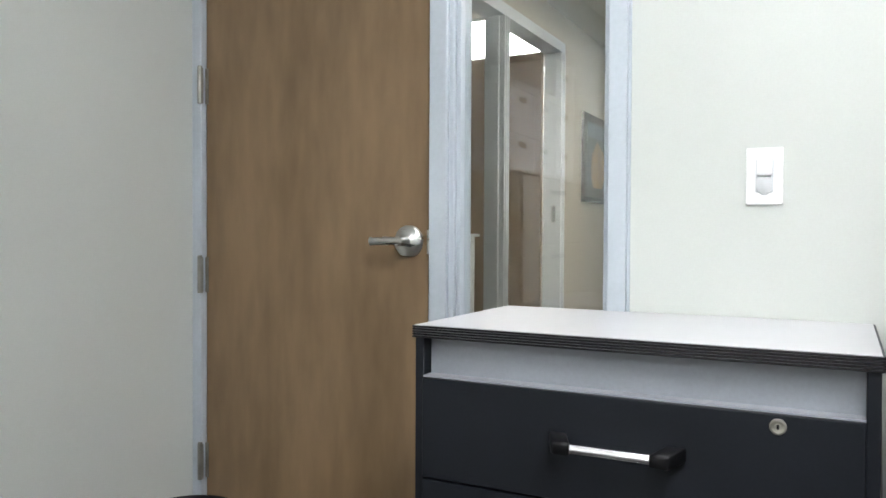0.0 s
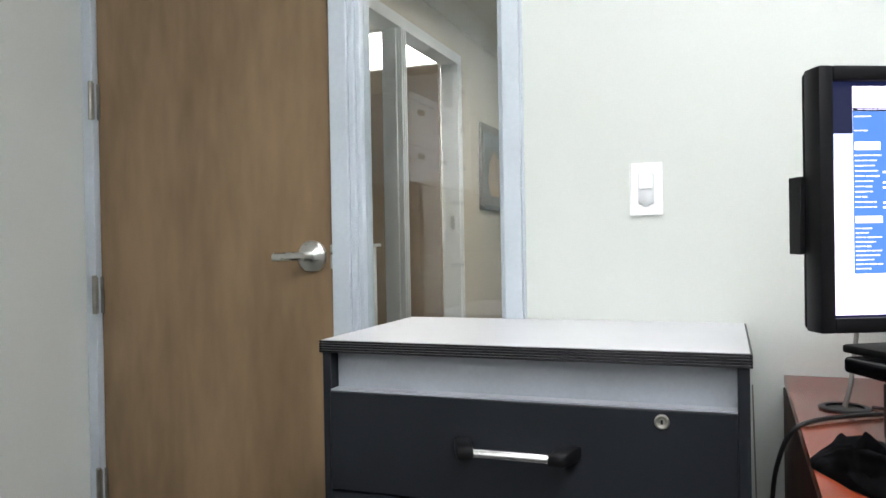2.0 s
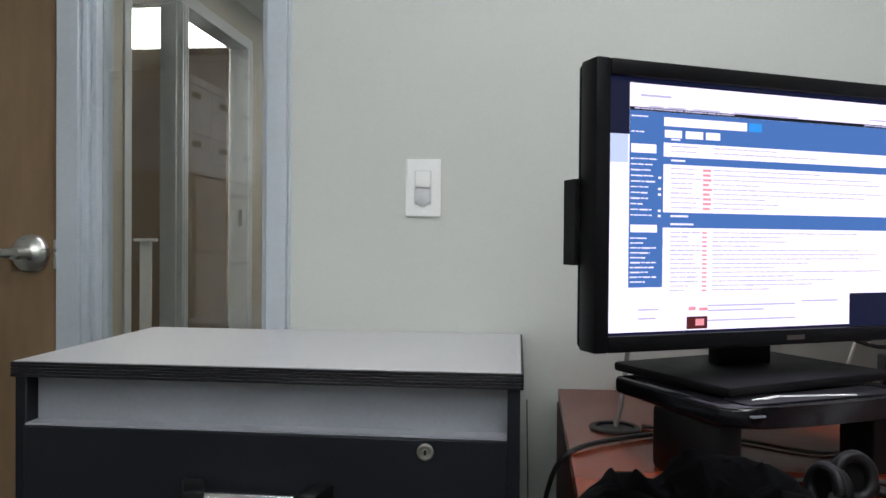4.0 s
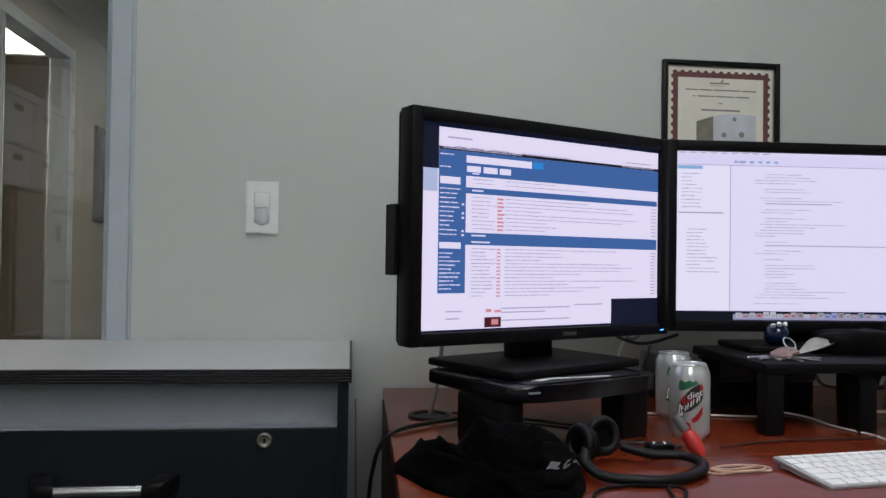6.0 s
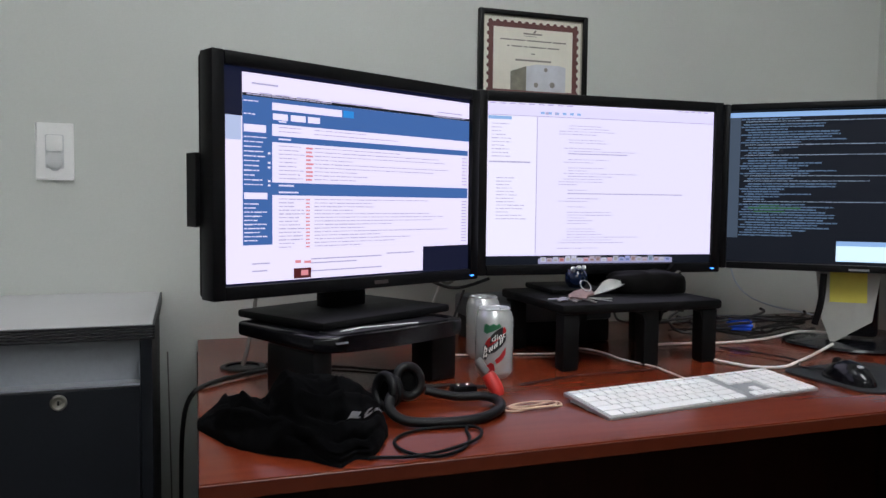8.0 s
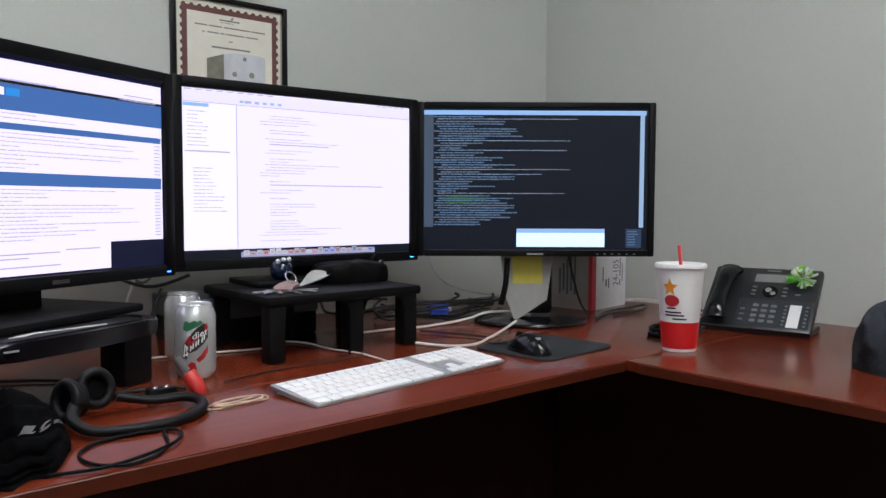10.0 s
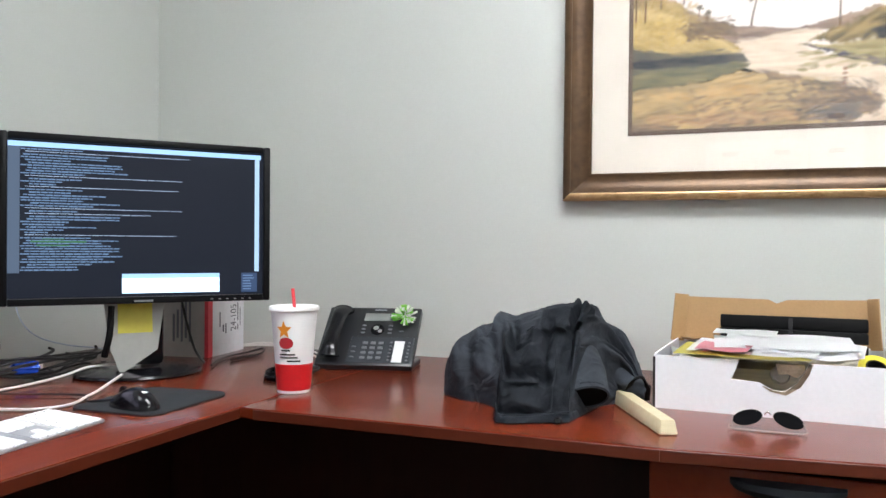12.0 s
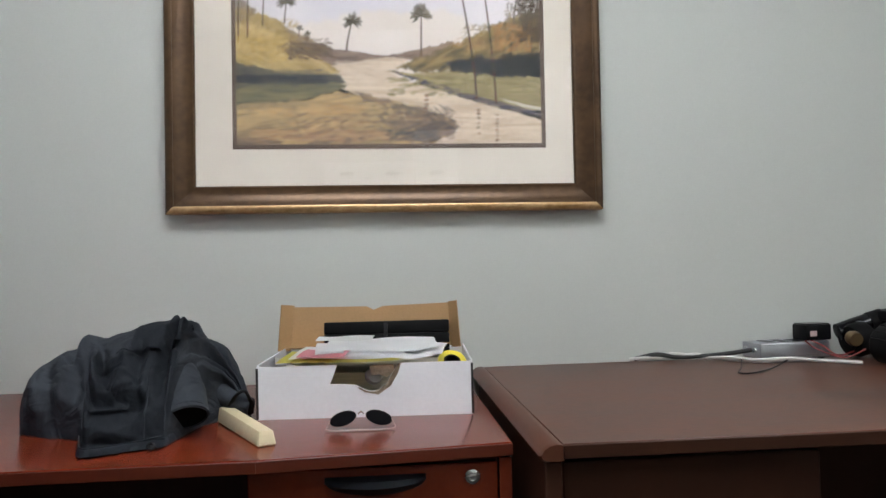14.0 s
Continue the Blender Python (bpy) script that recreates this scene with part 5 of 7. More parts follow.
cord([(1.07, 1.046, 0.752), (1.095, 1.11, 0.744), (1.100, 1.18, 0.743), (1.080, 1.255, 0.743), (1.077, 1.335, 0.743), (1.045, 1.385, 0.743), (0.985, 1.345, 0.743), (0.895, 1.362, 0.743), (0.82, 1.375, 0.743), (0.74, 1.40, 0.743)], 0.0019, M_CORDW, "thin white keyboard cable under the riser")
cord([(0.80, 1.12, 0.744), (0.86, 1.14, 0.743), (0.95, 1.16, 0.743), (1.05, 1.16, 0.743), (1.12, 1.18, 0.743)], 0.0016, M_CORDB, "thin black wire lying on the desk")
cord([(1.22, 1.37, 0.744), (1.30, 1.365, 0.744), (1.38, 1.35, 0.744), (1.47, 1.352, 0.745), (1.53, 1.345, 0.752), (1.57, 1.325, 0.764), (1.63, 1.285, 0.766), (1.69, 1.262, 0.766), (1.735, 1.275, 0.766)], 0.0028, M_CORDW, "white cable looping across the desk")
cord([(1.24, 1.23, 0.744), (1.255, 1.17, 0.744), (1.28, 1.125, 0.744), (1.33, 1.11, 0.744), (1.39, 1.135, 0.746), (1.46, 1.17, 0.748), (1.55, 1.21, 0.758)], 0.0028, M_CORDW, "white cable looping across the desk")
cord([(1.365, 1.045, 0.752), (1.36, 1.10, 0.745), (1.40, 1.16, 0.745), (1.34, 1.30, 0.746)], 0.0022, M_CORDB, "thin black mouse cable on the desk")
crng = random.Random(11)
for k in range(12):
    cx, cy, a0 = 1.55 + crng.uniform(-0.10, 0.10), 1.48 + crng.uniform(-0.08, 0.06), crng.uniform(0.2, 3.0)
    rx, ry, z0 = crng.uniform(0.14, 0.24), crng.uniform(0.05, 0.12), 0.745 + 0.0034 * k
    turn = crng.uniform(-0.5, 0.3)
    pts = []
    for s in range(9):
        a = a0 + s * crng.uniform(0.42, 0.58)
        x, y = rx * math.cos(a), ry * math.sin(a)
        pts.append((cx + x * math.cos(turn) - y * math.sin(turn), cy + x * math.sin(turn) + y * math.cos(turn), z0 + 0.016 * math.sin(0.9 * s + k) ** 2))
    cord(pts, crng.choice((0.0022, 0.003, 0.0034)), M_CORDB, "tangled black computer cable")
cord([(1.668, 1.69, 0.96), (1.662, 1.665, 0.88), (1.663, 1.64, 0.836), (1.674, 1.60, 0.805), (1.722, 1.56, 0.783), (1.77, 1.50, 0.772), (1.83, 1.46, 0.750)], 0.0018, shader("pale_blue_cord", (0.45, 0.52, 0.62), 0.4), "pale blue network cable")
plug = thing("cable_plug", "blue video cable plug among the cords", "plug", pose(1.465, 1.385, 0.775, 0, 0, -30))
M_BLUEP = shader("blue_plastic", (0.02, 0.09, 0.62), 0.25)
part("shell", bm_box(-0.026, -0.019, -0.012, 0.020, 0.019, 0.012, 0.004), M_BLUEP, plug)
for s in (-1, 1):
    part("thumb_screw", moved(bm_lathe([(0, 0), (0.0035, 0), (0.0035, 0.05), (0, 0.05)], 10), pose(-0.028, s * 0.018, 0, 0, 90)), M_BLUEP, plug)
part("connector", bm_box(0.018, -0.011, -0.005, 0.028, 0.011, 0.005), M_STEEL, plug)

# mouse on its pad
solid("mouse_pad", bm_slab(rounded(0.225, 0.19, 0.03), 0, 0.0035, 0.001), shader("black_cloth_pad", (0.016, 0.018, 0.021), 0.7, vary=0.12, scale=30, fine=900, bump=0.2), "black cloth mouse pad with rounded corners", "mouse pad", at=pose(1.425, 1.01, DESK + 0.0004, 0, 0, 4))
mouse = thing("mouse", "gloss black computer mouse on the pad", "mouse", pose(1.358, 0.988, DESK + 0.004, 0, 0, -8))
mb = bmesh.new()
bmesh.ops.create_uvsphere(mb, u_segments=32, v_segments=20, radius=1)
for v in mb.verts:
    x, y, z = v.co
    v.co = Vector((0.031 * x * (1 - 0.12 * math.cos(y * 2)), 0.056 * y, max(0.0, 0.036 * z * (1 - 0.22 * y * y + 0.12 * -y)) if z > 0 else 0.0))
part("body", mb, M_GLOSSB, mouse)
part("wheel", moved(bm_lathe([(0, -0.003), (0.009, -0.003), (0.010, 0), (0.009, 0.003), (0, 0.003)], 20), pose(0, 0.030, 0.025, 0, 90)), M_BLACKM, mouse)
part("badge", moved(bm_slab(rounded(0.010, 0.008, 0.002), 0, 0.0012), pose(-0.003, -0.030, 0.0292, 18)), shader("pale_logo", (0.6, 0.6, 0.6), 0.4), mouse, "pale printed mark")

# ---- back corner ----
plate = thing("paper_sheet", "grey sheet with a yellow sticky note on the stand", "paper", pose(1.607, 1.232, 0.742, -7, 0, -36))
part("sheet", moved(bm_slab([(-0.060, 0.17), (-0.050, 0.07), (-0.028, 0.008), (0.050, 0.058), (0.068, 0.17)], 0, 0.0012), pose(0, 0, 0, 90)), shader("silver_sheet", (0.30, 0.30, 0.28), 0.4, vary=0.06, scale=12), plate)
# the note's yellow is darkened for the shade it hangs in
part("sticky_note", moved(bm_slab([(-0.032, 0.097), (0.040, 0.097), (0.040, 0.172), (-0.032, 0.172)], 0, 0.0008), pose(0, -0.0018, 0, 90)), shader("yellow_paper_shaded", (0.52, 0.46, 0.06), 0.6), plate, "yellow sticky note")
cord([(1.57, 1.26, 0.90), (1.565, 1.26, 0.84), (1.56, 1.27, 0.79)], 0.007, M_BLACKM, "black cable with a thick plug behind the stand")
cord([(1.74, 1.22, 0.91), (1.77, 1.23, 0.85), (1.79, 1.22, 0.78), (1.80, 1.20, 0.75)], 0.003, M_CORDB, "black cable hanging behind the stand")
cord([(1.80, 1.18, 0.745), (1.92, 1.24, 0.744), (2.04, 1.25, 0.744), (2.08, 1.23, 0.75), (2.02, 1.20, 0.744), (1.9, 1.2, 0.744)], 0.003, M_CORDB, "black cable in front of the carton")
cord([(2.10, 1.36, 0.744), (2.13, 1.27, 0.758), (2.10, 1.14, 0.756), (2.06, 1.06, 0.744), (2.0, 1.0, 0.744)], 0.0026, M_CORDW, "white phone cable across the desk")
cord([(2.11, 1.37, 0.744), (2.15, 1.27, 0.75), (2.13, 1.14, 0.75), (2.08, 1.05, 0.744), (2.02, 0.99, 0.744)], 0.0026, M_CORDW, "white phone cable across the desk")
carton = thing("software_carton", "white and grey software carton with a red edge stripe", "box", pose(1.925, 1.293, DESK, 0, 0, 8))
part("front_panel", bm_box(0.0, 0.0, 0.0, 0.185, 0.010, 0.24), shader("white_carton", (0.76, 0.76, 0.79), 0.4), carton)
part("body", bm_box(0.0, 0.0102, 0.0, 0.185, 0.20, 0.24), shader("grey_carton", (0.30, 0.285, 0.27), 0.45), carton, "grey carton side")
part("red_stripe", bm_box(-0.001, -0.0012, 0.0, 0.020, 0.0098, 0.2402), shader("red_print", (0.55, 0.03, 0.05), 0.4), carton, "red printed stripe")
M_GREYINK = shader("grey_ink", (0.10, 0.10, 0.12), 0.5)
for u, w, z0, z1 in ((0.056, 0.004, 0.075, 0.115), (0.072, 0.006, 0.060, 0.080), (0.086, 0.005, 0.055, 0.082), (0.150, 0.004, 0.060, 0.075), (0.150, 0.004, 0.085, 0.135), (0.163, 0.003, 0.070, 0.120)):
    part("print_bar", bm_box(u, -0.0008, z0, u + w, -0.0001, z1), M_GREYINK, carton, "unreadable printed bar")
digits = lettering("24-105")
for v in digits.verts:
    v.co = Vector((0.142 - 0.044 * v.co.y, -0.0009, 0.058 + 0.0265 * v.co.x))
part("number_print", digits, M_GREYINK, carton, "dark printed numbers", smooth=None)
for k in range(5):
    part("side_print", bm_box(-0.0012, 0.05 + 0.012 * k, 0.04 + 0.01 * (k % 2), -0.0002, 0.056 + 0.012 * k, 0.16 - 0.012 * k), M_GREYINK, carton, "faint side print")
# ---- the return: cup, phone, jacket, carton, sunglasses ----
M_CUPW = shader("white_cup_card", (0.80, 0.80, 0.80), 0.4, vary=0.02, scale=20, fine=300, bump=0.02)
M_CUPR = shader("red_cup_print", (0.62, 0.015, 0.02), 0.35, vary=0.04, scale=20, fine=200, bump=0.0)
cup = thing("paper_cup", "tall white and red paper drink cup with lid and straw", "cup", pose(1.619, 0.829, DESK))
R0, TAP = 0.0325, 0.0135 / 0.165
part("cup", bm_lathe([(0, 0.004), (R0 - 0.002, 0.004), (R0 - 0.001, 0.0), (R0, 0.001), (R0 + TAP * 0.165, 0.165), (R0 + TAP * 0.165 - 0.001, 0.166), (0, 0.166)], 48), M_CUPW, cup)
part("red_band", bm_lathe([(R0 + TAP * 0.006, 0.006), (R0 + TAP * 0.006 + 0.0004, 0.006), (R0 + TAP * 0.058 + 0.0004, 0.058), (R0 + TAP * 0.058, 0.058)], 48), M_CUPR, cup, "solid red printed band")
part("lid", bm_lathe([(0, 0.166), (0.040, 0.1655), (0.044, 0.170), (0.0475, 0.1715), (0.0495, 0.169), (0.0495, 0.163), (0.0475, 0.161), (0.0465, 0.163)], 48), M_WHITEP, cup, "white plastic lid")
part("straw", bm_tube([(0.002, 0.0, 0.160), (0.0, 0.004, 0.206)], 0.0036, 12), shader("red_straw", (0.72, 0.06, 0.07), 0.35), cup, "red plastic straw")
star = [(-174 + (13.5 if k % 2 == 0 else 6.2) * 1.6 * math.sin(radians(36 * k)), 0.1265 + (0.0185 if k % 2 == 0 else 0.0085) * math.cos(radians(36 * k))) for k in range(10)]
on_round("orange_star", [star], R0, shader("orange_ink", (0.75, 0.28, 0.02), 0.4), cup, 0.0006, "orange printed star shape", TAP)
on_round("red_oval", [[(-170 + 21 * math.cos(radians(20 * k)), 0.1005 + 0.0115 * math.sin(radians(20 * k))) for k in range(18)]], R0, shader("dark_red_ink", (0.42, 0.02, 0.03), 0.4), cup, 0.0005, "dark red printed oval", TAP)
for a0, a1, z in ((-184, -158, 0.0845), (-190, -144, 0.0765), (-190, -136, 0.0705), (-168, -128, 0.0635)):
    on_round("print_bar", [[(a0, z), (a1, z), (a1, z + 0.0032), (a0, z + 0.0032)]], R0, M_CBLACK, cup, 0.0006, "unreadable black print", TAP)

puck = thing("phone_cradle", "small black oval cradle on the desk", "gadget", pose(1.742, 0.955, DESK, 0, 0, -60))
part("base", bm_slab(rounded(0.050, 0.095, 0.024), 0, 0.012, 0.004), M_GLOSSB, puck)
part("rim", moved(bm_tube([(0.020 * math.cos(2 * math.pi * k / 16), 0.042 * math.sin(2 * math.pi * k / 16), 0.014) for k in range(17)], 0.0045, 8), pose(0, 0, 0)), M_BLACKM, puck)

M_PHONE = shader("dark_phone_plastic", (0.012, 0.013, 0.015), 0.4, vary=0.1, scale=30, fine=500, bump=0.08)
M_PHONEG = shader("grey_phone_panel", (0.020, 0.024, 0.031), 0.42, vary=0.08, scale=30, fine=500, bump=0.06)
# local axes: x to the right along the front, y up the slope
ph = thing("desk_phone", "dark grey office desk phone with a green bow", "phone", pose(1.938, 0.716, DESK, 0, 0, -76))
TILT = pose(0, 0, 0.012, 41, 0, 0)
part("base", moved(bm_slab([(-0.235, 0.0), (0.0, 0.0), (0.0, 0.12), (-0.235, 0.12)], 0, 0.014, 0.004), pose(0, 0, 0)), M_PHONE, ph)
part("face", moved(bm_box(-0.236, -0.004, -0.018, 0.001, 0.188, 0.004, 0.005), TILT), M_PHONE, ph)
part("foot_stand", moved(bm_box(-0.20, 0.0, 0.0, -0.03, 0.012, 0.11, 0.003), pose(0, 0.128, 0, 0)), M_PHONE, ph)
part("lower_panel", moved(bm_box(-0.160, 0.004, 0.0035, -0.004, 0.086, 0.0055, 0.001, 1), TILT), M_PHONEG, ph, "grey key panel")
hs = bm_tube([(-0.200, 0.010, 0.018), (-0.200, 0.035, 0.030), (-0.199, 0.090, 0.030), (-0.197, 0.140, 0.027), (-0.196, 0.166, 0.014)], 0.025, 14, flat=0.5, taper=lambda u: 1.12 - 0.42 * math.sin(math.pi * u) ** 0.7)
part("handset", moved(hs, TILT), M_GLOSSB, ph, "black phone receiver")
part("display", moved(bm_box(-0.140, 0.140, 0.0035, -0.062, 0.166, 0.0055, 0.001, 1), TILT), shader("lcd_grey", (0.20, 0.21, 0.20), 0.25), ph, "grey lcd display")
part("badge", moved(bm_box(-0.118, 0.176, 0.0042, -0.088, 0.179, 0.0048), TILT), M_PANELG, ph)
part("index_card", moved(bm_box(-0.050, 0.006, 0.0058, -0.026, 0.072, 0.0066), TILT), M_WHITEP, ph, "white index card")
km = mesh_of("dial_key", bm_slab(rounded(0.0125, 0.0085, 0.002, 2), 0, 0.0025, 0.0006, seg=1), shader("key_plastic", (0.17, 0.18, 0.19), 0.35), 40)


def phone_key(x, y, sx=1.0, sy=1.0, name="dial_key"):
    ob = new(name, km)
    ob.parent = ph
    ob.matrix_local = TILT @ pose(x, y, 0.0055) @ Matrix.Diagonal((sx, sy, 1, 1))


for r in range(4):
    for c in range(3):
        phone_key(-0.122 + 0.0195 * c, 0.018 + 0.0155 * r)
for r in range(3):
    phone_key(-0.148, 0.020 + 0.016 * r, 0.8, 0.5, "side_key")
    phone_key(-0.135, 0.098 + 0.012 * r, 0.8, 0.5, "side_key")
    phone_key(-0.068, 0.098 + 0.012 * r, 0.8, 0.5, "side_key")
for r in range(6):
    phone_key(-0.058, 0.012 + 0.011 * r, 0.45, 0.5, "line_key")
    phone_key(-0.014, 0.012 + 0.011 * r, 0.45, 0.5, "line_key")
phone_key(-0.040, 0.104, 0.9, 0.4, "side_key")
part("navigation_pad", moved(bm_lathe([(0.0165, 0.004), (0.0165, 0.0062), (0.0125, 0.0066), (0.0125, 0.0052), (0, 0.0052)], 28), TILT @ pose(-0.100, 0.110, 0)), M_GLOSSB, ph)
part("navigation_key", moved(bm_lathe([(0.0075, 0.005), (0.0070, 0.0072), (0, 0.0076)], 20), TILT @ pose(-0.104, 0.114, 0)), M_CHROME, ph)
part("navigation_key", moved(bm_lathe([(0.0060, 0.005), (0.0055, 0.0072), (0, 0.0076)], 20), TILT @ pose(-0.093, 0.104, 0)), M_CHROME, ph)
bow = thing("gift_bow", "shiny lime green ribbon gift bow stuck on the phone", "bow", ph.matrix_world @ TILT @ pose(-0.037, 0.150, 0.006))
M_BOW = shader("lime_ribbon", (0.16, 0.62, 0.05), 0.16, vary=0.15, scale=60, fine=120, second=(0.50, 0.90, 0.25))
# near-white copy for every second loop: the ribbon's highlights as colour
M_BOW_GLINT = shader("lime_ribbon_highlight", (0.93, 1.0, 0.84), 0.14, vary=0.1, scale=60)
brng = random.Random(4)
for k in range(48):
    tier = 0 if k < 20 else (1 if k < 37 else 2)
    a, lean, ln = brng.uniform(0, 360), (12, 40, 68)[tier] + brng.uniform(-6, 6), (0.034, 0.029, 0.021)[tier]
    lp = bmesh.new()
    rows2 = []
    for s in range(9):
        t = s / 8
        u, h = ln * math.sin(math.pi * t) ** 0.8 if 0 < t < 1 else 0.0, 0.007 * (t - 0.5)
        rows2.append([lp.verts.new((u, -0.0021 * (0.35 + math.sin(math.pi * t)), h)), lp.verts.new((u, 0.0021 * (0.35 + math.sin(math.pi * t)), h))])
    for x, y in zip(rows2, rows2[1:]):
        lp.faces.new([x[0], y[0], y[1], x[1]])
    bmesh.ops.solidify(lp, geom=lp.faces, thickness=0.0004)
    part("ribbon_loop", moved(lp, pose(0, 0, 0.004 + 0.003 * tier, 0, -lean, 0)), M_BOW if k % 2 else M_BOW_GLINT, bow).matrix_local = pose(0, 0, 0, 0, 0, a)
cord([(1.86, 0.95, 0.75), (1.83, 0.97, 0.746), (1.80, 0.94, 0.75), (1.84, 0.91, 0.752), (1.80, 0.90, 0.747), (1.77, 0.93, 0.747)], 0.004, M_CORDB, "coiled black handset cord on the desk")

# jacket: u runs along the wall, v towards it
M_JACKET = shader("charcoal_twill", (0.041, 0.047, 0.057), 0.85, vary=0.18, scale=10, fine=700, bump=0.25, second=(0.021, 0.0242, 0.030), spec=0.15)
wrinkled(M_JACKET, 20, 0.75, 0.016, (1, 0.6, 1.3))
JK = pose(1.742, 0.345, DESK, 0, 0, -90)
jk = thing("jacket", "dark charcoal button-hem jacket dropped in a heap", "jacket", JK)
heap = Heap(
    [(-0.203, 0.030, 0.015, 0.045, 0.62), (-0.198, 0.070, -0.020, 0.070, 0.62), (-0.180, 0.102, -0.045, 0.085, 0.62), (-0.150, 0.124, -0.066, 0.095, 0.62), (-0.110, 0.143, -0.085, 0.10, 0.65), (-0.072, 0.155, -0.100, 0.10, 0.75), (-0.050, 0.160, -0.135, 0.10, 1.2), (-0.028, 0.165, -0.205, 0.105, 2.4), (-0.018, 0.167, -0.218, 0.105, 2.6), (0.03, 0.176, -0.203, 0.105, 2.4), (0.075, 0.182, -0.182, 0.10, 2.2), (0.090, 0.180, -0.172, 0.095, 2.2), (0.098, 0.166, -0.100, 0.095, 1.1), (0.113, 0.146, -0.020, 0.09, 0.7), (0.140, 0.121, 0.012, 0.085, 0.62), (0.158, 0.096, 0.018, 0.08, 0.62), (0.172, 0.056, 0.024, 0.07, 0.62), (0.182, 0.02, 0.032, 0.055, 0.62)],
    4, 0.0062,
    [(-0.115, 0.50, -0.070, 0.12, 0.010, -0.0232), (-0.15, 0.40, -0.125, 0.06, 0.012, -0.0174), (-0.088, 0.52, -0.095, 0.20, 0.010, 0.0174), (-0.175, 0.30, -0.155, 0.05, 0.010, 0.0116), (-0.13, 0.46, -0.10, 0.30, 0.006, -0.0130),
     (-0.075, 0.38, -0.045, 0.05, 0.008, -0.0203), (-0.060, 0.44, 0.00, 0.26, 0.009, -0.0174), (-0.055, 0.30, 0.050, 0.255, 0.008, 0.0145), (-0.050, 0.25, 0.055, 0.215, 0.007, -0.0145), (-0.03, 0.12, 0.065, 0.10, 0.008, -0.0087), (-0.04, 0.18, 0.04, 0.13, 0.008, 0.0087), (0.03, 0.36, 0.045, 0.20, 0.006, -0.0116), (0.0, 0.40, 0.02, 0.28, 0.006, 0.0087),
     (0.072, 0.56, 0.075, 0.24, 0.006, -0.0319), (0.088, 0.50, 0.155, 0.34, 0.009, -0.0232), (0.090, 0.36, 0.165, 0.26, 0.009, -0.0261), (0.085, 0.43, 0.150, 0.30, 0.009, 0.0174), (0.10, 0.20, 0.17, 0.16, 0.010, 0.0203), (0.11, 0.27, 0.165, 0.20, 0.007, -0.0174), (0.092, 0.26, 0.098, 0.06, 0.006, -0.0174)])
heap.build("jacket_body", M_JACKET, jk, 150, 110)
drape("front_panel", lambda a, b: heap.at(-0.052 + 0.138 * a + 0.006 * math.sin(5 * b), 0.37 - 0.315 * b, 0.001 + 0.006 * min(1, 3 * b) + 0.003 * math.sin(3.1 * a + 4 * b) * min(1, 2 * b)), (70, 70), M_JACKET, jk, 29, 0.0035, 0.003)
drape("hem_band", lambda a, b: heap.at(-0.040 + 0.130 * a, 0.092 - 0.100 * b, 0.0135 + 0.003 * b), (50, 8), M_JACKET, jk, 21, 0.0008, 0.004, "stitched hem band")
drape("front_placket", lambda a, b: heap.at(0.060 - 0.006 * (1 - b) + 0.027 * a, 0.300 - 0.215 * b, 0.0125), (10, 30), M_JACKET, jk, 21, 0.001, 0.003)
drape("pocket_flap", lambda a, b: heap.at(-0.030 + 0.062 * a, 0.250 - 0.030 * b - 0.012 * a, 0.011 + 0.005 * b), (24, 6), M_JACKET, jk, 26, 0.0008, 0.003)
drape("yoke_flap", lambda a, b: heap.at(0.012 + 0.052 * a + 0.006 * b, 0.47 - 0.115 * b - 0.02 * a, 0.008 + 0.010 * b), (16, 18), M_JACKET, jk, 33, 0.001, 0.003)
drape("collar", lambda a, b: heap.at(0.058 + 0.036 * a + 0.008 * b, 0.51 - 0.14 * b, 0.006 + 0.009 * b), (16, 22), M_JACKET, jk, 35, 0.0005, 0.003)
for u0, s0, u1, s1, lift in ((-0.038, 0.098, 0.088, 0.098, 0.0150), (0.0585, 0.29, 0.0605, 0.10, 0.0148), (0.0860, 0.29, 0.0875, 0.10, 0.0142), (-0.004, 0.36, 0.052, 0.335, 0.0125)):
    part("seam", bm_tube([heap.at(u0 + (u1 - u0) * k / 9, s0 + (s1 - s0) * k / 9, lift) for k in range(10)], 0.0011, 6), M_JACKET, jk)
far = bm_tube([(0.105, 0.040, 0.060), (0.135, 0.030, 0.048), (0.165, 0.020, 0.030), (0.188, 0.016, 0.022)], 0.034, 20, flat=0.75, taper=lambda t: 1.0 - 0.36 * t)
for v in far.verts:
    v.co += 0.005 * crumple(v.co, 47) * Vector((0.3, -0.5, 0.8))
    v.co.z = max(0.003, v.co.z)
part("far_sleeve", far, M_JACKET, jk, smooth=180)
sleeve = bm_tube([(0.055, -0.020, 0.095), (0.075, -0.060, 0.088), (0.094, -0.092, 0.060), (0.106, -0.118, 0.036)], 0.044, 22, flat=0.86, taper=lambda t: 1.0 - 0.16 * t)
for v in sleeve.verts:
    v.co += 0.004 * crumple(v.co, 41) * Vector((0.5, -0.5, 0.7))
    v.co.z = max(0.003, v.co.z)
part("sleeve", sleeve, M_JACKET, jk, smooth=180)
way = Vector((0.012, -0.026, -0.028)).normalized()
mouth = Matrix.Translation((0.1065, -0.1195, 0.036)) @ way.to_track_quat("Z", "Y").to_matrix().to_4x4()
part("sleeve_cuff", moved(bm_lathe([(0.0340, -0.012), (0.0375, -0.010), (0.0375, 0.003), (0.034, 0.005), (0.0325, 0.001)], 32, squash=0.86), mouth), M_JACKET, jk, "empty sleeve end")
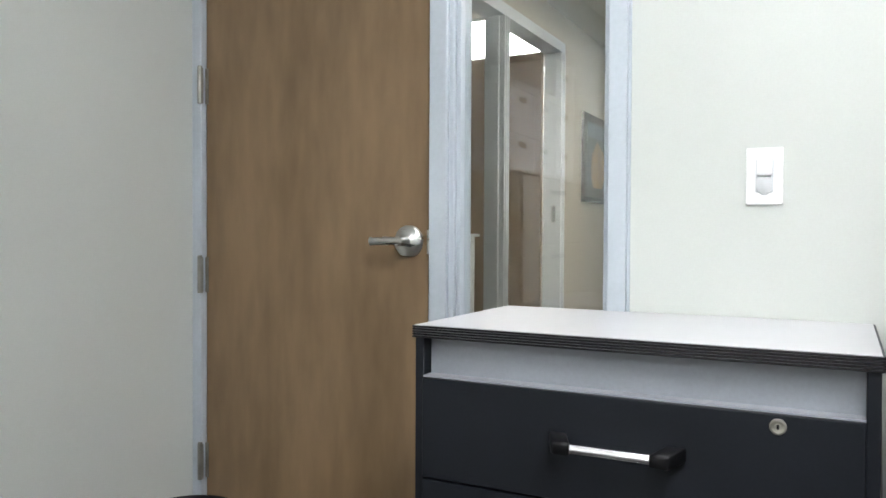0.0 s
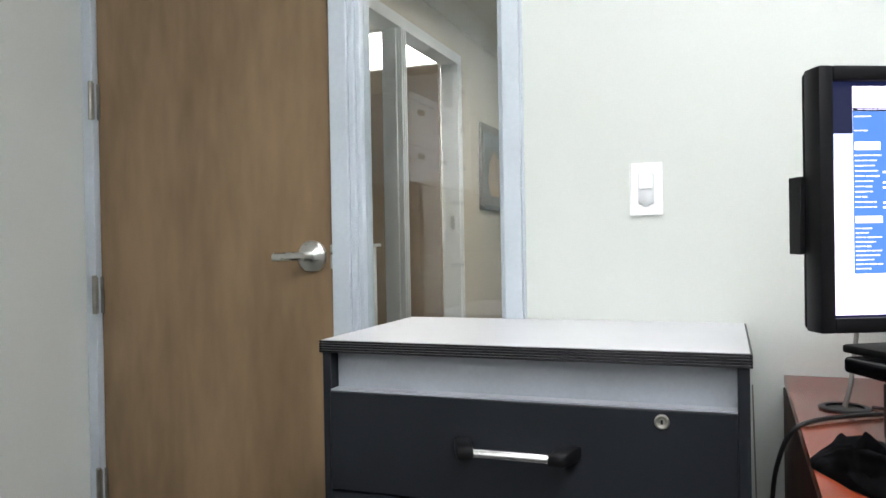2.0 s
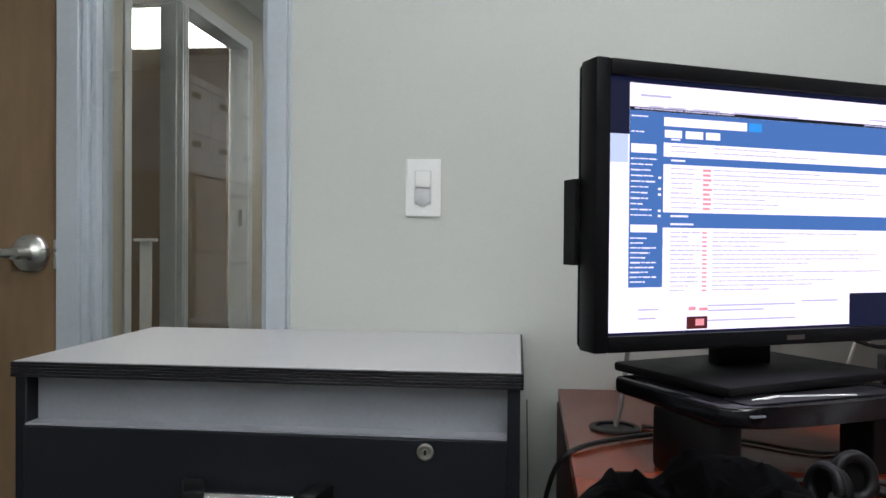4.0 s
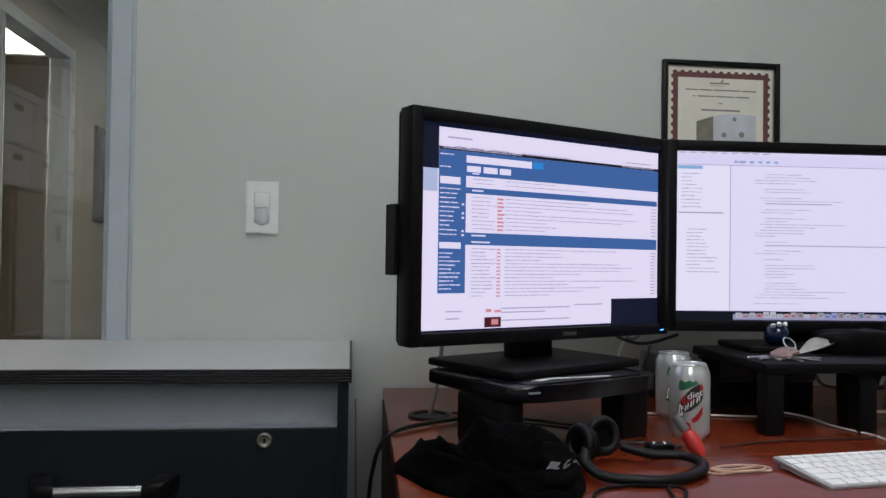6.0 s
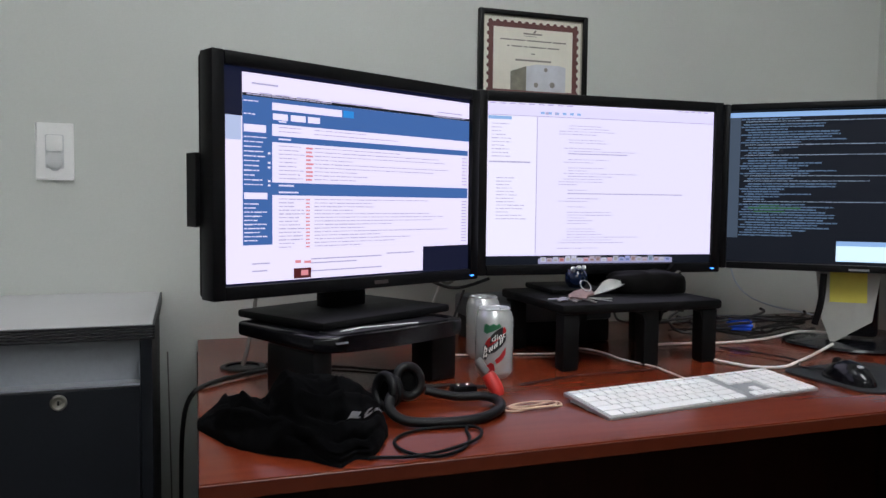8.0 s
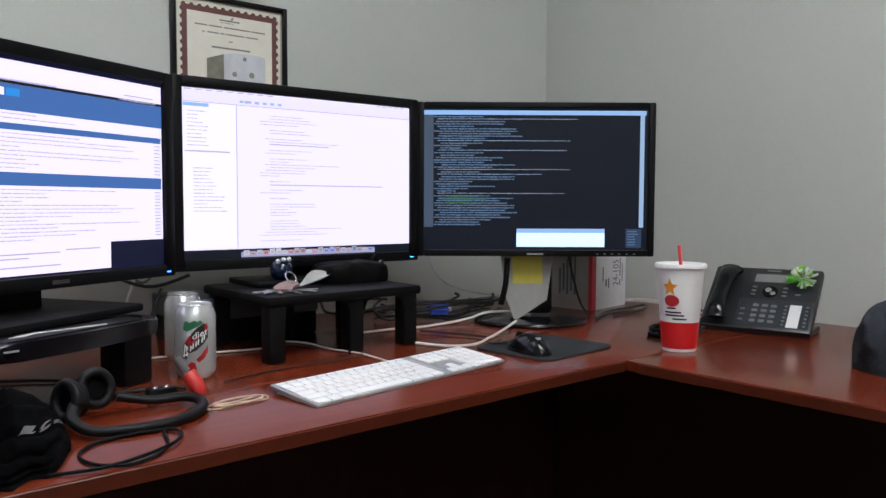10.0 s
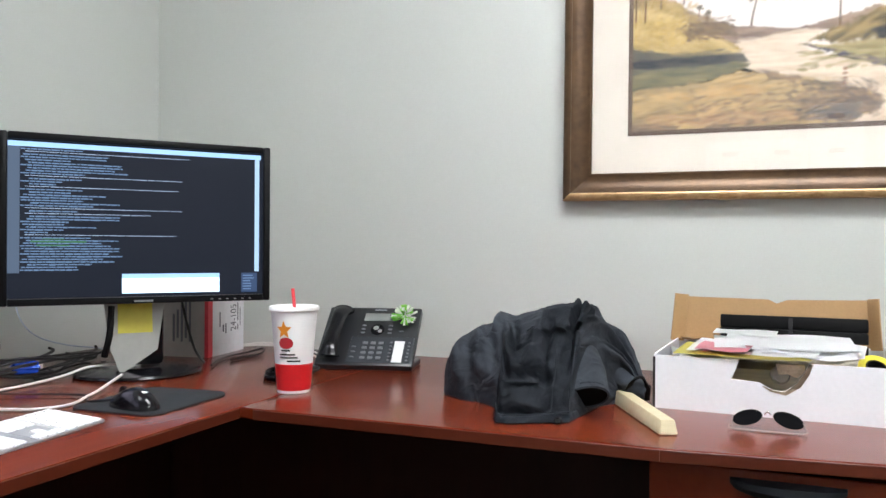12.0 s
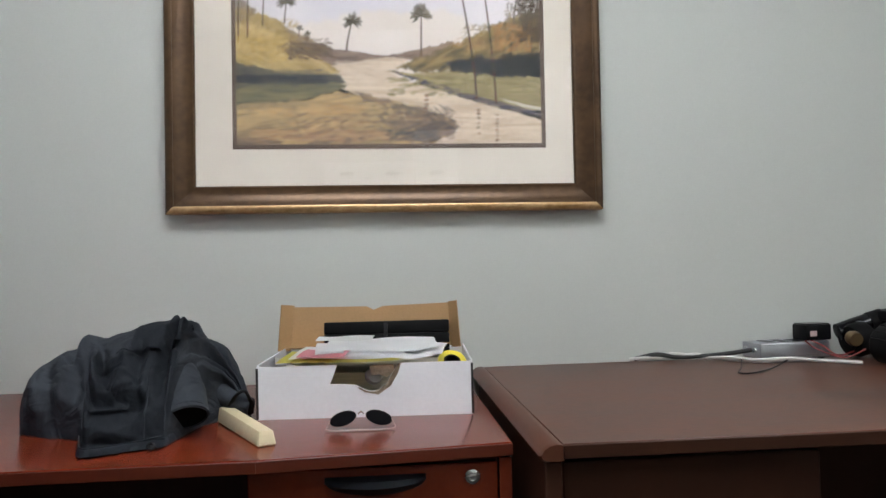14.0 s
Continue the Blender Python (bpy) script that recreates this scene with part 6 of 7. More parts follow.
# black disc over the closed tube end, in place of the sleeve's dark inside
part("sleeve_dark_disc", moved(bm_lathe([(0.033, 0.002), (0.02, 0.0012), (0, 0.001)], 32, squash=0.86), mouth), shader("sleeve_dark", (0.004, 0.004, 0.005), 0.9, spec=0.05), jk, "black disc for the dark inside the sleeve")
part("button", moved(bm_lathe([(0, 0.001), (0.003, 0.001), (0.0045, 0.003), (0.0065, 0.0025), (0.0068, 0)], 18), Matrix.Translation(heap.at(0.074, 0.050, 0.0205)) @ pose(0, 0, 0, 60)), M_BLACK, jk, "small dark button")
part("strap_loop", bm_tube([(0.155, 0.00, 0.03), (0.168, -0.01, 0.05), (0.182, -0.005, 0.055), (0.190, 0.0, 0.035), (0.188, 0.01, 0.012)], 0.006, 8, flat=0.5), M_BLACKM, jk)

# tan block
blk = bm_box(-0.225, -0.0150, 0.0, 0.165, 0.0150, 0.028, 0.002, 1)
for v in blk.verts:
    if v.co.z > 0.02:
        v.co.y *= 0.80
        if v.co.x > 0.12:
            v.co.z -= 0.005
            v.co.x -= 0.004
solid("wood_block", blk, shader("pale_yellow_wood", (0.60, 0.52, 0.34), 0.55, vary=0.06, scale=3, fine=40, stretch=(6, 0.6, 6), second=(0.50, 0.42, 0.26)), "long pale cream wooden block beside the jacket", "block", at=pose(1.686, 0.168, DESK, 0, 0, -154))

# mailer carton with papers
M_MAILW = shader("white_corrugated", (0.81, 0.815, 0.85), 0.5, vary=0.03, scale=8, fine=120, bump=0.05)
M_KRAFT = shader("kraft_board", (0.43, 0.26, 0.12), 0.7, vary=0.06, scale=8, fine=200, bump=0.15)
BXM = pose(1.738, -0.0515, DESK, 0, 0, -93)     # x along the front, y towards the wall
bx = thing("mailer_box", "open white mailer carton full of papers", "box", BXM)
W2, D2, H2, T2 = 0.196, 0.285, 0.096, 0.004
front = bmesh.new()
tear = [(-W2, 0), (W2, 0), (W2, H2), (0.060, H2), (0.053, 0.082), (0.041, 0.062), (0.022, 0.046), (0.004, 0.047), (-0.010, 0.054), (-0.018, 0.059), (-0.064, 0.061), (-0.060, 0.070), (-0.055, 0.082), (-0.050, H2), (-W2, H2)]
lo = [front.verts.new((x, 0, z)) for x, z in tear]
f0 = front.faces.new(lo)
ex = bmesh.ops.extrude_face_region(front, geom=[f0])
for v in [g for g in ex["geom"] if isinstance(g, bmesh.types.BMVert)]:
    v.co.y += T2
bmesh.ops.triangulate(front, faces=front.faces)
part("front_wall", front, M_MAILW, bx, "white front wall with a torn hole")
part("side_wall", bm_box(-W2, T2, 0, -W2 + T2, D2, H2 + 0.003, 0.001, 1), M_MAILW, bx)
part("side_wall", bm_box(W2 - T2, T2, 0, W2, D2, H2 + 0.003, 0.001, 1), M_MAILW, bx)
part("back_wall", bm_box(-W2, D2, 0, W2, D2 + T2, H2, 0.001, 1), M_MAILW, bx)
part("bottom", bm_box(-W2 + T2, T2, 0.0005, W2 - T2, D2, 0.004), M_KRAFT, bx)
for s in (-1, 1):
    part("corner_tape", bm_box(s * W2 - 0.003 if s > 0 else -W2 - 0.0012, -0.0012, 0.001, W2 + 0.0012 if s > 0 else -W2 + 0.003, 0.006, H2 - 0.003), M_CBLACK, bx, "dark corner edge")
ply = bmesh.new()
rim = [((0.060, 0.0955), (0.066, 0.0955)), ((0.053, 0.082), (0.060, 0.078)), ((0.041, 0.062), (0.047, 0.056)), ((0.022, 0.046), (0.024, 0.040)), ((0.004, 0.047), (0.000, 0.045)), ((-0.010, 0.054), (-0.014, 0.0535))]
edge = [[ply.verts.new((x, -0.0009, z)) for x, z in pair] for pair in rim]
for a, b in zip(edge, edge[1:]):
    ply.faces.new([a[0], b[0], b[1], a[1]])
bmesh.ops.solidify(ply, geom=ply.faces, thickness=0.0006)
M_TORN = shader("torn_card", (0.42, 0.34, 0.25), 0.8, vary=0.2, scale=60, fine=300, bump=0.3)
part("torn_ply", ply, M_TORN, bx, "torn brown inner card")
tf = moved(bm_slab([(-0.024, 0.0), (0.020, 0.002), (0.022, -0.010), (0.008, -0.022), (-0.006, -0.016), (-0.020, -0.018)], 0, 0.002), pose(0.032, 0.006, 0.092, 96))
part("torn_flap", tf, M_TORN, bx, "torn brown card flap")
lid = bmesh.new()
lw = [(-W2 + 0.014, 0.0), (W2 - 0.026, 0.0), (W2 - 0.026, 0.098), (0.02, 0.094), (0.0, 0.086), (-0.015, 0.094), (-W2 + 0.014, 0.096)]
l0 = [lid.verts.new((x, 0, z)) for x, z in lw]
lf0 = lid.faces.new(l0)
ex = bmesh.ops.extrude_face_region(lid, geom=[lf0])
for v in [g for g in ex["geom"] if isinstance(g, bmesh.types.BMVert)]:
    v.co.y += 0.004
bmesh.ops.triangulate(lid, faces=lid.faces)
part("lid", moved(lid, pose(0, D2 + 0.002, H2 - 0.004, -6)), M_KRAFT, bx, "raised kraft brown lid")
for s in (-1, 1):
    x0 = -W2 + 0.014 if s < 0 else W2 - 0.026
    part("lid_ear", moved(bm_box(-0.0015, -0.032, 0, 0.0015, 0.0, 0.10, 0.0005, 1), pose(x0, D2 + 0.002, H2 - 0.004, -6, 0, s * (52 if s < 0 else 34))), M_KRAFT, bx)
part("inner_flap", moved(bm_box(-W2 + 0.012, -0.04, 0, W2 - 0.03, 0, 0.003), pose(0, D2, H2 + 0.002, -8)), M_KRAFT, bx)


def sheet(name, w, d, x, y, z, yaw, tilt, colour, label, curl=0.004, thick=0.0006, category="paper"):
    bm = bmesh.new()
    g = [[bm.verts.new((w * (i / 10 - 0.5), d * (j / 8 - 0.5), curl * math.sin(i * 0.7 + j * 0.4) + 2 * curl * (i / 10 - 0.5) ** 2)) for j in range(9)] for i in range(11)]
    for a, b in zip(g, g[1:]):
        for j in range(8):
            bm.faces.new([a[j], b[j], b[j + 1], a[j + 1]])
    bmesh.ops.solidify(bm, geom=bm.faces, thickness=thick)
    return solid(name, bm, shader(name + "_stock", colour, 0.6, vary=0.03, scale=10, fine=200, bump=0.02), label, category, at=BXM @ pose(x, y, z, tilt, 0, yaw), smooth=60)


solid("paper_block", bm_box(-0.15, -0.10, 0, 0.15, 0.12, 0.070, 0.004), shader("mixed_papers", (0.55, 0.50, 0.40), 0.7, vary=0.12, scale=4, fine=300, stretch=(1, 1, 30), bump=0.3), "stack of papers filling the carton", "paper", at=BXM @ pose(0.0, 0.155, 0.0042))
sheet("yellow_folder", 0.225, 0.17, -0.048, 0.080, 0.1025, -1, 1, (0.66, 0.58, 0.12), "yellow paper pad on top of the carton", 0.001, 0.007, "pad")
sheet("white_letter", 0.215, 0.17, -0.030, 0.092, 0.1085, -3, 2, (0.91, 0.91, 0.92), "white letter sheet on the pile", 0.0015)
sheet("pink_slip", 0.090, 0.10, -0.078, 0.056, 0.1115, -4, 2.5, (0.78, 0.32, 0.38), "pink paper slip among the papers", 0.0015)
sheet("white_envelope", 0.205, 0.14, 0.000, 0.112, 0.1150, 6, 3.5, (0.92, 0.92, 0.93), "white envelope lying on the pad", 0.002)
sheet("white_letter", 0.175, 0.17, 0.062, 0.098, 0.1090, -5, 2.5, (0.90, 0.90, 0.93), "white letter sheet curling on the pile", 0.004)
sheet("white_letter", 0.215, 0.15, 0.025, 0.122, 0.1190, 2, 3.5, (0.91, 0.91, 0.92), "white letter sheet on the pile", 0.002)
sheet("grey_card", 0.115, 0.06, -0.052, 0.180, 0.1270, -1, 4, (0.82, 0.82, 0.82), "pale card on top of the pile", 0.001, 0.002, "card")
sheet("clear_bag", 0.10, 0.16, -0.135, 0.12, 0.090, 12, 0, (0.60, 0.61, 0.64), "crumpled translucent bag in the carton corner", 0.008, 0.001, "bag")
tape = thing("tape_roll", "roll of yellow tape in the carton", "tape", BXM @ pose(0.160, 0.060, 0.082, 40, 0, 12))
part("roll", bm_lathe([(0.016, -0.012), (0.027, -0.012), (0.027, 0.012), (0.016, 0.012), (0.016, -0.012)], 36), shader("yellow_tape", (0.70, 0.58, 0.05), 0.35), tape)
part("core", bm_lathe([(0.0135, -0.0122), (0.016, -0.0122), (0.016, 0.0122), (0.0135, 0.0122), (0.0135, -0.0122)], 30), M_BLACKM, tape)
pc = thing("black_case", "long matt black case standing in the carton", "case", BXM @ pose(0.029, 0.262, 0.082, -8))
part("lower_shell", bm_box(-0.135, -0.012, 0, 0.135, 0.012, 0.045, 0.003), M_BLACKM, pc)
part("upper_shell", bm_box(-0.135, -0.0125, 0.0455, 0.135, 0.0125, 0.072, 0.003), M_BLACKM, pc)
part("latch", bm_box(-0.006, -0.0145, 0.030, 0.002, -0.0125, 0.068), M_CBLACK, pc)
solid("cable_reel", moved(bm_lathe([(0, 0.008), (0.012, 0.008), (0.016, 0.004), (0.016, -0.004), (0.012, -0.008), (0, -0.008)], 24), pose(0, 0, 0, 80, 0, 20)), shader("grey_metal_reel", (0.30, 0.27, 0.25), 0.4, metal=0.5), "small grey reel showing through the torn hole", "reel", at=BXM @ pose(0.014, 0.028, 0.070))

# sunglasses
M_LENS = shader("dark_lens", (0.004, 0.004, 0.005), 0.3, spec=0.08, vary=0.05, bump=0.0)
sg = thing("sunglasses", "dark-lensed sunglasses with thin metal frame", "sunglasses", pose(1.640, -0.046, DESK, 0, 0, -91) @ Matrix.Diagonal((0.86, 0.90, 1.0, 1)))
for s in (-1, 1):
    o = [(s * (0.0345 + 0.0265 * math.cos(radians(a)) * (1.0 if math.cos(radians(a)) * s * s > 0 else 0.95)), 0.019 + 0.0128 * math.sin(radians(a)) - 0.005 * math.cos(radians(a))) for a in range(0, 360, 12)]
    lens = part("lens", moved(bm_slab(o if s > 0 else o[::-1], -0.0008, 0.0008, 0.0003, seg=1), pose(0, -0.012, 0.001, 62, 0, 0)), M_LENS, sg, "dark tinted lens")
    rim = bm_tube([(x, y, 0) for x, y in o] + [(*o[0], 0)], 0.0007, 6)
    part("rim", moved(rim, pose(0, -0.012, 0.001, 62, 0, 0)), M_BRONZE, lens)
    part("temple", bm_tube([(s * 0.060, -0.006, 0.016), (s * 0.064, -0.010, 0.008), (s * 0.058, -0.020, 0.0018), (-s * 0.040, -0.024 + 0.003 * s, 0.002)], 0.0012, 6), shader("dull_frame_metal", (0.34, 0.32, 0.30), 0.5, metal=0.6), sg)
part("bridge", moved(bm_tube([(-0.006, 0.026, 0.001), (0, 0.030, 0.003), (0.006, 0.026, 0.001)], 0.0014, 6), pose(0, -0.012, 0.001, 62)), M_CHROME, sg)

# ---- certificate ----
ce = thing("certificate", "certificate with a maroon border in a black frame", "certificate", pose(1.0915, WALL_A - 0.0005, 1.391, 90))
CWI, CHE = 0.289, 0.226
cf = bmesh.new()
for s in (-1, 1):
    bm_box(min(s * CWI / 2, s * (CWI / 2 - 0.011)), -CHE / 2, 0, max(s * CWI / 2, s * (CWI / 2 - 0.011)), CHE / 2, 0.016, 0.002, bm=cf)
    bm_box(-CWI / 2 + 0.011, min(s * CHE / 2, s * (CHE / 2 - 0.011)), 0, CWI / 2 - 0.011, max(s * CHE / 2, s * (CHE / 2 - 0.011)), 0.0155, 0.002, bm=cf)
part("frame", cf, M_BLACK, ce)
part("silver_fillet", bm_box(-0.1335, -0.102, 0.0005, 0.1335, 0.102, 0.006), shader("dull_silver", (0.45, 0.42, 0.34), 0.35, metal=0.7), ce)
part("paper", bm_box(-0.129, -0.0975, 0.0055, 0.129, 0.0975, 0.0066), shader("cream_paper", (0.78, 0.75, 0.66), 0.45, vary=0.03, scale=12), ce)
M_MAROON = shader("maroon_ink", (0.15, 0.052, 0.048), 0.5)
bord = bmesh.new()
for s in (-1, 1):
    bm_box(s * 0.112 - 0.006, -0.086, 0.0066, s * 0.112 + 0.006, 0.086, 0.0070, bm=bord)
    bm_box(-0.106, s * 0.080 - 0.006, 0.0066, 0.106, s * 0.080 + 0.006, 0.0070, bm=bord)
part("border", bord, M_MAROON, ce, "maroon printed border")
for k in range(13):
    for s in (-1, 1):
        part("scallop", bm_lathe([(0, 0.0072), (0.0055, 0.0072), (0.0055, 0.0066)], 10, at=(-0.114 + 0.019 * k, s * 0.0855, 0)), M_MAROON, ce)
for k in range(9):
    for s in (-1, 1):
        part("scallop", bm_lathe([(0, 0.0072), (0.0055, 0.0072), (0.0055, 0.0066)], 10, at=(s * 0.1175, -0.076 + 0.019 * k, 0)), M_MAROON, ce)
M_INK = shader("faded_ink", (0.26, 0.24, 0.22), 0.6)
for x0, x1, z, h in ((-0.028, 0.022, 0.0600, 0.0035), (-0.026, 0.008, 0.0555, 0.0012), (-0.088, -0.058, 0.0440, 0.003), (-0.054, -0.022, 0.0440, 0.003), (-0.018, 0.048, 0.0440, 0.003), (0.052, 0.088, 0.0440, 0.003), (-0.070, -0.064, 0.0290, 0.003), (-0.058, -0.030, 0.0290, 0.003), (-0.026, -0.016, 0.0290, 0.003), (-0.012, 0.034, 0.0290, 0.003), (0.038, 0.070, 0.0290, 0.003), (-0.006, 0.004, 0.0130, 0.0025), (-0.048, 0.048, -0.004, 0.004)):
    part("print_bar", bm_box(x0, z, 0.0066, x1, z + h, 0.0069), M_INK, ce, "unreadable printed line")
part("logo_stroke", bm_slab([(-0.002, 0.0645), (0.004, 0.0645), (0.008, 0.0705), (0.003, 0.0705)], 0.0066, 0.0069), M_INK, ce)
part("cube_print", bm_slab([(-0.018, -0.075), (0.088, -0.075), (0.088, -0.014), (0.070, -0.010), (0.010, -0.010), (-0.018, -0.016)], 0.0066, 0.0071), shader("pale_blue_print", (0.60, 0.61, 0.66), 0.5, vary=0.06, scale=25), ce, "pale printed carton picture")
part("cube_print_side", bm_slab([(-0.060, -0.075), (-0.0185, -0.075), (-0.0185, -0.016), (-0.060, -0.030)], 0.0066, 0.0071), shader("grey_green_print", (0.24, 0.23, 0.18), 0.5, vary=0.12, scale=30), ce)
for x, z, r in ((0.034, -0.022, 0.005), (0.008, -0.060, 0.006), (0.052, -0.058, 0.007)):
    part("cube_mark", bm_lathe([(0, 0.0074), (r, 0.0074), (r, 0.0071)], 16, at=(x, z, 0)), M_INK, ce)

# ---- framed landscape ----
PY0, PY1, PZ0, PZ1 = 0.414, -0.630, 1.143, 2.02     # outer frame: along the wall, and up
pt = thing("framed_painting", "framed palm river landscape print with a cream mat", "painting", pose(WALL_B - 0.0008, 0, 0, 90, 0, -90) @ pose(0.108, 1.143, 0) @ pose(0, 0, 0, 0, 0, -0.45) @ pose(-0.108, -1.143, 0))   # local x = -y, local y = up, local z out from the wall
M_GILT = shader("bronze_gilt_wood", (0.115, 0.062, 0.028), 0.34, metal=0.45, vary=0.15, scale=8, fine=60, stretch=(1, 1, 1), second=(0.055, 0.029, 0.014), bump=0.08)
M_GILT_LIT = shader("gilt_lip_highlight", (0.62, 0.42, 0.22), 0.34, metal=0.55, vary=0.12, scale=20, fine=90, second=(0.34, 0.20, 0.08))
X0, X1 = -PY0, -PY1


def rail(name, a, b, side, prof, mtl):
    """A mitred rail from a to b; side points inwards; prof of (in, out)."""
    bm = bmesh.new()
    a, b, side = Vector((*a, 0)), Vector((*b, 0)), Vector((*side, 0))
    way = (b - a).normalized()
    ra = [bm.verts.new(a + (side + way) * i + Vector((0, 0, o))) for i, o in prof]
    rb2 = [bm.verts.new(b + (side - way) * i + Vector((0, 0, o))) for i, o in prof]
    for j in range(len(prof) - 1):
        bm.faces.new([ra[j], rb2[j], rb2[j + 1], ra[j + 1]])
    bm.faces.new(ra)
    bm.faces.new(rb2)
    bm.faces.new([ra[0], rb2[0], rb2[-1], ra[-1]])
    return part(name, bm, mtl, pt, smooth=50)


LIP = [(0.0, 0.0), (0.0, 0.030), (0.003, 0.033), (0.012, 0.034), (0.018, 0.031), (0.018, 0.0)]
SCOOP = [(0.0182, 0.0), (0.0182, 0.030), (0.026, 0.024), (0.042, 0.017), (0.056, 0.015), (0.062, 0.017), (0.066, 0.014), (0.066, 0.0)]
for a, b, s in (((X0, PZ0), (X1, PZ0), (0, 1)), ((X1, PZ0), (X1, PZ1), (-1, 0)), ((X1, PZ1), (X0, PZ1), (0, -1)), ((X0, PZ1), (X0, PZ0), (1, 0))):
    # the bottom lip's highlight is painted in with a brighter gilt
    rail("outer_lip", a, b, s, LIP, M_GILT_LIT if s == (0, 1) else M_GILT)
    rail("scoop_rail", a, b, s, SCOOP, M_GILT)
part("mat_board", bm_box(X0 + 0.060, PZ0 + 0.060, 0.002, X1 - 0.060, PZ1 - 0.060, 0.006), shader("cream_mat", (0.70, 0.635, 0.555), 0.6, vary=0.02, scale=10, fine=400, bump=0.05), pt, "cream mat board")
AX0, AX1, AZ0, AZ1 = -0.262, 0.496, 1.298, 1.87
part("inner_mat", bm_box(AX0, AZ0, 0.006, AX1, AZ1, 0.0068), shader("brown_mat", (0.11, 0.07, 0.052), 0.6), pt, "narrow brown inner mat")
OX, OZ, MM = AX0 + 0.010, AZ0 + 0.011, 0.001


PW, PH, CELL = 738, 550, 1.6                        # the print in millimetres, and its grain
GX, GZ = np.meshgrid(np.arange(0, PW + 0.1, CELL), np.arange(0, PH + 0.1, CELL))
canvas = np.zeros(GX.shape + (3,))


def paint(*rgb):
    """Pigment from an eight-bit tone."""
    c = np.array(rgb) / 255.0
    return np.where(c < 0.04045, c / 12.92, ((c + 0.055) / 1.055) ** 2.4)


def grainy(size_x, size_z, seed, slope=0.0):
    """Smooth random tone from 0 to 1, in blotches of the given size."""
    total, weight = np.zeros(GX.shape), 0.0
    for octave in range(3):
        r = np.random.RandomState(seed * 7 + octave)
        u, v = GX / size_x * 2**octave, (GZ + slope * GX) / size_z * 2**octave
        u, v = u - u.min(), v - v.min()
        table = r.rand(int(v.max()) + 2, int(u.max()) + 2)
        iu, iv = u.astype(int), v.astype(int)
        fu, fv = u - iu, v - iv
        fu, fv = fu * fu * (3 - 2 * fu), fv * fv * (3 - 2 * fv)
        low = table[iv, iu] * (1 - fu) + table[iv, iu + 1] * fu
        high = table[iv + 1, iu] * (1 - fu) + table[iv + 1, iu + 1] * fu
        total += (low * (1 - fv) + high * fv) * 0.55**octave
        weight += 0.55**octave
    return total / weight


def soften(mask, n):
    for _ in range(n):
        mask = (mask + np.roll(mask, 1, 0) + np.roll(mask, -1, 0) + np.roll(mask, 1, 1) + np.roll(mask, -1, 1)) / 5
    return mask


def wash(outlines, c1, c2, seed, jag=5.0, blotch=(46, 13), soft=1, slope=0.0, cover=1.0):
    """A brushed area: its outline is broken up and its tone runs between two pigments."""
    global canvas
    mask = np.zeros(GX.shape)
    x = GX + jag * 2.2 * (grainy(17, 13, seed + 50) - 0.5) + jag * (grainy(5, 5, seed + 60) - 0.5)
    z = GZ + jag * 2.2 * (grainy(15, 12, seed + 70) - 0.5) + jag * (grainy(5, 4, seed + 80) - 0.5)
    for outline in outlines:
        inside = np.zeros(GX.shape, bool)
        for (x0, z0), (x1, z1) in zip(outline, outline[1:] + outline[:1]):
            if z0 != z1:
                inside ^= ((z0 > z) != (z1 > z)) & (x < (x1 - x0) * (z - z0) / (z1 - z0) + x0)
        mask = np.maximum(mask, inside)
    mask = soften(mask, soft)[..., None] * cover
    tone = np.clip((grainy(*blotch, seed, slope) - 0.5) * 2.6 + 0.5, 0, 1)[..., None]
    canvas = canvas * (1 - mask) + mask * (paint(*c1) * (1 - tone) + paint(*c2) * tone)


def stroke(x, z, length, width, angle, colour, cover=0.7):
    """One soft brush mark."""
    q = length + width
    a0, a1 = max(0, int((x - q) / CELL)), int((x + q) / CELL) + 2
    b0, b1 = max(0, int((z - q) / CELL)), int((z + q) / CELL) + 2
    gx, gz = GX[b0:b1, a0:a1] - x, GZ[b0:b1, a0:a1] - z
    u, v = gx * math.cos(angle) + gz * math.sin(angle), gz * math.cos(angle) - gx * math.sin(angle)
    m = (np.clip(1.35 - (u / length) ** 2 - (v / width) ** 2, 0, 1) * cover)[..., None]
    canvas[b0:b1, a0:a1] = canvas[b0:b1, a0:a1] * (1 - m) + m * paint(*colour)


prng = random.Random(21)


def dabs(cx, cz, w, h, n, c1, c2, size, lean=0.0, spread=0.5, cover=0.36):
    for _ in range(n):
        t = prng.random()
        stroke(cx + w * prng.uniform(-1, 1), cz + h * prng.uniform(-1, 1), size * prng.uniform(0.7, 1.6), size * prng.uniform(0.25, 0.5), lean + prng.uniform(-spread, spread), tuple(a * (1 - t) + b * t for a, b in zip(c1, c2)), cover)


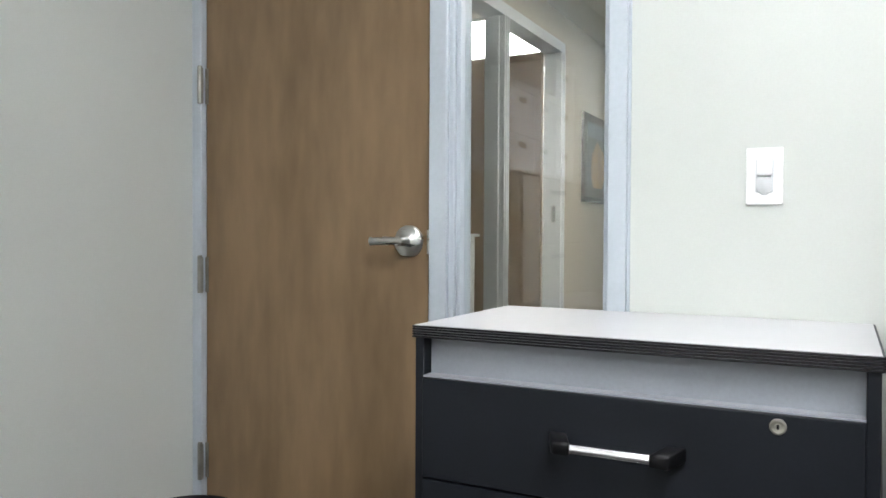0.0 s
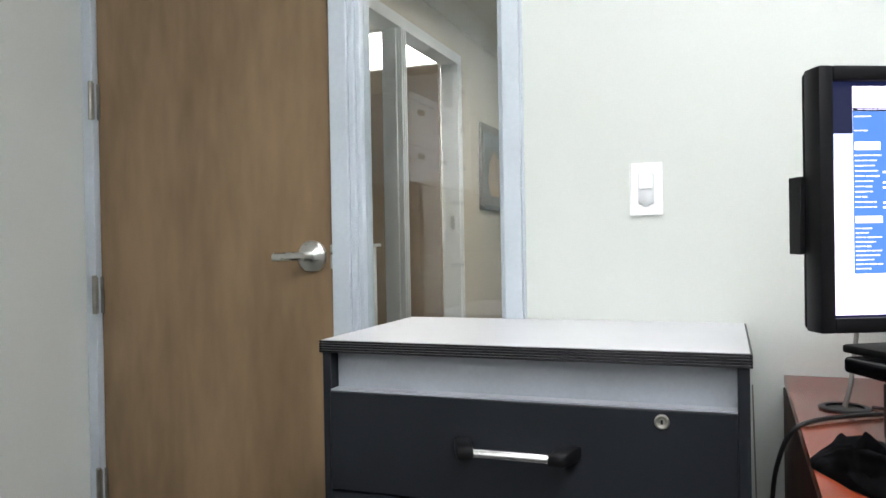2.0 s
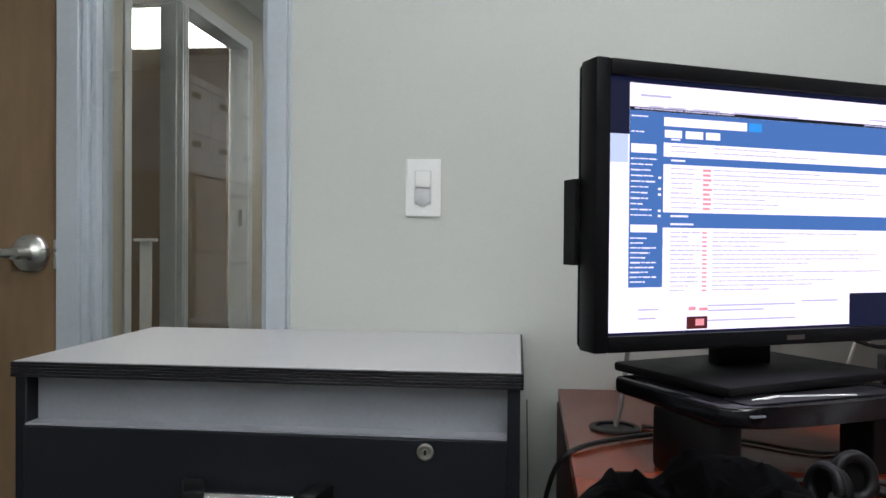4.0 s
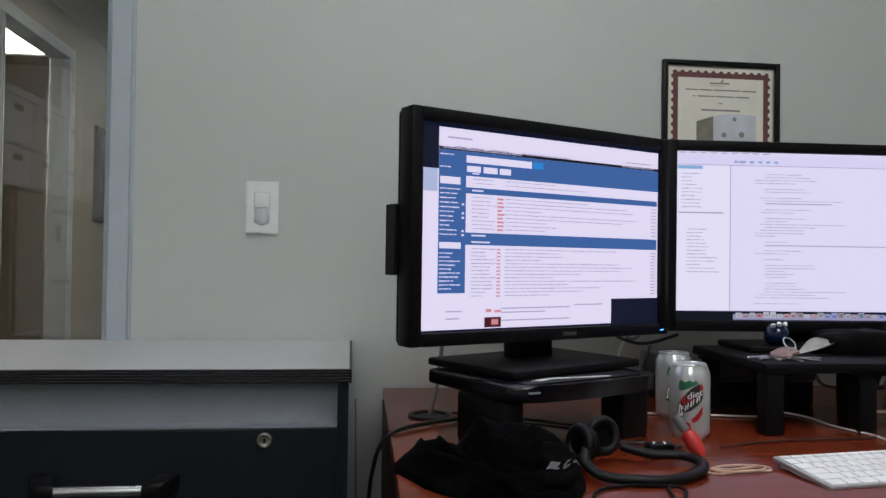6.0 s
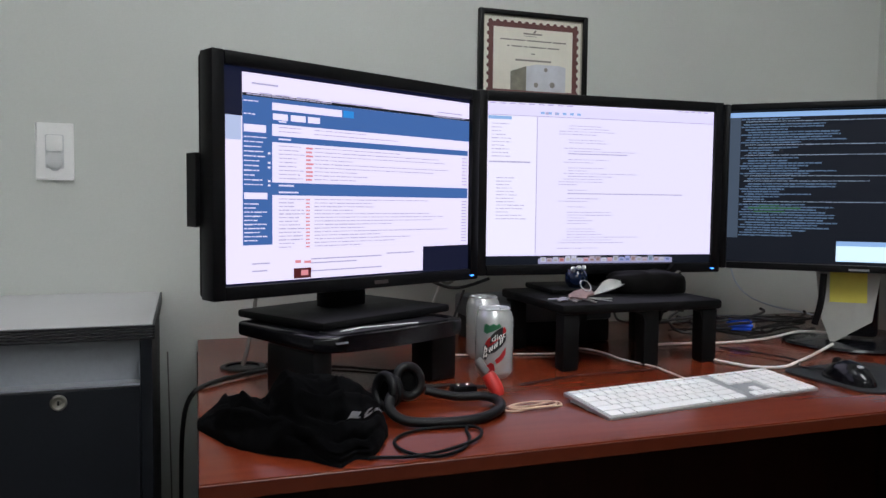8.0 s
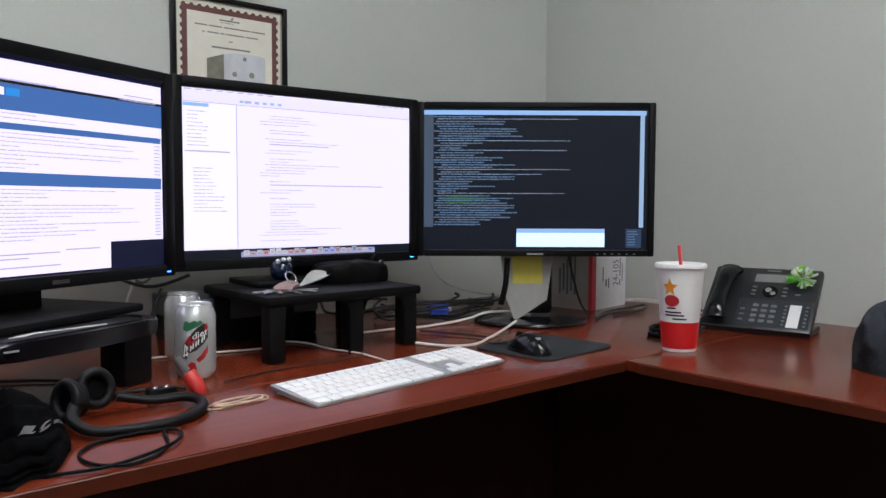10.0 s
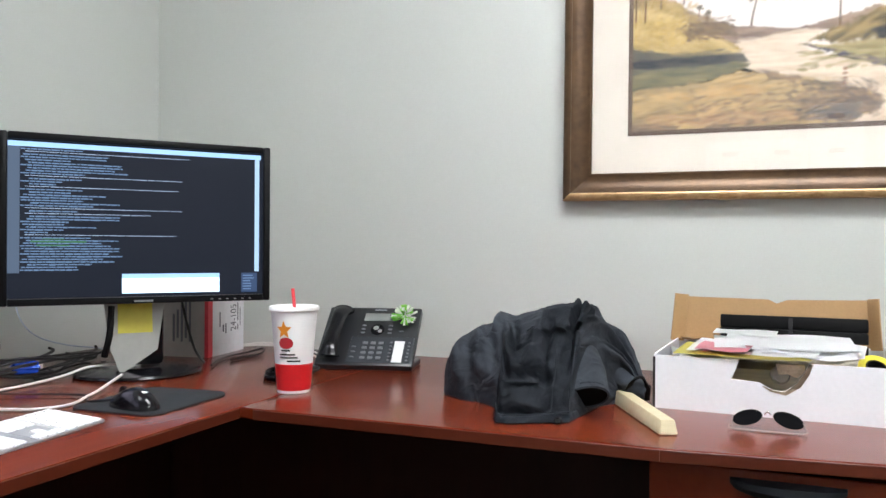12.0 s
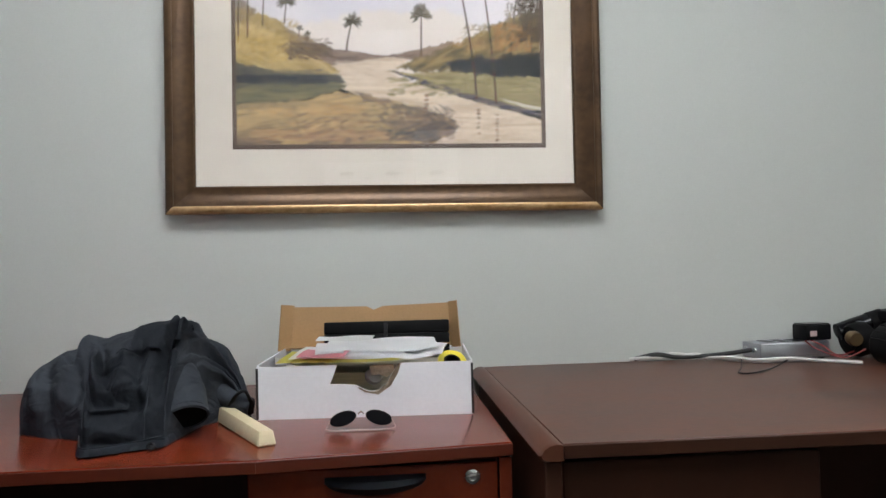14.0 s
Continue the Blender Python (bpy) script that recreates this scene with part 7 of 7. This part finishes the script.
def palm(x, z0, z1, lean, r, w=2.2, trunk=(98, 80, 66)):
    n = max(6, int((z1 - z0) / 5))
    for k in range(n + 1):
        t = k / n
        bend = lean * t ** 1.4
        stroke(x + bend, z0 + (z1 - z0) * t, 4.2, w * (1.1 - 0.35 * t), math.pi / 2 - 0.5 * lean / max(20, z1 - z0), tuple(c + prng.uniform(-16, 16) for c in trunk), 0.85)
    cx = x + lean
    for k in range(int(44 + 1.4 * r)):
        a = prng.uniform(-0.9, math.pi + 0.9)
        q = r * prng.uniform(0.10, 0.74)
        t = prng.random() * (0.4 + 0.6 * q / r)
        stroke(cx + q * math.cos(a), z1 + 0.88 * q * math.sin(a) - 0.14 * r * abs(math.cos(a)), r * prng.uniform(0.16, 0.30), r * 0.085, a + prng.uniform(-0.7, 0.7), (84 + 60 * t, 76 + 52 * t, 66 + 34 * t), 0.6)


wash([[(-20, 150), (760, 150), (760, 570), (-20, 570)]], (222, 219, 228), (236, 232, 238), 1, 0, (260, 160), 0)
wash([[(60, 160), (680, 160), (640, 270), (500, 330), (300, 320), (140, 290)]], (238, 227, 216), (240, 232, 225), 2, 14, (120, 60), 14, 0, 0.8)
wash([[(110, 262), (150, 250), (190, 240), (230, 232), (300, 222), (352, 214), (420, 219), (360, 206), (250, 188), (190, 190), (110, 200)], [(345, 214), (400, 222), (470, 238), (520, 252), (540, 220), (420, 205)]], (128, 110, 104), (166, 144, 128), 3, 4)
wash([[(190, 184), (290, 201), (360, 212), (414, 207), (395, 188), (362, 176), (420, 150), (500, 128), (580, 100), (660, 80), (760, 50), (760, -20), (440, -20), (470, 60), (330, 104), (250, 134)]], (206, 186, 164), (228, 212, 194), 4, 2, (90, 9))
dabs(580, 56, 160, 50, 160, (200, 178, 154), (230, 214, 196), 14, 0.0, 0.1, 0.3)
dabs(310, 172, 90, 28, 70, (206, 186, 164), (232, 218, 202), 14, -0.2, 0.15, 0.3)
wash([[(-20, 334), (30, 328), (60, 316), (100, 300), (140, 262), (180, 226), (215, 196), (250, 178), (225, 156), (150, 150), (60, 170), (-20, 180)]], (168, 146, 96), (208, 184, 132), 5, 7, (60, 16), 2, 0.5)
wash([[(105, 298), (150, 266), (205, 242), (228, 226), (180, 206), (140, 228)], [(-20, 352), (25, 344), (48, 318), (20, 292), (-20, 296)]], (118, 102, 84), (160, 138, 104), 6, 10, (26, 12), 3, 0.4, 0.85)
wash([[(-20, 200), (50, 188), (110, 174), (180, 172), (248, 168), (264, 150), (220, 136), (140, 130), (60, 112), (-20, 100)]], (84, 84, 88), (126, 118, 104), 7, 6, (60, 9), 2)
wash([[(-20, 134), (60, 142), (140, 148), (230, 150), (262, 142), (200, 116), (100, 100), (-20, 80)]], (112, 108, 92), (142, 134, 102), 8, 6, (50, 10), 2)
wash([[(-20, 92), (80, 100), (170, 110), (240, 126), (300, 120), (360, 106), (430, 86), (500, 68), (524, 46), (510, 20), (440, -20), (-20, -20)]], (150, 132, 104), (196, 168, 122), 9, 5, (70, 10), 2, -0.15)
wash([[(30, 86), (140, 90), (260, 98), (330, 86), (260, 70), (120, 66)], [(110, 52), (230, 60), (330, 62), (300, 44), (180, 36)]], (196, 156, 104), (214, 178, 128), 10, 10, (60, 8), 4, -0.1, 0.7)
wash([[(280, 130), (330, 116), (400, 100), (470, 80), (520, 60), (532, 42), (516, 22), (470, 4), (420, 2), (370, 14), (430, 30), (390, 44), (330, 50), (420, 66), (370, 86), (300, 106)], [(90, 22), (180, 28), (260, 22), (340, 26), (300, 4), (180, 2)], [(-20, 14), (60, 16), (110, 8), (60, -10), (-20, -10)]], (104, 94, 92), (148, 126, 108), 11, 9, (40, 8), 2, 0.2, 0.85)
wash([[(358, 180), (430, 172), (520, 180), (620, 180), (760, 176), (760, 78), (690, 90), (620, 102), (560, 120), (500, 140), (430, 158)]], (148, 136, 100), (180, 166, 126), 12, 4, (70, 9), 2)
wash([[(378, 182), (430, 208), (490, 228), (545, 248), (590, 276), (650, 302), (700, 324), (760, 332), (760, 160), (600, 174), (470, 174)]], (108, 96, 74), (164, 142, 98), 13, 10, (34, 14), 3, -0.4)
wash([[(505, 200), (570, 214), (640, 206), (760, 226), (760, 164), (660, 162), (590, 170), (520, 178)]], (50, 52, 60), (86, 84, 84), 14, 10, (36, 9), 2)
wash([[(360, 181), (430, 162), (500, 142), (560, 122), (610, 108), (660, 96), (760, 70), (760, 60), (650, 84), (580, 102), (520, 122), (440, 150)]], (84, 82, 100), (120, 108, 110), 15, 4, (40, 6), 1)
wash([[(632, 110), (690, 98), (760, 82), (760, 76), (690, 90)]], (206, 198, 182), (220, 212, 198), 16, 2, (40, 8), 1)
dabs(70, 262, 80, 40, 240, (150, 128, 84), (214, 190, 140), 7, 0.6)
dabs(160, 236, 60, 22, 150, (110, 94, 80), (160, 134, 100), 6, 0.4)
dabs(640, 252, 95, 40, 420, (112, 98, 70), (196, 168, 116), 6, 0.9, 0.9)
dabs(700, 300, 45, 46, 220, (84, 76, 66), (150, 128, 92), 6, 0.9, 1.0, 0.5)
dabs(712, 380, 28, 60, 170, (86, 78, 70), (140, 120, 96), 6, 0.9, 1.2, 0.5)
dabs(560, 246, 40, 14, 60, (170, 132, 92), (196, 160, 112), 6, 0.6, 0.8)
dabs(610, 190, 120, 14, 160, (54, 56, 64), (106, 100, 96), 8, 0.2)
dabs(105, 160, 110, 20, 200, (84, 84, 90), (140, 130, 104), 9, 0.05, 0.25)
dabs(230, 72, 210, 30, 420, (140, 126, 104), (208, 180, 132), 9, 0.12, 0.2, 0.28)
dabs(430, 60, 90, 34, 160, (84, 84, 92), (134, 122, 108), 7, -0.5, 0.3, 0.34)
dabs(330, 42, 190, 32, 300, (98, 90, 92), (176, 146, 116), 8, 0.15, 0.3, 0.4)
dabs(560, 140, 190, 22, 180, (126, 118, 84), (186, 172, 126), 9, 0.0, 0.2, 0.5)
for x, z0, z1 in ((582, 88, 18), (627, 82, 4), (455, 122, 84)):
    for k in range(22):
        stroke(x + prng.uniform(-2, 2), z0 + (z1 - z0) * prng.random(), 5, 1.8, 0.1, (132 + prng.uniform(-20, 30), 106, 88), 0.5)
palm(264, 232, 300, 14, 27, 2.6)
palm(444, 218, 320, 2, 32, 2.6)
palm(116, 296, 348, 6, 28)
palm(64, 290, 408, 8, 36)
palm(150, 264, 282, 2, 11, 1.4)
palm(168, 246, 268, 2, 11, 1.4)
palm(578, 112, 440, -46, 36, 3.2)
palm(626, 100, 402, -28, 38, 3.2)
palm(664, 200, 376, 20, 44, 2.8, (90, 76, 66))
palm(716, 220, 400, 8, 40, 2.8, (90, 76, 66))
palm(28, 258, 470, 6, 42, 2.4)
palm(6, 250, 440, 4, 34, 2.4)
dabs(690, 195, 50, 26, 200, (40, 42, 46), (84, 80, 76), 8, 0.2, 0.5, 0.55)
dabs(668, 262, 48, 34, 220, (146, 108, 70), (198, 152, 98), 6, 0.9, 0.9, 0.5)
dabs(712, 312, 28, 60, 240, (54, 50, 46), (112, 94, 76), 6, 0.9, 1.2, 0.6)
dabs(694, 395, 42, 20, 150, (66, 62, 58), (110, 98, 84), 5, 0.6, 1.2, 0.6)
dabs(176, 226, 56, 20, 180, (90, 78, 76), (138, 116, 100), 6, -0.4, 0.4, 0.5)
dabs(60, 232, 60, 30, 140, (176, 150, 88), (214, 186, 120), 8, 0.6, 0.4, 0.4)
dabs(110, 158, 110, 9, 150, (58, 62, 72), (96, 94, 92), 10, 0.05, 0.15, 0.5)
dabs(420, 22, 60, 14, 120, (72, 74, 84), (120, 108, 100), 7, 0.1, 0.3, 0.5)
dabs(200, 20, 160, 14, 160, (150, 118, 96), (206, 172, 128), 10, 0.05, 0.2, 0.4)
canvas = np.stack([soften(canvas[..., k], 1) for k in range(3)], -1)
soft_grey = canvas.mean(-1, keepdims=True)
canvas = np.clip(canvas.mean((0, 1)) + 1.10 * (canvas - canvas.mean((0, 1))), 0, 1)
canvas = (canvas * 0.95 + soft_grey * 0.05) * np.array((0.87, 0.845, 0.82))
canvas = np.clip(canvas * (0.97 + 0.06 * grainy(6, 6, 99)[..., None]), 0, 1)
PN, PM = GX.shape
pm = bpy.data.meshes.new("print")
pm.vertices.add(PN * PM)
pm.vertices.foreach_set("co", np.stack([OX + MM * GX, OZ + MM * GZ, np.full(GX.shape, 0.0072)], -1).astype(np.float32).ravel())
ids = np.arange(PN * PM).reshape(PN, PM)
quads = np.stack([ids[:-1, :-1], ids[:-1, 1:], ids[1:, 1:], ids[1:, :-1]], -1).reshape(-1, 4)
pm.loops.add(quads.size)
pm.loops.foreach_set("vertex_index", quads.astype(np.int32).ravel())
pm.polygons.add(len(quads))
pm.polygons.foreach_set("loop_start", np.arange(0, quads.size, 4, dtype=np.int32))
pm.update(calc_edges=True)
pig = pm.color_attributes.new("pigment", "FLOAT_COLOR", "POINT")
pig.data.foreach_set("color", np.concatenate([canvas, np.ones(GX.shape + (1,))], -1).astype(np.float32).ravel())
M_INKS = shader("print_inks", (0.5, 0.5, 0.5), 0.55, vary=0.02, fine=300, bump=0.03)
att = M_INKS.node_tree.nodes.new("ShaderNodeAttribute")
att.attribute_name = "pigment"
M_INKS.node_tree.links.new(att.outputs["Color"], M_INKS.node_tree.nodes["Principled BSDF"].inputs["Base Color"])
pm.materials.append(M_INKS)
pr = new("print", pm)
pr.parent = pt
pr["label"] = "palm and river landscape print"
gl = part("glazing", bm_box(X0 + 0.064, PZ0 + 0.064, 0.0118, X1 - 0.064, PZ1 - 0.064, 0.0138), M_GLASS, pt, "clear picture glass")
gl.visible_shadow = False

# ---- things on the walnut desk ----
M_SILVER = shader("silver_case", (0.50, 0.51, 0.55), 0.30, metal=0.85, vary=0.06, scale=20, fine=300, bump=0.03)
au = thing("audio_interface", "silver metal interface box with dark slots", "audio interface", pose(2.1435, -1.068, BZ, 0, 0, -84))
part("case", bm_box(-0.0925, -0.04, 0.004, 0.0925, 0.04, 0.043, 0.004), M_SILVER, au)
for k in range(4):
    part("slot", bm_box(-0.062 + 0.038 * k, -0.020, 0.0428, -0.040 + 0.038 * k, 0.028, 0.0438), M_CBLACK, au, "dark slot")
part("front_recess", bm_box(-0.0928, -0.034, 0.010, -0.0910, 0.034, 0.037), M_SILVER, au)
part("seam", bm_box(-0.086, -0.0405, 0.010, 0.086, -0.0398, 0.0115), M_PANELG, au)
for k in range(2):
    jack = part("jack", moved(bm_lathe([(0.0035, 0.004), (0.0072, 0.004), (0.0082, 0)], 16), pose(-0.0925, -0.016 + 0.034 * k, 0.026, 0, -90)), M_CHROME, au, "chrome jack socket")
    part("socket_hole", moved(bm_lathe([(0, 0.0015), (0.0035, 0.0015)], 12), pose(-0.0925, -0.016 + 0.034 * k, 0.026, 0, -90)), M_CBLACK, jack)
for sx in (-1, 1):
    for sy in (-1, 1):
        part("foot", bm_lathe([(0, 0), (0.007, 0), (0.007, 0.005)], 12, at=(sx * 0.075, sy * 0.028, 0)), M_BLACKM, au)
sb = thing("small_cube", "small black gadget box on the silver interface", "gadget", pose(2.145, -1.137, BZ + 0.0438, 0, 0, -82))
part("case", bm_box(-0.036, -0.025, 0, 0.036, 0.025, 0.038, 0.003), M_BLACK, sb)
part("lid", bm_box(-0.033, -0.022, 0.038, 0.033, 0.022, 0.0405, 0.001, 1), M_GLOSSB, sb)
part("label", bm_box(-0.024, -0.026, 0.010, -0.006, -0.0252, 0.023), shader("red_grey_label", (0.55, 0.40, 0.40), 0.4), sb, "small faded label")
tp = thing("tripod", "folded black camera tripod lying on the desk", "tripod", pose(2.06, -1.22, BZ))
for a, b, c, r in (((0.055, 0.035, 0.062), (0.04, -0.10, 0.100), (0.01, -0.42, 0.15), 0.021), ((0.02, 0.02, 0.040), (0.0, -0.15, 0.060), (-0.02, -0.45, 0.09), 0.018), ((0.05, 0.01, 0.022), (0.04, -0.15, 0.030), (0.03, -0.42, 0.04), 0.018)):
    leg = part("leg", bm_tube([a, b, c], r, 14), M_GLOSSB, tp)
    part("clamp", bm_tube([tuple(p + (q - p) * 0.55 for p, q in zip(a, b)), tuple(p + (q - p) * 0.8 for p, q in zip(a, b))], r * 1.22, 14), M_BLACKM, leg, "matt black leg clamp")
part("collar", moved(bm_lathe([(0, -0.024), (0.036, -0.024), (0.041, -0.010), (0.041, 0.010), (0.036, 0.024), (0.012, 0.026), (0, 0.026)], 28), pose(0.03, 0.0, 0.046, 80, 0, 12)), M_BLACKM, tp)
part("lock_knob", moved(bm_lathe([(0, -0.012), (0.016, -0.012), (0.018, 0.0), (0.015, 0.012), (0, 0.012)], 20), pose(0.0, 0.03, 0.052, 0, 80)), shader("bronze_knob", (0.22, 0.15, 0.08), 0.4, metal=0.6), tp, "bronze tinted knob")
part("pan_head", moved(bm_lathe([(0, -0.03), (0.030, -0.03), (0.046, -0.022), (0.046, 0.018), (0.036, 0.03), (0, 0.032)], 28), pose(-0.095, 0.0, 0.047, 0, 84, 14)), M_BLACKM, tp, "ribbed black pan head")
for k in range(7):
    part("rib", moved(bm_box(-0.020, -0.0015, 0.0455, 0.016, 0.0015, 0.0485), pose(-0.095, 0.0, 0.047, 0, -6, 14) @ pose(0, 0, 0, -70 + 22 * k)), M_BLACK, tp)
part("head_plate", bm_box(-0.02, -0.12, 0.090, 0.03, -0.05, 0.115, 0.006), M_BLACKM, tp)
part("maker_mark", bm_box(0.028, -0.02, 0.088, 0.045, 0.0, 0.0895), M_PANELG, tp)
cord([(2.185, -0.69, BZ + 0.006), (2.165, -0.73, BZ + 0.010), (2.175, -0.79, BZ + 0.006), (2.155, -0.84, BZ + 0.016), (2.150, -0.88, BZ + 0.010), (2.11, -0.925, BZ + 0.005), (2.075, -0.985, BZ + 0.005), (2.07, -1.05, BZ + 0.006), (2.05, -1.10, BZ + 0.005), (1.99, -1.165, BZ + 0.005)], 0.0042, M_CORDW, "white cable along the wall")
cord([(2.185, -0.72, BZ + 0.012), (2.165, -0.80, BZ + 0.018), (2.150, -0.86, BZ + 0.008), (2.115, -0.905, BZ + 0.012), (2.085, -0.955, BZ + 0.008), (2.055, -1.03, BZ + 0.012), (2.055, -1.09, BZ + 0.006), (2.005, -1.15, BZ + 0.006)], 0.0034, M_CORDW, "white cable along the wall")
cord([(2.18, -0.70, BZ + 0.006), (2.165, -0.75, BZ + 0.018), (2.165, -0.80, BZ + 0.010), (2.150, -0.86, BZ + 0.012), (2.135, -0.92, BZ + 0.018), (2.132, -0.978, BZ + 0.025)], 0.0055, M_CORDB, "black cable plugged into the silver box")
cord([(2.09, -0.93, BZ + 0.008), (2.00, -0.885, BZ + 0.003), (1.925, -0.845, BZ + 0.003), (1.915, -0.870, BZ + 0.003), (1.97, -0.94, BZ + 0.003), (2.05, -1.02, BZ + 0.008)], 0.0018, M_CORDB, "thin black wire loop on the desk")
M_REDW = shader("red_wire", (0.25, 0.03, 0.03), 0.4)
cord([(2.12, -1.12, BZ + 0.044), (2.085, -1.13, BZ + 0.034), (2.06, -1.15, BZ + 0.014), (2.06, -1.19, BZ + 0.022)], 0.0018, M_REDW, "thin red wire by the silver box")
cord([(2.11, -1.10, BZ + 0.044), (2.075, -1.11, BZ + 0.028), (2.05, -1.16, BZ + 0.010), (2.03, -1.20, BZ + 0.03)], 0.0018, M_REDW, "thin red wire by the silver box")

# ---- along the hinge-side wall: tall files with storage boxes ----
M_TANF = shader("putty_steel", (0.60, 0.57, 0.51), 0.45, vary=0.04, scale=6, fine=200, bump=0.04)
M_STORE = shader("white_storage_board", (0.84, 0.85, 0.86), 0.6, vary=0.04, scale=8, fine=150, bump=0.05)
tf0 = thing("tall_file", "putty coloured steel four-drawer lateral file", "file cabinet", pose(WALL_L + 0.005, -0.16, 0))
part("body", bm_box(0, -0.46, 0, 0.435, 0.46, 1.29, 0.004, 1), M_TANF, tf0)
part("top_lip", bm_box(0, -0.462, 1.2902, 0.452, 0.462, 1.305, 0.003, 1), M_TANF, tf0)
for k in range(4):
    d = part("drawer", bm_box(0.4355, -0.45, 0.03 + 0.315 * k, 0.453, 0.45, 0.335 + 0.315 * k, 0.003, 1), M_TANF, tf0)
    part("pull", bm_box(0.4535, -0.10, 0.27 + 0.315 * k, 0.468, 0.10, 0.29 + 0.315 * k, 0.003, 1), M_BLACK, d, "dark recessed pull")
sb0 = thing("storage_box", "white cardboard storage box with a lid", "storage box", pose(WALL_L + 0.205, 0.135, 1.3055), group="storage boxes on the file")
part("carton", bm_box(-0.185, -0.146, 0, 0.185, 0.146, 0.172, 0.003, 1), M_STORE, sb0)
part("lid", bm_box(-0.192, -0.151, 0.172, 0.192, 0.151, 0.208, 0.003, 1), M_STORE, sb0)
part("hand_hole", bm_box(0.1845, -0.045, 0.115, 0.1862, 0.045, 0.142), M_CBLACK, sb0, "dark hand hole")
for y, z in ((-0.17, 1.3055), (-0.475, 1.3055), (0.135, 1.514), (-0.17, 1.514), (-0.475, 1.514), (-0.475, 1.7225)):
    copy_thing(sb0, pose(WALL_L + 0.205, y, z))
bag = thing("plastic_bag", "crumpled blue grey plastic bag on the top box", "bag", pose(WALL_L + 0.21, -0.50, 1.931))
lobe("bag_body", (0.0, 0.0, 0.075), (0.15, 0.17, 0.085), shader("blue_grey_film", (0.16, 0.20, 0.26), 0.25, vary=0.2, scale=20, fine=80, bump=0.3, second=(0.45, 0.48, 0.52)), bag, 9, 0.03)
lobe("bag_fold", (0.06, 0.10, 0.05), (0.09, 0.10, 0.07), shader("pale_film", (0.5, 0.52, 0.54), 0.25, vary=0.2, scale=20, fine=80, bump=0.3), bag, 14, 0.03)

wb = thing("waste_bin", "round black plastic waste bin by the door", "waste bin", pose(-1.29, 1.435, 0.0))
part("bin", bm_lathe([(0, 0.006), (0.10, 0.0), (0.105, 0.004), (0.128, 0.295), (0.133, 0.30), (0.128, 0.303), (0.122, 0.297), (0.099, 0.012), (0, 0.012)], 40), M_BLACKM, wb)
part("rim", bm_tube([(0.131 * math.cos(2 * math.pi * k / 24), 0.131 * math.sin(2 * math.pi * k / 24), 0.30) for k in range(25)], 0.005, 8), M_BLACK, wb)
